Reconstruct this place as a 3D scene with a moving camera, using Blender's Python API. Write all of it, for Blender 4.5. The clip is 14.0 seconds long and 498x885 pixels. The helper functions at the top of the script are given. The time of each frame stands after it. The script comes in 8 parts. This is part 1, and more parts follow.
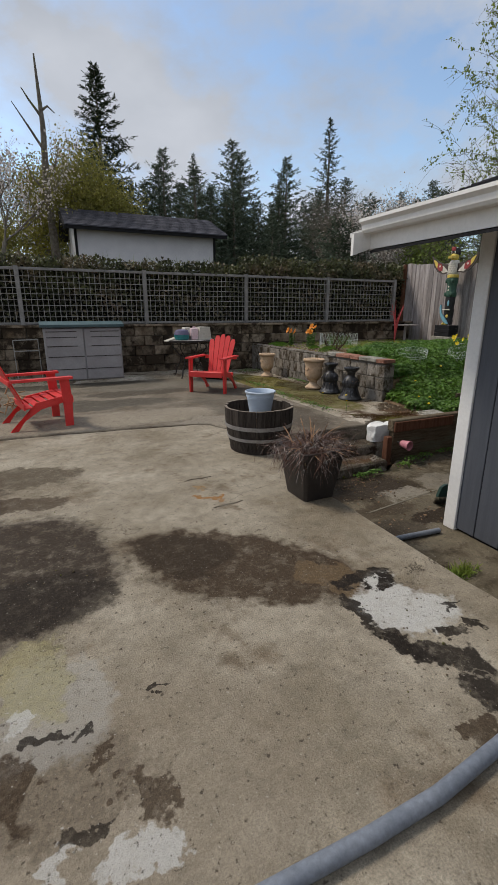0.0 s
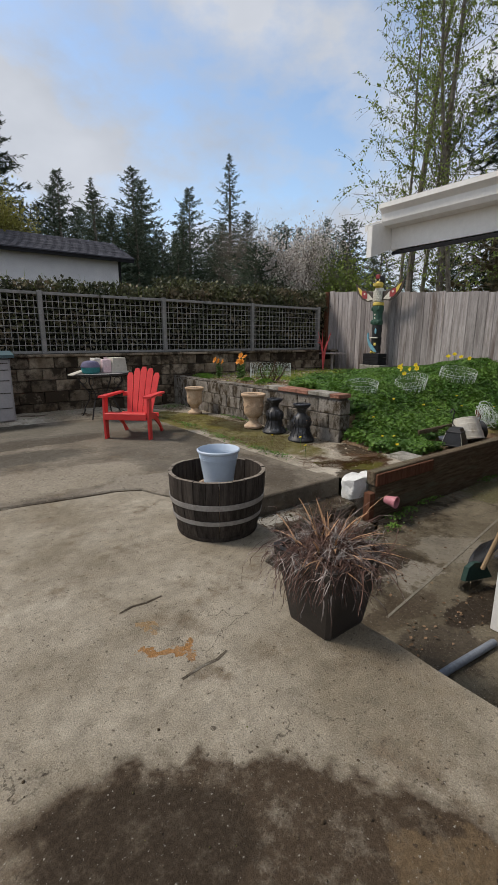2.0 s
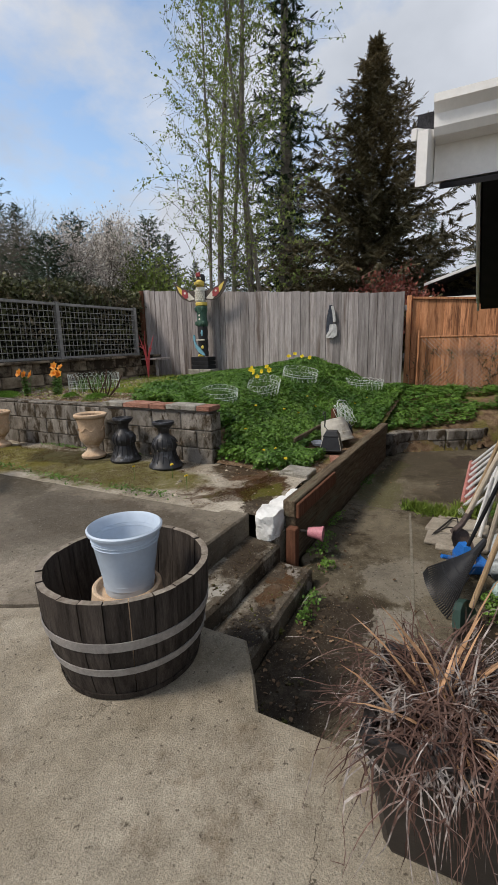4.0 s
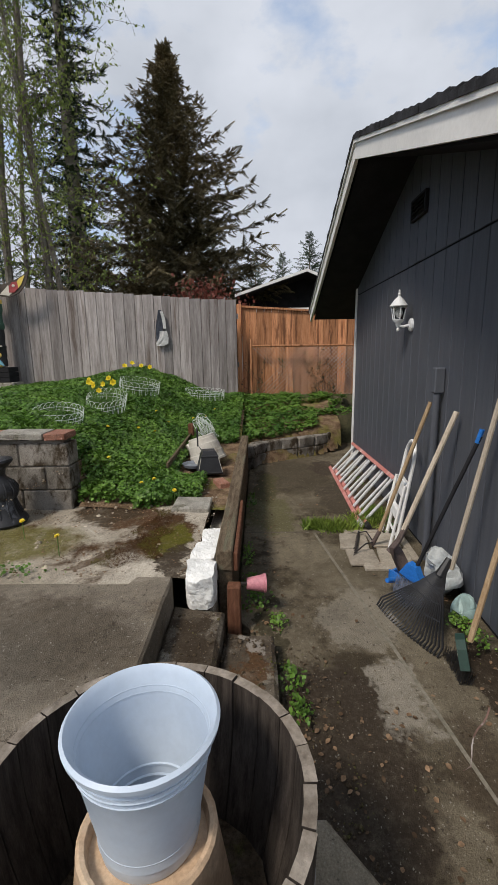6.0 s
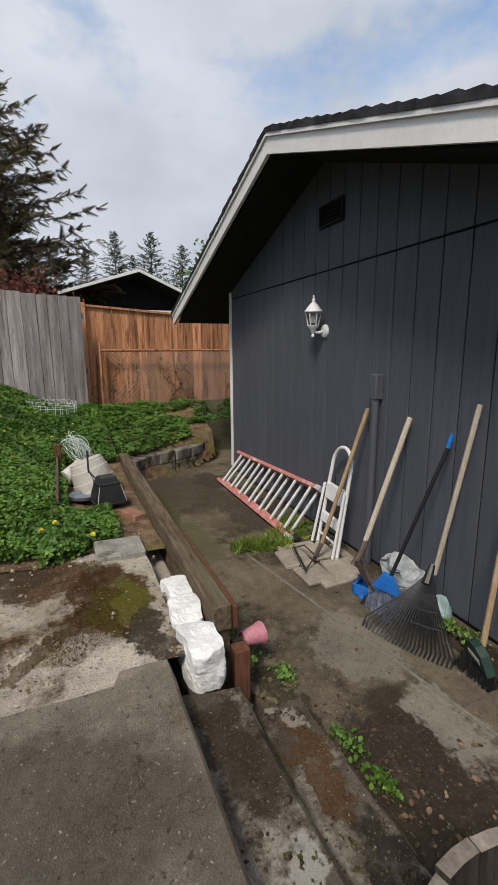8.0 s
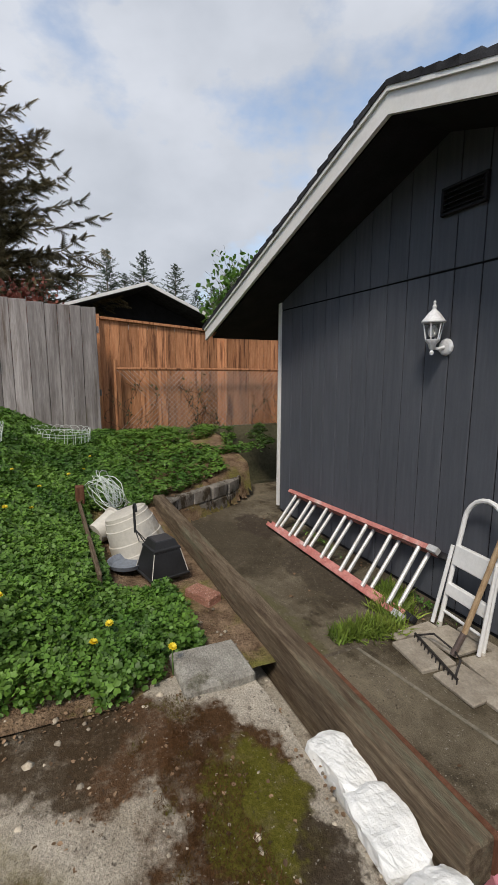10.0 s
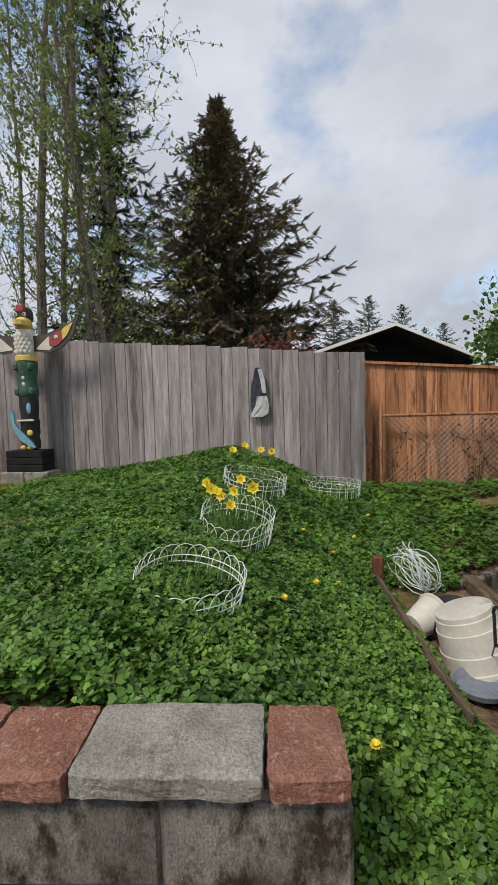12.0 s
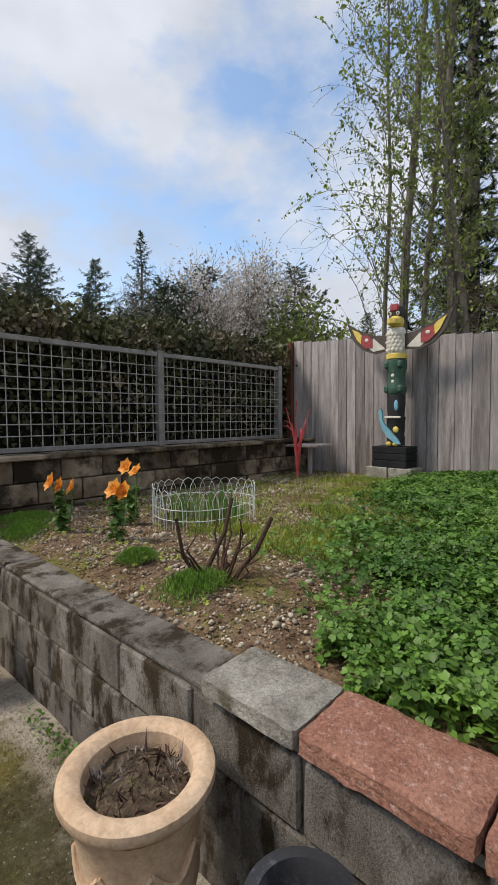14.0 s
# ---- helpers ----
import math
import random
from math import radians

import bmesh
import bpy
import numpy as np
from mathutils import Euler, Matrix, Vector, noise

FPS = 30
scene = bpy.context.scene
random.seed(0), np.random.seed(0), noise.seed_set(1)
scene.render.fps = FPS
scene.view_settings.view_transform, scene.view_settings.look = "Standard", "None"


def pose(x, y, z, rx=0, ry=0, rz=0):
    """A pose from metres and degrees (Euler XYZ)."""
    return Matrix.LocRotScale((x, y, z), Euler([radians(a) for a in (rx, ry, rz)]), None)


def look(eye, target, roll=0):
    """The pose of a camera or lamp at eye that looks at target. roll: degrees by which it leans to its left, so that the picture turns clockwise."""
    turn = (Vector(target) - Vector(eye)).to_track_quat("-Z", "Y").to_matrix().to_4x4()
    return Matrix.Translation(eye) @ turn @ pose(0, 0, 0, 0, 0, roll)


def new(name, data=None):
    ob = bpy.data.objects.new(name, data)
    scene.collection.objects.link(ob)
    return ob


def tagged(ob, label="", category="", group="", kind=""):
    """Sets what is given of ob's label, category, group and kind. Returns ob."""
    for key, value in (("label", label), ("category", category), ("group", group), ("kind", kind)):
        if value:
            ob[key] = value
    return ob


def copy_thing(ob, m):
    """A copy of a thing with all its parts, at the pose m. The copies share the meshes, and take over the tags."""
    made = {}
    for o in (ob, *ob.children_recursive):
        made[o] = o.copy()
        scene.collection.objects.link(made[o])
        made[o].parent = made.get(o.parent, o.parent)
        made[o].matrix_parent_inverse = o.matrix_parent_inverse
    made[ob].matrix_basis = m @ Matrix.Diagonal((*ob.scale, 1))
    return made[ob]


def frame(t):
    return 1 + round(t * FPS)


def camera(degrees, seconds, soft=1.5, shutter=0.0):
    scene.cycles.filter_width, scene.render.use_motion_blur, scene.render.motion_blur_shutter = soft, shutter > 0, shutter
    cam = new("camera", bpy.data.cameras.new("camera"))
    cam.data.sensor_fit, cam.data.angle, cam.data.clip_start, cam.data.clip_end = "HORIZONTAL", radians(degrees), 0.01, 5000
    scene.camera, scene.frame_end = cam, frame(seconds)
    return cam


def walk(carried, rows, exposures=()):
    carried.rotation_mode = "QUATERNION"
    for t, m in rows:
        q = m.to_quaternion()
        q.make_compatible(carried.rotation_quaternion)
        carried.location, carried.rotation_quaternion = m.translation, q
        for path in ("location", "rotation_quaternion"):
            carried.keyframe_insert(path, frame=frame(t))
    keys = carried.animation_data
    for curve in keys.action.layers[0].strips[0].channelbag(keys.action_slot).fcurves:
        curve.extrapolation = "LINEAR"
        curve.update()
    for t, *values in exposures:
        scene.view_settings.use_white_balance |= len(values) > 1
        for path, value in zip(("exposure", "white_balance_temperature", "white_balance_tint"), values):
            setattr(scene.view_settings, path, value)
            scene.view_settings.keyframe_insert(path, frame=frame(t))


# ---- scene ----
cam = camera(58.3, 14.0)
METRES, EYE, TILT, LEAN, TURN = 7.45, 1.295, 0.0, 0.0, -24.8
ROWS = [
    (0.0, 0.0, 0.0, 0.0, 0.01, -16.38, -0.05),
    (0.5, -0.0041, 0.0384, 0.0009, -1.93, -15.36, -0.15),
    (1.0, -0.0204, 0.0793, 0.0009, -5.14, -14.38, -0.16),
    (1.5, -0.0304, 0.1256, -0.0022, -8.41, -13.53, -0.38),
    (2.0, -0.039, 0.1748, -0.0002, -11.71, -13.0, -0.1),
    (2.5, -0.055, 0.2207, -0.0012, -15.83, -12.61, 0.25),
    (3.0, -0.0587, 0.2666, -0.0043, -22.52, -12.58, 0.9),
    (3.5, -0.0624, 0.3095, -0.0042, -30.3, -12.71, 1.36),
    (6.0, -0.06, 0.5026, -0.0063, -63.75, -12.02, 0.93),
    (6.5, -0.0537, 0.5356, -0.0054, -72.11, -12.54, 0.94),
    (7.0, -0.0582, 0.5715, -0.0044, -79.62, -13.17, 1.32),
    (9.5, 0.0641, 0.7158, -0.004, -91.6, -10.0, -0.47),
    (10.0, 0.0923, 0.7411, -0.0041, -89.89, -9.27, -0.17),
    (10.5, 0.1138, 0.7764, -0.0026, -84.81, -8.18, 0.77),
    (11.0, 0.1351, 0.8037, -0.0008, -77.1, -6.65, 1.16),
    (11.5, 0.1522, 0.8282, 0.0027, -69.59, -4.82, 1.47),
    (12.0, 0.1516, 0.8478, 0.005, -62.93, -3.56, 1.61),
    (12.5, 0.1447, 0.8642, 0.0051, -55.88, -3.18, 1.6),
    (13.0, 0.1363, 0.8755, 0.004, -46.82, -3.41, 1.58),
    (13.5, 0.1339, 0.8874, 0.0043, -35.0, -3.39, 1.14),
    (14.0, 0.1323, 0.9044, 0.0052, -22.17, -3.06, 0.39),
]
walk(cam, [(t, pose(0, 0, EYE, TILT, LEAN, TURN) @ pose(METRES * x, METRES * y, METRES * z, 90 + pitch, roll, yaw)) for t, x, y, z, yaw, pitch, roll in ROWS], [(0.0, -0.22), (1.0, -0.28), (2.0, -0.08), (3.0, 0.0), (12.5, 0.0), (14.0, 0.14)])

# ---- light ----
world = bpy.data.worlds.new("sky")
scene.world = world
world.use_nodes = True
wt = world.node_tree
for n in list(wt.nodes):
    wt.nodes.remove(n)
w_out = wt.nodes.new("ShaderNodeOutputWorld")
w_bg = wt.nodes.new("ShaderNodeBackground")
w_sky = wt.nodes.new("ShaderNodeTexSky")
w_sky.sky_type, w_sky.sun_disc = "NISHITA", False
SUN_EL, SUN_AZ = 52.0, -48.0
w_sky.sun_elevation, w_sky.sun_rotation = radians(SUN_EL), radians(SUN_AZ)
w_sky.altitude, w_sky.air_density, w_sky.dust_density = 100, 1.0, 1.2
w_tc = wt.nodes.new("ShaderNodeTexCoord")
w_map = wt.nodes.new("ShaderNodeMapping")
w_map.inputs["Scale"].default_value = (1.0, 1.0, 1.7)
w_map.inputs["Location"].default_value = (0.35, 0.2, 0.1)
w_n = wt.nodes.new("ShaderNodeTexNoise")
w_n.inputs["Scale"].default_value, w_n.inputs["Detail"].default_value = 2.7, 8
w_n.inputs["Roughness"].default_value = 0.56
w_sep = wt.nodes.new("ShaderNodeSeparateXYZ")
w_bias = wt.nodes.new("ShaderNodeMath")
w_bias.operation = "MULTIPLY_ADD"
w_bias.inputs[1].default_value = -0.075
w_r = wt.nodes.new("ShaderNodeValToRGB")
w_r.color_ramp.elements[0].position, w_r.color_ramp.elements[1].position = 0.34, 0.50
w_n2 = wt.nodes.new("ShaderNodeTexNoise")
w_n2.inputs["Scale"].default_value, w_n2.inputs["Detail"].default_value = 3.0, 5
w_r2 = wt.nodes.new("ShaderNodeValToRGB")
w_r2.color_ramp.elements[0].position, w_r2.color_ramp.elements[1].position = 0.3, 0.7
w_r2.color_ramp.elements[0].color = (4.8, 5.2, 5.9, 1)
w_r2.color_ramp.elements[1].color = (7.1, 7.45, 8.2, 1)
w_mix = wt.nodes.new("ShaderNodeMixRGB")
w_gain = wt.nodes.new("ShaderNodeMixRGB")
w_gain.blend_type = "MULTIPLY"
w_gain.inputs[0].default_value = 1
w_gain.inputs[2].default_value = (2.3, 2.3, 2.2, 1)
wt.links.new(w_tc.outputs["Generated"], w_map.inputs[0])
wt.links.new(w_map.outputs[0], w_n.inputs["Vector"])
wt.links.new(w_map.outputs[0], w_n2.inputs["Vector"])
wt.links.new(w_tc.outputs["Generated"], w_sep.inputs[0])
wt.links.new(w_sep.outputs["Y"], w_bias.inputs[0])
wt.links.new(w_n.outputs[0], w_bias.inputs[2])
wt.links.new(w_bias.outputs[0], w_r.inputs[0])
wt.links.new(w_n2.outputs[0], w_r2.inputs[0])
wt.links.new(w_sky.outputs[0], w_gain.inputs[1])
wt.links.new(w_r.outputs[0], w_mix.inputs[0])
wt.links.new(w_gain.outputs[0], w_mix.inputs[1])
wt.links.new(w_r2.outputs[0], w_mix.inputs[2])
wt.links.new(w_mix.outputs[0], w_bg.inputs[0])
w_bg.inputs[1].default_value = 0.1
wt.links.new(w_bg.outputs[0], w_out.inputs[0])
sun = new("sun", bpy.data.lights.new("sun", "SUN"))
sun.data.energy, sun.data.angle, sun.data.color = 2.85, radians(12), (1, 0.91, 0.79)
_a = radians(SUN_AZ)
_dir = Vector((math.sin(_a) * math.cos(radians(SUN_EL)), math.cos(_a) * math.cos(radians(SUN_EL)), math.sin(radians(SUN_EL))))
sun.matrix_world = look(_dir * 50, (0, 0, 0))

# ---- mesh helpers ----


class MB:
    """Collects vertices and faces of one mesh."""

    def __init__(self):
        self.v, self.f, self.m = [], [], []

    def add(self, vs, fs, mi=0):
        o = len(self.v)
        self.v.extend(tuple(p) for p in vs)
        self.f.extend(tuple(i + o for i in f) for f in fs)
        self.m.extend([mi] * len(fs))
        return self

    def box(self, x0, x1, y0, y1, z0, z1, ch=0.0, mi=0, m=None):
        lo, hi = (x0, y0, z0), (x1, y1, z1)
        if ch <= 0:
            vs = [(x, y, z) for z in (z0, z1) for y in (y0, y1) for x in (x0, x1)]
            fs = [(0, 2, 3, 1), (4, 5, 7, 6), (0, 1, 5, 4), (2, 6, 7, 3), (0, 4, 6, 2), (1, 3, 7, 5)]
        else:
            ch = min([ch] + [(b - a) * 0.45 for a, b in zip(lo, hi)])
            vs, idx = [], {}
            for c in range(8):
                s = [(c >> k) & 1 for k in range(3)]
                for k in range(3):
                    p = [(hi[j] - (ch if j != k else 0)) if s[j] else (lo[j] + (ch if j != k else 0)) for j in range(3)]
                    idx[c, k] = len(vs)
                    vs.append(tuple(p))
            fs = []
            for k in range(3):
                a, b = [j for j in range(3) if j != k]
                for s in (0, 1):
                    q = [(s << k) | (u << a) | (w << b) for u, w in ((0, 0), (1, 0), (1, 1), (0, 1))]
                    f = [idx[c, k] for c in q]
                    fs.append(f if (s == 1) == (k != 1) else f[::-1])
            for k in range(3):
                a, b = [j for j in range(3) if j != k]
                for u in (0, 1):
                    for w in (0, 1):
                        c0 = (u << a) | (w << b)
                        c1 = c0 | (1 << k)
                        fs.append((idx[c0, a], idx[c1, a], idx[c1, b], idx[c0, b]))
            for c in range(8):
                fs.append((idx[c, 0], idx[c, 1], idx[c, 2]))
        if m is not None:
            vs = [m @ Vector(p) for p in vs]
        return self.add(vs, fs, mi)

    def tube(self, pts, r, n=6, mi=0, cap=True):
        pts = [Vector(p) for p in pts]
        rs = r if isinstance(r, (list, tuple)) else [r] * len(pts)
        vs, fs = [], []
        up = Vector((0, 0, 1))
        side = None
        for i, p in enumerate(pts):
            d = (pts[min(i + 1, len(pts) - 1)] - pts[max(i - 1, 0)])
            d = d.normalized() if d.length > 1e-9 else up
            if side is None:
                side = d.cross(up if abs(d.z) < 0.9 else Vector((1, 0, 0))).normalized()
            else:
                side = (side - d * side.dot(d))
                side = side.normalized() if side.length > 1e-6 else d.cross(Vector((1, 0, 0))).normalized()
            b = d.cross(side)
            for k in range(n):
                a = 2 * math.pi * k / n
                vs.append(p + (side * math.cos(a) + b * math.sin(a)) * rs[i])
        for i in range(len(pts) - 1):
            for k in range(n):
                fs.append((i * n + k, i * n + (k + 1) % n, (i + 1) * n + (k + 1) % n, (i + 1) * n + k))
        if cap:
            fs.append(tuple(range(n))[::-1])
            fs.append(tuple((len(pts) - 1) * n + k for k in range(n)))
        return self.add(vs, fs, mi)

    def lathe(self, prof, n=24, c=(0, 0, 0), mi=0, a0=0.0, a1=2 * math.pi):
        full = abs(a1 - a0 - 2 * math.pi) < 1e-6
        k = n if full else n + 1
        vs, fs = [], []
        for r, z in prof:
            for i in range(k):
                a = a0 + (a1 - a0) * i / n
                vs.append((c[0] + r * math.cos(a), c[1] + r * math.sin(a), c[2] + z))
        for j in range(len(prof) - 1):
            for i in range(n):
                i2 = (i + 1) % k
                fs.append((j * k + i, j * k + i2, (j + 1) * k + i2, (j + 1) * k + i))
        return self.add(vs, fs, mi)

    def ball(self, c, r, n=8, mi=0, s=(1, 1, 1)):
        prof = [(r * math.sin(math.pi * j / n) + 1e-5, -r * math.cos(math.pi * j / n)) for j in range(n + 1)]
        o = len(self.v)
        self.lathe(prof, max(6, n), (0, 0, 0), mi)
        for i in range(o, len(self.v)):
            p = self.v[i]
            self.v[i] = (c[0] + p[0] * s[0], c[1] + p[1] * s[1], c[2] + p[2] * s[2])
        return self

    def prism(self, outline, axis, a, b, mi=0):
        """An outline of (u, w) pairs pushed from a to b along an axis (0, 1, 2)."""
        def put(u, w, t):
            q = [u, w]
            q.insert(axis, t)
            return tuple(q)
        n = len(outline)
        vs = [put(u, w, a) for u, w in outline] + [put(u, w, b) for u, w in outline]
        fs = [tuple(range(n))[::-1], tuple(range(n, 2 * n))]
        fs += [(i, (i + 1) % n, n + (i + 1) % n, n + i) for i in range(n)]
        return self.add(vs, fs, mi)

    def jitter(self, amt, seed=0, scale=6.0):
        for i, p in enumerate(self.v):
            q = noise.noise_vector(Vector(p) * scale + Vector((seed * 7.3, seed * 3.1, 0)))
            self.v[i] = (p[0] + q.x * amt, p[1] + q.y * amt, p[2] + q.z * amt)
        return self

    def mesh(self, name, mats, smooth=False):
        me = bpy.data.meshes.new(name)
        me.from_pydata(self.v, [], self.f)
        for m in mats if isinstance(mats, (list, tuple)) else [mats]:
            me.materials.append(m)
        me.polygons.foreach_set("material_index", self.m)
        if smooth:
            me.polygons.foreach_set("use_smooth", [True] * len(me.polygons))
        bm = bmesh.new()
        bm.from_mesh(me)
        bmesh.ops.recalc_face_normals(bm, faces=bm.faces)
        bm.to_mesh(me)
        bm.free()
        return me


def soft_edges(ob, deg=40):
    me = ob.data
    me.polygons.foreach_set("use_smooth", [True] * len(me.polygons))
    me.set_sharp_from_angle(angle=radians(deg))


def part(name, mb, mats, parent=None, label="", m=None, smooth=False, data=None):
    """One mesh object, under a thing or a part."""
    ob = new(name, data if data is not None else mb.mesh(name, mats))
    if smooth:
        soft_edges(ob)
    if parent is not None:
        ob.parent = parent
    if m is not None:
        ob.matrix_basis = m
    if label:
        ob["label"] = label
    return ob


def thing(name, label, category, m=None, group="", kind=""):
    ob = new(name)
    ob.empty_display_size = 0.1
    if m is not None:
        ob.matrix_basis = m
    return tagged(ob, label, category, group, kind)


def struct(name, mb, mats, label, category="", smooth=False):
    return tagged(part(name, mb, mats, smooth=smooth), label, category or name.split("_")[0], kind="structure")


def np_mesh(name, V, F, mats):
    """A mesh from arrays: vertices n x 3, faces m x k."""
    me = bpy.data.meshes.new(name)
    F = np.asarray(F, dtype=np.int32)
    me.vertices.add(len(V))
    me.vertices.foreach_set("co", np.asarray(V, dtype=np.float32).ravel())
    me.loops.add(F.size)
    me.loops.foreach_set("vertex_index", F.ravel())
    me.polygons.add(len(F))
    me.polygons.foreach_set("loop_start", np.arange(0, F.size, F.shape[1], dtype=np.int32))
    me.update(calc_edges=True)
    for m in mats if isinstance(mats, (list, tuple)) else [mats]:
        me.materials.append(m)
    return me


def turns(rng, n, tilt=0.6, base=None):
    """n rotation matrices: any heading, leaning up to tilt."""
    a = rng.uniform(0, 2 * np.pi, n) if base is None else base
    t = rng.uniform(-tilt, tilt, n)
    b = rng.uniform(-tilt, tilt, n)
    ca, sa, ct, st, cb, sb = np.cos(a), np.sin(a), np.cos(t), np.sin(t), np.cos(b), np.sin(b)
    z, o = np.zeros(n), np.ones(n)
    Rz = np.stack([ca, -sa, z, sa, ca, z, z, z, o], -1).reshape(n, 3, 3)
    Rx = np.stack([o, z, z, z, ct, -st, z, st, ct], -1).reshape(n, 3, 3)
    Ry = np.stack([cb, z, sb, z, o, z, -sb, z, cb], -1).reshape(n, 3, 3)
    return Rz @ Rx @ Ry


def strewn(tv, tf, pos, R, s):
    """Copies of one small template as arrays."""
    tv, tf = np.asarray(tv, float), np.asarray(tf, int)
    n = len(pos)
    V = np.einsum("nij,kj->nki", R, tv) * np.asarray(s).reshape(n, 1, 1) + np.asarray(pos)[:, None, :]
    F = tf[None] + (np.arange(n) * len(tv))[:, None, None]
    return V.reshape(-1, 3), F.reshape(-1, tf.shape[1])


LEAF = ([(0, 0, 0), (0.30, 0.28, 0.07), (0.36, 0.62, 0.06), (0, 1.0, -0.08), (-0.36, 0.62, 0.06), (-0.30, 0.28, 0.07)],
        [(0, 1, 2), (0, 2, 3), (0, 3, 4), (0, 4, 5)])
# three round leaflets on one stalk
_tv, _tf = [], []
for _k in range(3):
    _r = Matrix.Rotation(2 * math.pi * _k / 3, 3, "Z")
    _o = len(_tv)
    _tv += [tuple(_r @ Vector(p)) for p in ((0, 0.02, 0.1), (0.36, 0.35, 0.13), (0.30, 0.72, 0.02), (0, 0.62, 0.0), (-0.30, 0.72, 0.02), (-0.36, 0.35, 0.13))]
    _tf += [(_o, _o + 1, _o + 2), (_o, _o + 2, _o + 3), (_o, _o + 3, _o + 4), (_o, _o + 4, _o + 5)]
CLOVER = (_tv, _tf)
BLADE = ([(-0.06, 0, 0), (0.06, 0, 0), (0.045, 0.15, 0.55), (-0.045, 0.15, 0.55), (0.0, 0.5, 1.0)], [(0, 1, 2), (0, 2, 3), (3, 2, 4)])
SPRAY_V, SPRAY_F = [], []
for _k in range(7):
    _y = 0.12 * _k
    _l = 0.34 * (1 - _k / 9)
    for _s in (-1, 1):
        _o = len(SPRAY_V)
        SPRAY_V += [(0, _y, 0.0), (_s * _l, _y + 0.22, -0.10), (0, _y + 0.13, 0.02)]
        SPRAY_F += [(_o, _o + 1, _o + 2)]
SPRAY_V += [(-0.03, 0.8, 0), (0.03, 0.8, 0), (0, 1.05, 0.03)]
SPRAY_F += [(len(SPRAY_V) - 3, len(SPRAY_V) - 2, len(SPRAY_V) - 1)]

# ---- materials ----


def material(name, c1, c2, scale=6.0, rough=0.8, bump=0.25, fine=70.0, metal=0.0, rnd=0.0, isl=0.0, stretch=(1, 1, 1), c3=None, c3_at=0.62, c3_scale=1.7, fine_amt=0.25, translucent=0.0, bump_d=0.01, spec=None):
    m = bpy.data.materials.new(name)
    m.use_nodes = True
    t = m.node_tree
    L = t.links.new
    b = t.nodes["Principled BSDF"]
    geo = t.nodes.new("ShaderNodeNewGeometry")
    mp = t.nodes.new("ShaderNodeMapping")
    mp.inputs["Scale"].default_value = stretch
    L(geo.outputs["Position"], mp.inputs[0])
    oi = t.nodes.new("ShaderNodeObjectInfo")
    off = t.nodes.new("ShaderNodeVectorMath")
    off.operation = "ADD"
    sc = t.nodes.new("ShaderNodeMath")
    sc.operation = "MULTIPLY"
    sc.inputs[1].default_value = 37.0
    L(oi.outputs["Random"], sc.inputs[0])
    L(mp.outputs[0], off.inputs[0])
    if rnd:
        L(sc.outputs[0], off.inputs[1])
    n1 = t.nodes.new("ShaderNodeTexNoise")
    n1.inputs["Scale"].default_value, n1.inputs["Detail"].default_value, n1.inputs["Roughness"].default_value = scale, 6, 0.6
    n2 = t.nodes.new("ShaderNodeTexNoise")
    n2.inputs["Scale"].default_value, n2.inputs["Detail"].default_value, n2.inputs["Roughness"].default_value = fine, 4, 0.7
    L(off.outputs[0], n1.inputs["Vector"])
    L(off.outputs[0], n2.inputs["Vector"])
    r1 = t.nodes.new("ShaderNodeValToRGB")
    r1.color_ramp.elements[0].position, r1.color_ramp.elements[1].position = 0.36, 0.64
    r1.color_ramp.elements[0].color, r1.color_ramp.elements[1].color = (*c1, 1), (*c2, 1)
    L(n1.outputs[0], r1.inputs[0])
    col = r1.outputs[0]
    if c3 is not None:
        n3 = t.nodes.new("ShaderNodeTexNoise")
        n3.inputs["Scale"].default_value, n3.inputs["Detail"].default_value = c3_scale, 8
        n3.inputs["Roughness"].default_value = 0.68
        L(off.outputs[0], n3.inputs["Vector"])
        r3 = t.nodes.new("ShaderNodeValToRGB")
        r3.color_ramp.elements[0].position, r3.color_ramp.elements[1].position = c3_at - 0.05, c3_at + 0.05
        L(n3.outputs[0], r3.inputs[0])
        x3 = t.nodes.new("ShaderNodeMixRGB")
        x3.inputs[2].default_value = (*c3, 1)
        L(r3.outputs[0], x3.inputs[0])
        L(col, x3.inputs[1])
        col = x3.outputs[0]
    val = t.nodes.new("ShaderNodeMapRange")
    val.inputs[1].default_value, val.inputs[2].default_value = 0.25, 0.75
    val.inputs[3].default_value, val.inputs[4].default_value = 1 - fine_amt, 1 + fine_amt
    L(n2.outputs[0], val.inputs[0])
    v = val.outputs[0]
    for amt, src in ((rnd, oi.outputs["Random"]), (isl, geo.outputs["Random Per Island"])):
        if amt:
            q = t.nodes.new("ShaderNodeMapRange")
            q.inputs[3].default_value, q.inputs[4].default_value = 1 - amt, 1 + amt
            L(src, q.inputs[0])
            mu = t.nodes.new("ShaderNodeMath")
            mu.operation = "MULTIPLY"
            L(v, mu.inputs[0])
            L(q.outputs[0], mu.inputs[1])
            v = mu.outputs[0]
    hs = t.nodes.new("ShaderNodeHueSaturation")
    L(col, hs.inputs["Color"])
    L(v, hs.inputs["Value"])
    L(hs.outputs[0], b.inputs["Base Color"])
    b.inputs["Roughness"].default_value, b.inputs["Metallic"].default_value = rough, metal
    b.inputs["Specular IOR Level"].default_value = spec if spec is not None else (0.12 if rough > 0.6 else 0.4)
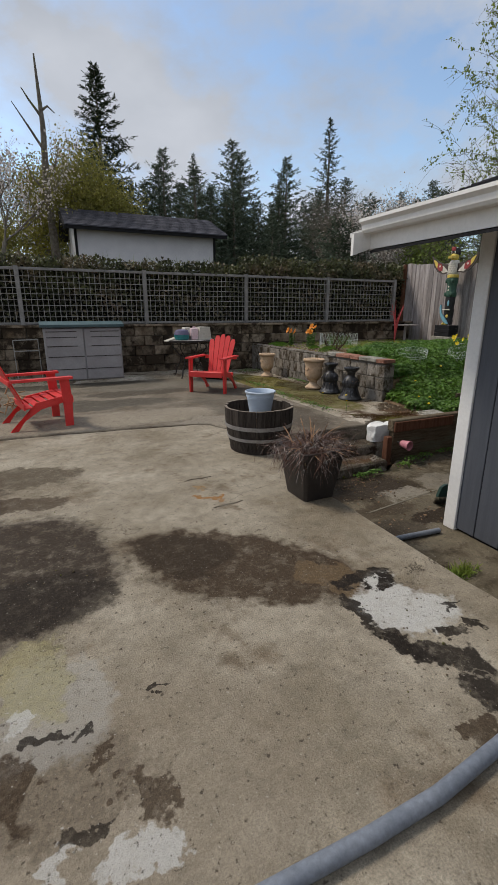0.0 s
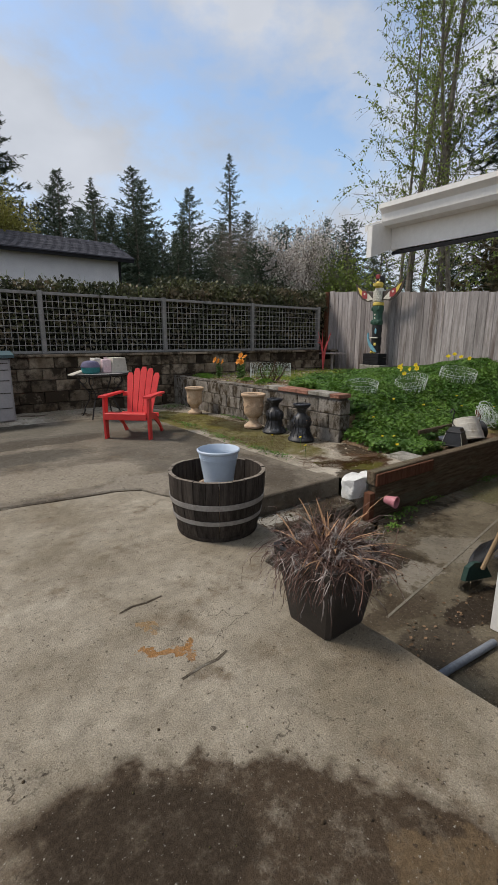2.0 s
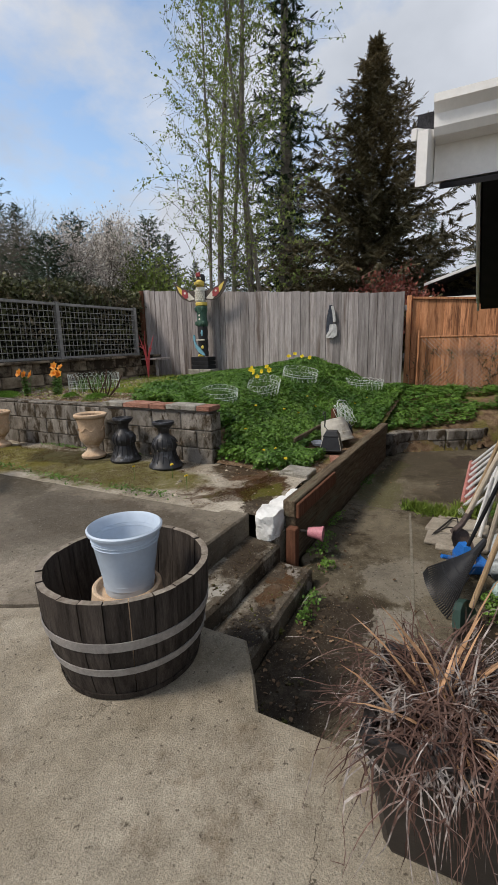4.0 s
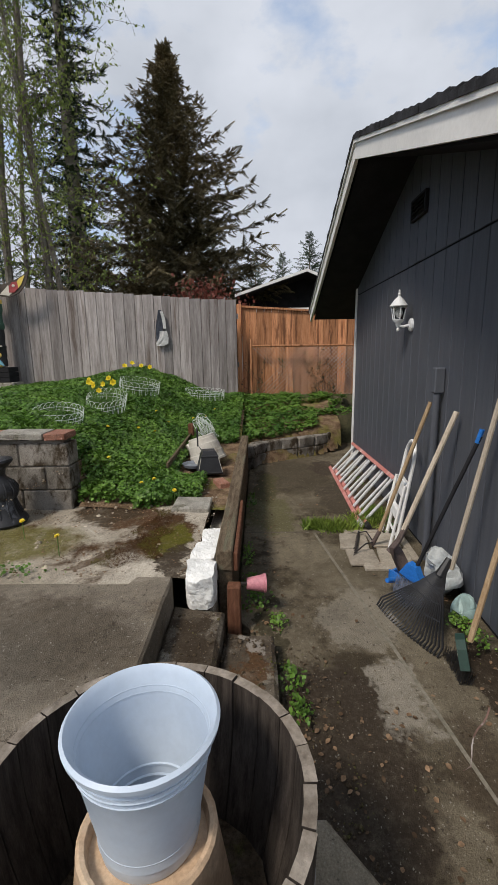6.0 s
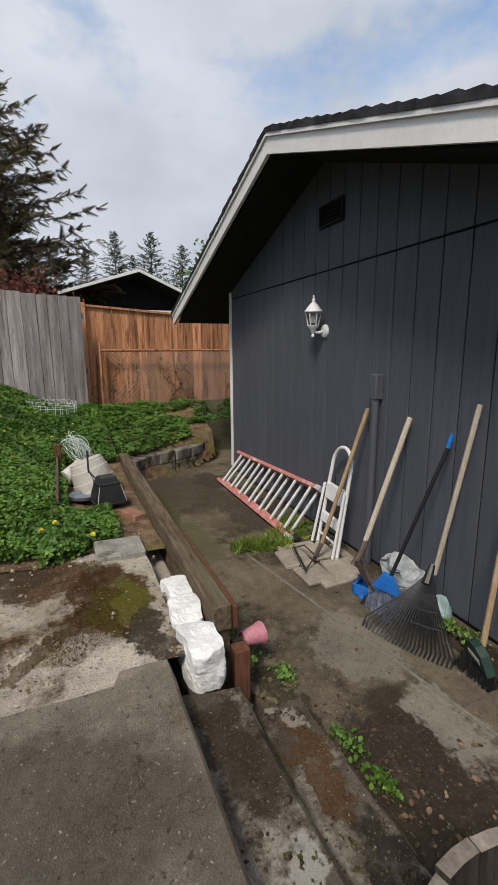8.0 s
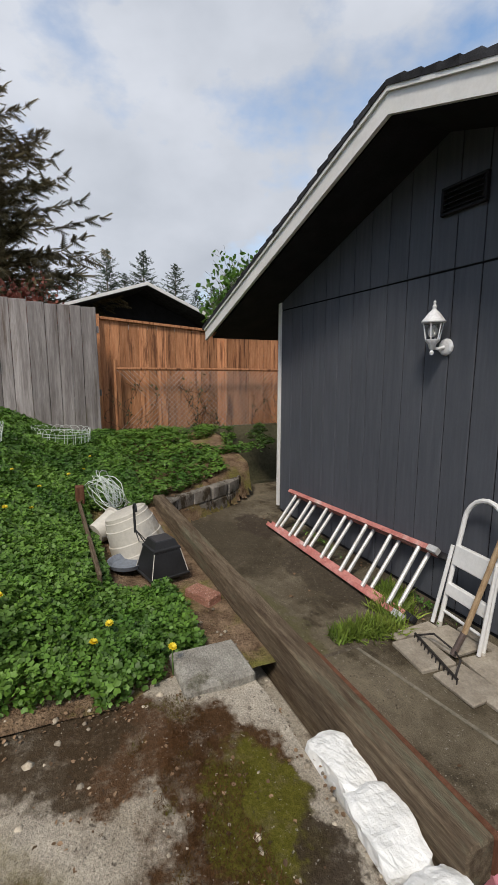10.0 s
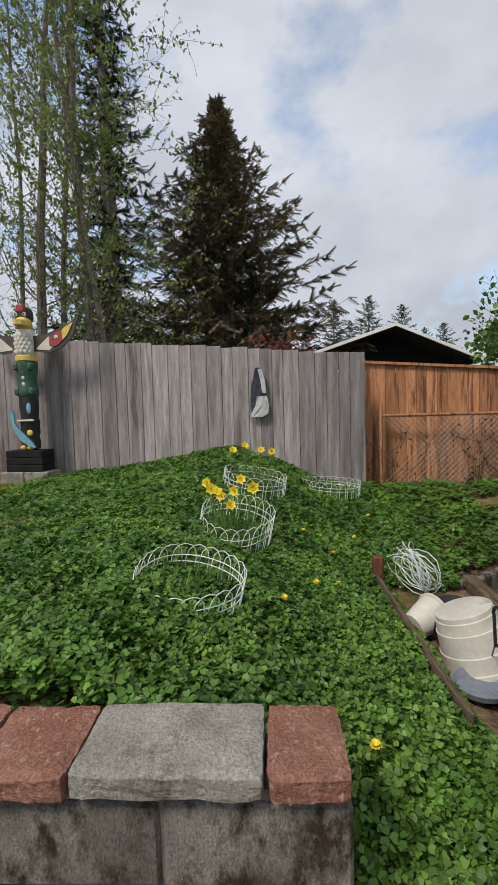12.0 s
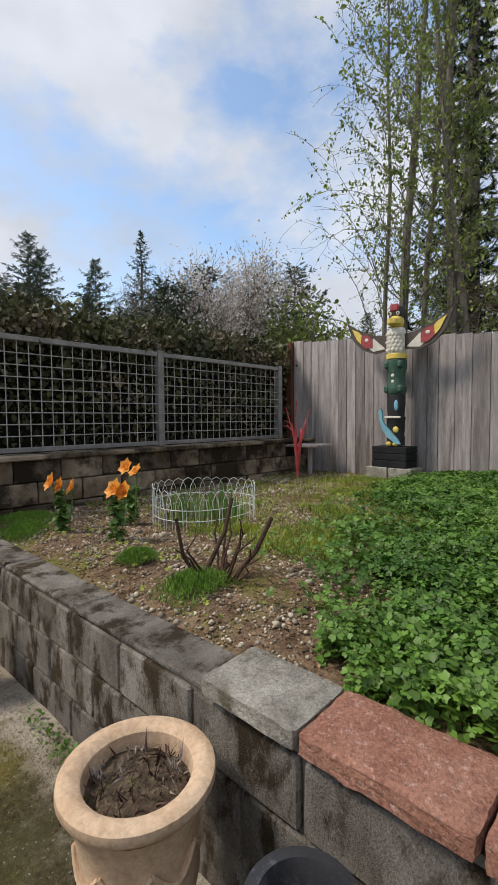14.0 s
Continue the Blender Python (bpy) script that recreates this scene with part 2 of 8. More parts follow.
    if translucent:
        b.inputs["Subsurface Weight"].default_value = 0.0
        tr = t.nodes.new("ShaderNodeBsdfTranslucent")
        ms = t.nodes.new("ShaderNodeMixShader")
        ms.inputs[0].default_value = translucent
        L(hs.outputs[0], tr.inputs[0])
        L(b.outputs[0], ms.inputs[1])
        L(tr.outputs[0], ms.inputs[2])
        L(ms.outputs[0], t.nodes["Material Output"].inputs[0])
    if bump:
        bp = t.nodes.new("ShaderNodeBump")
        bp.inputs["Strength"].default_value, bp.inputs["Distance"].default_value = bump, bump_d
        ad = t.nodes.new("ShaderNodeMath")
        L(n1.outputs[0], ad.inputs[0])
        L(n2.outputs[0], ad.inputs[1])
        L(ad.outputs[0], bp.inputs["Height"])
        L(bp.outputs[0], b.inputs["Normal"])
    return m


def blotched(name, base, blots, c3=(0.15, 0.12, 0.085), c3_at=0.58, cracks=0.0, grit=0.30):
    """Concrete with stains of their own shape: blots are (x, y, rx, ry, colour, strength, turn)."""
    m = material(name, *base, scale=1.6, rough=0.85, bump=0.7, fine=150, fine_amt=grit, c3=c3, c3_at=c3_at, c3_scale=2.4, bump_d=0.012)
    t = m.node_tree
    L = t.links.new
    b = t.nodes["Principled BSDF"]
    col = b.inputs["Base Color"].links[0].from_socket
    geo = t.nodes.new("ShaderNodeNewGeometry")

    def noise_at(scale, detail=8, rough=0.7, src=None):
        n = t.nodes.new("ShaderNodeTexNoise")
        n.inputs["Scale"].default_value, n.inputs["Detail"].default_value, n.inputs["Roughness"].default_value = scale, detail, rough
        L(src if src is not None else geo.outputs["Position"], n.inputs["Vector"])
        return n

    def ramp(src, a, z, lo, hi):
        q = t.nodes.new("ShaderNodeMapRange")
        q.inputs[1].default_value, q.inputs[2].default_value, q.inputs[3].default_value, q.inputs[4].default_value = a, z, lo, hi
        L(src, q.inputs[0])
        return q.outputs[0]

    def times(a, z):
        q = t.nodes.new("ShaderNodeMath")
        q.operation = "MULTIPLY"
        L(a, q.inputs[0])
        L(z, q.inputs[1])
        return q.outputs[0]

    def tint(under, mask, over):
        q = t.nodes.new("ShaderNodeMixRGB")
        L(mask, q.inputs[0])
        L(under, q.inputs[1])
        if isinstance(over, tuple):
            q.inputs[2].default_value = (*over, 1)
        else:
            L(over, q.inputs[2])
        return q.outputs[0]

    # wandering coordinates give the stains ragged outlines
    place = geo.outputs["Position"]
    for scale, amp in ((2.3, 0.34), (8.0, 0.24), (26.0, 0.12)):
        n = noise_at(scale, 3, 0.6)
        c = t.nodes.new("ShaderNodeVectorMath")
        c.operation = "SUBTRACT"
        c.inputs[1].default_value = (0.5, 0.5, 0.5)
        L(n.outputs["Color"], c.inputs[0])
        k = t.nodes.new("ShaderNodeVectorMath")
        k.operation = "MULTIPLY_ADD"
        k.inputs[1].default_value = (amp, amp, 0)
        L(c.outputs[0], k.inputs[0])
        L(place, k.inputs[2])
        place = k.outputs[0]
    mott = noise_at(11.0, 10, 0.78)
    grain = noise_at(60.0, 6, 0.75)
    # cloudy weathering and scattered grit
    weather = t.nodes.new("ShaderNodeHueSaturation")
    L(col, weather.inputs["Color"])
    L(ramp(noise_at(10.0, 12, 0.82).outputs[0], 0.33, 0.67, 0.66, 1.24), weather.inputs["Value"])
    col = weather.outputs[0]
    for x, y, rx, ry, c, amt, *rot in blots:
        mp = t.nodes.new("ShaderNodeMapping")
        mp.vector_type = "TEXTURE"
        mp.inputs["Location"].default_value = (x, y, 0)
        mp.inputs["Rotation"].default_value = (0, 0, radians(rot[0] if rot else 0))
        mp.inputs["Scale"].default_value = (rx, ry, 1e3)
        L(place, mp.inputs[0])
        ln = t.nodes.new("ShaderNodeVectorMath")
        ln.operation = "LENGTH"
        L(mp.outputs[0], ln.inputs[0])
        soft = ramp(ln.outputs["Value"], 1.08, 0.88, 0.0, 1.0)
        mask = times(soft, ramp(mott.outputs[0], 0.36, 0.50, amt * 0.62, amt))
        q = t.nodes.new("ShaderNodeMixRGB")
        q.inputs[1].default_value, q.inputs[2].default_value = (*c, 1), (*[min(0.8, v * 1.7 + 0.006) for v in c], 1) if max(c) < 0.3 else (*[v * 0.8 for v in c], 1)
        L(ramp(grain.outputs[0], 0.45, 0.68, 0.0, 1.0), q.inputs[0])
        col = tint(col, mask, q.outputs[0])
    # scuffs, pits and small pale chips
    col = tint(col, ramp(noise_at(15.0, 10, 0.8).outputs[0], 0.575, 0.65, 0.0, 0.5), (0.10, 0.078, 0.055))
    col = tint(col, ramp(noise_at(42.0, 5, 0.6).outputs[0], 0.605, 0.68, 0.0, 0.75), (0.04, 0.03, 0.022))
    col = tint(col, ramp(noise_at(85.0, 3, 0.5).outputs[0], 0.66, 0.72, 0.0, 0.45), (0.5, 0.47, 0.41))
    if cracks:
        vo = t.nodes.new("ShaderNodeTexVoronoi")
        vo.feature = "DISTANCE_TO_EDGE"
        vo.inputs["Scale"].default_value = 1.9
        L(place, vo.inputs["Vector"])
        col = tint(col, times(ramp(vo.outputs["Distance"], 0.002, 0.008, 1.0, 0.0), ramp(noise_at(1.1, 4, 0.6).outputs[0], 0.54, 0.62, 0.0, cracks)), (0.035, 0.027, 0.02))
    L(col, b.inputs["Base Color"])
    return m


DIRT, BLACK, PALE, RUST = (0.050, 0.034, 0.021), (0.018, 0.014, 0.011), (0.52, 0.51, 0.48), (0.24, 0.115, 0.035)
M_PATIO = blotched("pale_worn_concrete", ((0.24, 0.203, 0.148), (0.385, 0.34, 0.268)), [
    (0.10, 1.00, 0.60, 0.40, (0.21, 0.175, 0.13), 0.55), (-0.12, 1.10, 0.26, 0.22, (0.125, 0.10, 0.072), 0.75), (-0.12, 1.36, 0.22, 0.24, (0.38, 0.365, 0.33), 0.55), (1.75, 2.5, 0.14, 0.5, (0.2, 0.16, 0.11), 0.6),
    (0.84, 1.96, 0.64, 0.33, DIRT, 0.97, -41), (0.62, 2.15, 0.28, 0.22, (0.032, 0.023, 0.015), 0.8, -30), (1.18, 1.66, 0.22, 0.12, (0.13, 0.09, 0.05), 0.7, -40),
    (-0.26, 2.35, 0.52, 0.66, (0.040, 0.030, 0.022), 0.97), (-0.10, 2.0, 0.30, 0.26, BLACK, 0.7), (-0.20, 3.85, 0.40, 0.26, (0.09, 0.072, 0.05), 0.9, -15), (-0.9, 3.4, 0.55, 0.9, DIRT, 0.9), (-0.35, 3.25, 0.45, 0.14, DIRT, 0.8),
    (-0.17, 1.56, 0.15, 0.15, (0.25, 0.225, 0.10), 0.5),
    (1.38, 1.31, 0.25, 0.20, PALE, 1.0, -30), (1.33, 1.56, 0.22, 0.055, BLACK, 1.0, -24), (1.14, 1.38, 0.05, 0.17, BLACK, 0.95, -8),
    (1.20, 1.10, 0.055, 0.17, BLACK, 1.0, 20), (1.31, 0.96, 0.20, 0.09, BLACK, 0.95, -48), (1.46, 1.06, 0.09, 0.035, BLACK, 0.95, -30), (1.57, 1.20, 0.06, 0.022, BLACK, 0.95, -20), (1.30, 0.74, 0.10, 0.09, BLACK, 0.95), (1.14, 0.70, 0.05, 0.06, DIRT, 0.9),
    (-0.15, 1.31, 0.06, 0.035, BLACK, 0.9), (-0.04, 1.26, 0.05, 0.025, BLACK, 0.9, 30), (0.22, 1.33, 0.028, 0.012, BLACK, 0.9), (0.12, 0.95, 0.05, 0.09, DIRT, 0.85), (-0.22, 1.10, 0.07, 0.16, DIRT, 0.9), (0.02, 1.10, 0.10, 0.025, DIRT, 0.85, 60),
    (0.08, 0.80, 0.06, 0.06, PALE, 0.8), (-0.12, 0.85, 0.06, 0.03, PALE, 0.7), (-0.24, 1.42, 0.05, 0.06, PALE, 0.7), (-0.05, 0.90, 0.08, 0.03, BLACK, 0.85, 20),
    (0.99, 2.86, 0.10, 0.035, RUST, 0.9), (1.10, 2.83, 0.03, 0.08, RUST, 0.9), (1.0, 3.05, 0.06, 0.03, (0.30, 0.19, 0.09), 0.8)], c3=(0.19, 0.15, 0.105), c3_at=0.60, cracks=0.8, grit=0.42)
M_SLAB = blotched("weathered_grey_concrete", ((0.13, 0.108, 0.082), (0.245, 0.212, 0.168)), [
    (2.9, 5.0, 0.35, 0.9, (0.06, 0.048, 0.034), 0.7), (3.1, 6.8, 0.3, 0.9, (0.055, 0.045, 0.03), 0.85), (1.9, 5.0, 0.5, 0.30, (0.25, 0.22, 0.175), 0.7), (1.4, 7.4, 0.9, 0.3, (0.055, 0.047, 0.036), 0.8),
    (0.6, 5.6, 1.6, 0.45, (0.28, 0.245, 0.19), 0.6), (0.3, 6.6, 1.5, 0.4, (0.06, 0.055, 0.045), 0.7), (2.6, 6.0, 0.6, 1.6, (0.09, 0.08, 0.065), 0.5),
    (2.2, 8.0, 1.6, 0.5, (0.12, 0.11, 0.09), 0.7), (0.4, 8.6, 1.4, 0.35, (0.045, 0.04, 0.03), 0.9)], c3_at=0.60, cracks=0.6)
M_WALK = blotched("damp_walkway_concrete", ((0.095, 0.078, 0.052), (0.185, 0.157, 0.112)), [
    (6.6, 3.2, 0.8, 0.40, (0.055, 0.045, 0.03), 0.85), (5.8, 2.75, 0.6, 0.22, (0.05, 0.04, 0.028), 0.85), (7.0, 2.75, 0.4, 0.2, (0.04, 0.03, 0.022), 0.85), (5.3, 3.5, 0.5, 0.25, (0.09, 0.085, 0.04), 0.8), (6.2, 3.55, 0.6, 0.14, (0.06, 0.055, 0.025), 0.85),
    (2.6, 3.25, 0.65, 0.30, (0.035, 0.026, 0.018), 0.97), (2.5, 2.75, 0.35, 0.14, (0.06, 0.045, 0.03), 0.8), (3.05, 2.42, 0.45, 0.14, (0.03, 0.022, 0.015), 0.97), (2.35, 2.35, 0.3, 0.2, (0.05, 0.04, 0.03), 0.8), (3.0, 2.95, 0.25, 0.14, (0.31, 0.28, 0.23), 0.7), (3.6, 3.0, 0.3, 0.2, (0.30, 0.27, 0.22), 0.5), (3.5, 3.52, 0.4, 0.06, (0.04, 0.035, 0.02), 0.9)], c3=(0.06, 0.047, 0.03), c3_at=0.56, cracks=0.5, grit=0.5)
M_MOSSY = blotched("mossy_old_concrete", ((0.26, 0.22, 0.165), (0.47, 0.42, 0.345)), [
    (4.05, 4.30, 0.36, 0.20, (0.052, 0.026, 0.010), 1.0), (4.36, 4.58, 0.26, 0.20, (0.060, 0.028, 0.010), 0.95), (3.72, 4.52, 0.05, 0.30, (0.06, 0.03, 0.012), 0.8, 40), (3.92, 4.26, 0.28, 0.15, (0.075, 0.072, 0.008), 0.9), (4.5, 4.80, 0.3, 0.25, (0.045, 0.030, 0.016), 0.95),
    (3.60, 4.14, 0.30, 0.10, (0.035, 0.024, 0.014), 0.95), (3.9, 6.0, 0.45, 1.2, (0.10, 0.088, 0.022), 0.9), (3.8, 7.6, 0.55, 0.9, (0.11, 0.095, 0.018), 0.95), (3.4, 8.6, 0.6, 0.5, (0.07, 0.07, 0.03), 0.9), (4.15, 6.9, 0.3, 0.6, (0.05, 0.045, 0.02), 0.9)], c3=(0.065, 0.034, 0.015), c3_at=0.585, grit=0.5)
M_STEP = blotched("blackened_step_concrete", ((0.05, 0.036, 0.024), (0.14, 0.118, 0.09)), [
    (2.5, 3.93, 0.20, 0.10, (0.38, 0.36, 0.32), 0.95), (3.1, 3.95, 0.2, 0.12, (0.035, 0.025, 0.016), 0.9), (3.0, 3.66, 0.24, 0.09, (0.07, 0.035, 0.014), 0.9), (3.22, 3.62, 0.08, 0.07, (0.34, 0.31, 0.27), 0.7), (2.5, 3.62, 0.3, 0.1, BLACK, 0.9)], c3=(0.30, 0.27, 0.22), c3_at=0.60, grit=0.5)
M_BLOCK = material("stained_cinder_block", (0.14, 0.125, 0.105), (0.29, 0.265, 0.235), scale=4, stretch=(1.6, 1.6, 0.9), fine=130, fine_amt=0.55, rnd=0.20, c3=(0.055, 0.041, 0.026), c3_at=0.535, c3_scale=4.2, bump=1.0)
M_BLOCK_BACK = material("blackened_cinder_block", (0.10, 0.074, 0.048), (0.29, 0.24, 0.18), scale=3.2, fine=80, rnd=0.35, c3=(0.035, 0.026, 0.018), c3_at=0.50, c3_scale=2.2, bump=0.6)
M_MORTAR = material("grey_mortar", (0.13, 0.12, 0.10), (0.2, 0.18, 0.16), scale=8, bump=0.4)
M_CAP_RED = material("red_split_block", (0.25, 0.115, 0.08), (0.34, 0.175, 0.125), scale=9, fine=120, fine_amt=0.5, c3=(0.44, 0.28, 0.23), c3_at=0.60, c3_scale=55, bump=1.0, rnd=0.1)
M_CAP_GREY = material("grey_cap_block", (0.24, 0.225, 0.195), (0.38, 0.36, 0.315), scale=9, fine=110, fine_amt=0.45, bump=1.0, rnd=0.06, c3=(0.14, 0.13, 0.095), c3_at=0.58, c3_scale=6)
M_SIDING = material("charcoal_painted_siding", (0.070, 0.076, 0.092), (0.087, 0.094, 0.112), scale=5, rough=0.6, fine=90, fine_amt=0.12, bump=0.15, stretch=(6, 6, 0.5), rnd=0.05)
M_BLACKGAP = material("black_gap", (0.006, 0.006, 0.007), (0.01, 0.01, 0.011), scale=5, rough=0.9, bump=0.0)
# flat near-black shared by soffit, wall backing and other dark parts
M_DARK = material("near_black_flat", (0.016, 0.016, 0.018), (0.024, 0.024, 0.027), scale=5, rough=0.8, bump=0.1)
M_WHITE = material("white_trim_paint", (0.70, 0.69, 0.67), (0.78, 0.77, 0.75), scale=3, rough=0.5, fine=40, fine_amt=0.06, bump=0.08, c3=(0.56, 0.53, 0.47), c3_at=0.68)
M_SHINGLE = material("black_asphalt_shingle", (0.02, 0.02, 0.022), (0.05, 0.05, 0.055), scale=9, rough=0.95, fine=200, fine_amt=0.5, rnd=0.25, bump=0.5)
M_SHED_ROOF = material("grey_asphalt_shingle", (0.045, 0.045, 0.055), (0.09, 0.09, 0.105), scale=3, rough=0.95, fine=60, fine_amt=0.4, rnd=0.2, bump=0.4)
M_FLAGJOINT = material("pale_joint_mortar", (0.15, 0.135, 0.105), (0.22, 0.20, 0.16), scale=20, rough=0.9, bump=0.3)
M_GREYWOOD = material("weathered_grey_board", (0.225, 0.20, 0.193), (0.385, 0.352, 0.342), scale=5, rough=0.9, fine=30, stretch=(3.0, 3.0, 0.25), rnd=0.30, c3=(0.15, 0.12, 0.105), c3_at=0.60, c3_scale=1.4, bump=0.5)
M_CEDAR = material("orange_cedar_board", (0.38, 0.165, 0.078), (0.53, 0.26, 0.135), scale=5, rough=0.8, fine=26, stretch=(8, 8, 0.7), rnd=0.34, c3=(0.17, 0.075, 0.04), c3_at=0.58, bump=0.4)
M_BEAM = material("dark_treated_timber", (0.085, 0.060, 0.040), (0.18, 0.14, 0.095), scale=6, rough=0.85, fine=40, stretch=(0.8, 7, 7), fine_amt=0.45, c3=(0.15, 0.14, 0.095), c3_at=0.60, c3_scale=1.6, bump=0.8)
M_REDWOOD = material("red_brown_post", (0.11, 0.048, 0.028), (0.17, 0.08, 0.05), scale=6, rough=0.85, fine=40, stretch=(7, 7, 0.8), bump=0.5)
M_GALV = material("galvanised_steel", (0.30, 0.30, 0.29), (0.42, 0.42, 0.41), scale=10, rough=0.5, metal=0.3, bump=0.1, rnd=0.08)
M_POSTGREY = material("grey_fence_post", (0.20, 0.195, 0.185), (0.29, 0.28, 0.27), scale=8, rough=0.75, bump=0.2, rnd=0.08)
M_WIRE = material("rusty_grey_wire", (0.34, 0.33, 0.31), (0.50, 0.48, 0.46), scale=20, rough=0.6, metal=0.2, bump=0.0)
M_SOIL = material("stony_brown_soil", (0.12, 0.075, 0.045), (0.28, 0.195, 0.125), scale=9, rough=0.95, fine=60, fine_amt=0.5, c3=(0.19, 0.175, 0.05), c3_at=0.56, c3_scale=1.3, bump=0.9, bump_d=0.03)
M_GROUND = material("rough_ground", (0.06, 0.06, 0.035), (0.10, 0.09, 0.055), scale=2, rough=0.95, fine=30, fine_amt=0.4, bump=0.6)
M_LEAF = material("groundcover_leaf", (0.050, 0.125, 0.016), (0.135, 0.25, 0.038), scale=2.2, rough=0.5, isl=0.45, bump=0.0, fine=8, translucent=0.3)
M_GRASS = material("grass_blade", (0.11, 0.19, 0.027), (0.23, 0.29, 0.05), scale=3, rough=0.6, isl=0.4, bump=0.0, translucent=0.3)
M_HEDGE = material("dark_ivy_leaf", (0.032, 0.040, 0.015), (0.10, 0.105, 0.042), scale=1.6, rough=0.55, isl=0.6, bump=0.0, c3=(0.17, 0.135, 0.08), c3_at=0.55, translucent=0.1)
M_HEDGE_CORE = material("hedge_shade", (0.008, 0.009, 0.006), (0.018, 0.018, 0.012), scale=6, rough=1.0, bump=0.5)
M_NEEDLE = material("dark_conifer_needle", (0.022, 0.036, 0.019), (0.050, 0.070, 0.036), scale=0.6, rough=0.7, isl=0.4, bump=0.0, fine=3, translucent=0.1)
M_NEEDLE_BLUE = material("bluish_conifer_needle", (0.060, 0.086, 0.058), (0.125, 0.155, 0.108), scale=0.6, rough=0.7, isl=0.4, bump=0.0, fine=3, translucent=0.1)
M_NEEDLE_BROWN = material("brownish_spruce_needle", (0.066, 0.061, 0.033), (0.165, 0.134, 0.076), scale=0.5, rough=0.7, isl=0.45, bump=0.0, fine=3, translucent=0.1)
M_BARK = material("grey_brown_bark", (0.12, 0.10, 0.08), (0.22, 0.20, 0.17), scale=8, rough=0.95, fine=40, bump=0.6, c3=(0.16, 0.17, 0.08), c3_at=0.6)
M_SPRING = material("fresh_spring_leaf", (0.15, 0.21, 0.045), (0.27, 0.33, 0.085), scale=1.5, rough=0.6, isl=0.35, bump=0.0, translucent=0.4)
M_BLOSSOM = material("white_blossom", (0.55, 0.50, 0.46), (0.72, 0.68, 0.64), scale=4, rough=0.7, isl=0.25, bump=0.0, translucent=0.3)
M_WILLOW = material("yellow_willow_leaf", (0.17, 0.17, 0.035), (0.29, 0.27, 0.06), scale=1, rough=0.6, isl=0.35, bump=0.0, translucent=0.35)

# ---- ground and paving ----


def sm(t):
    t = max(0.0, min(1.0, t))
    return t * t * (3 - 2 * t)


def bed_z(x, y):
    """Height of the planted slope."""
    low = -0.02 + 0.60 * sm((y - 4.2) / 1.8) - 0.04 * sm((y - 7.0) / 1.5)
    rise = 0.35 * sm((x - 6.2) / 3.2) * (1 - sm((y - 5.0) / 2.5))
    h = low + rise
    if y < 5.15:
        h = -0.01 + (h + 0.01) * sm((x - 4.35) / 0.85)
    if y > 6.2 and x < 5.0:
        h -= 0.06 * sm((5.0 - x) / 0.3)
    return h


def heap(name, x0, x1, y0, y1, step, fz, mat, label, keep=None, wob=0.012):
    nx, ny = int((x1 - x0) / step) + 1, int((y1 - y0) / step) + 1
    mb = MB()
    vs = []
    for j in range(ny + 1):
        for i in range(nx + 1):
            x, y = x0 + (x1 - x0) * i / nx, y0 + (y1 - y0) * j / ny
            vs.append((x, y, fz(x, y) + wob * noise.noise(Vector((x * 5, y * 5, 0))) + wob * 0.5 * noise.noise(Vector((x * 17, y * 17, 3)))))
    fs = []
    for j in range(ny):
        for i in range(nx):
            a = j * (nx + 1) + i
            if keep is None or keep(vs[a][0] + step / 2, vs[a][1] + step / 2):
                fs.append((a, a + 1, a + nx + 2, a + nx + 1))
    mb.add(vs, fs)
    ob = struct(name, mb, mat, label, "ground")
    ob.data.polygons.foreach_set("use_smooth", [True] * len(ob.data.polygons))
    return ob


gx = [-400, -150, -60, -25, -12, -7, 0, 4, 9.2, 9.6, 9.9, 11, 14, 20, 40, 90, 200, 500]
gy = [-400, -150, -60, -25, -12, -6, 0, 4, 9.6, 9.85, 10.1, 12, 16, 22, 40, 90, 200, 500]
g = MB()
g.add([(x, y, (0.9 if y > 9.84 else (0.35 if x > 9.55 else -0.48)) + (0.02 * max(0, y - 12) if y < 40 else 0.5) * (1 if y > 12 else 0)) for y in gy for x in gx],
      [(j * len(gx) + i, j * len(gx) + i + 1, (j + 1) * len(gx) + i + 1, (j + 1) * len(gx) + i) for j in range(len(gy) - 1) for i in range(len(gx) - 1)])
struct("ground", g, M_GROUND, "rough brown and green ground around the yard")


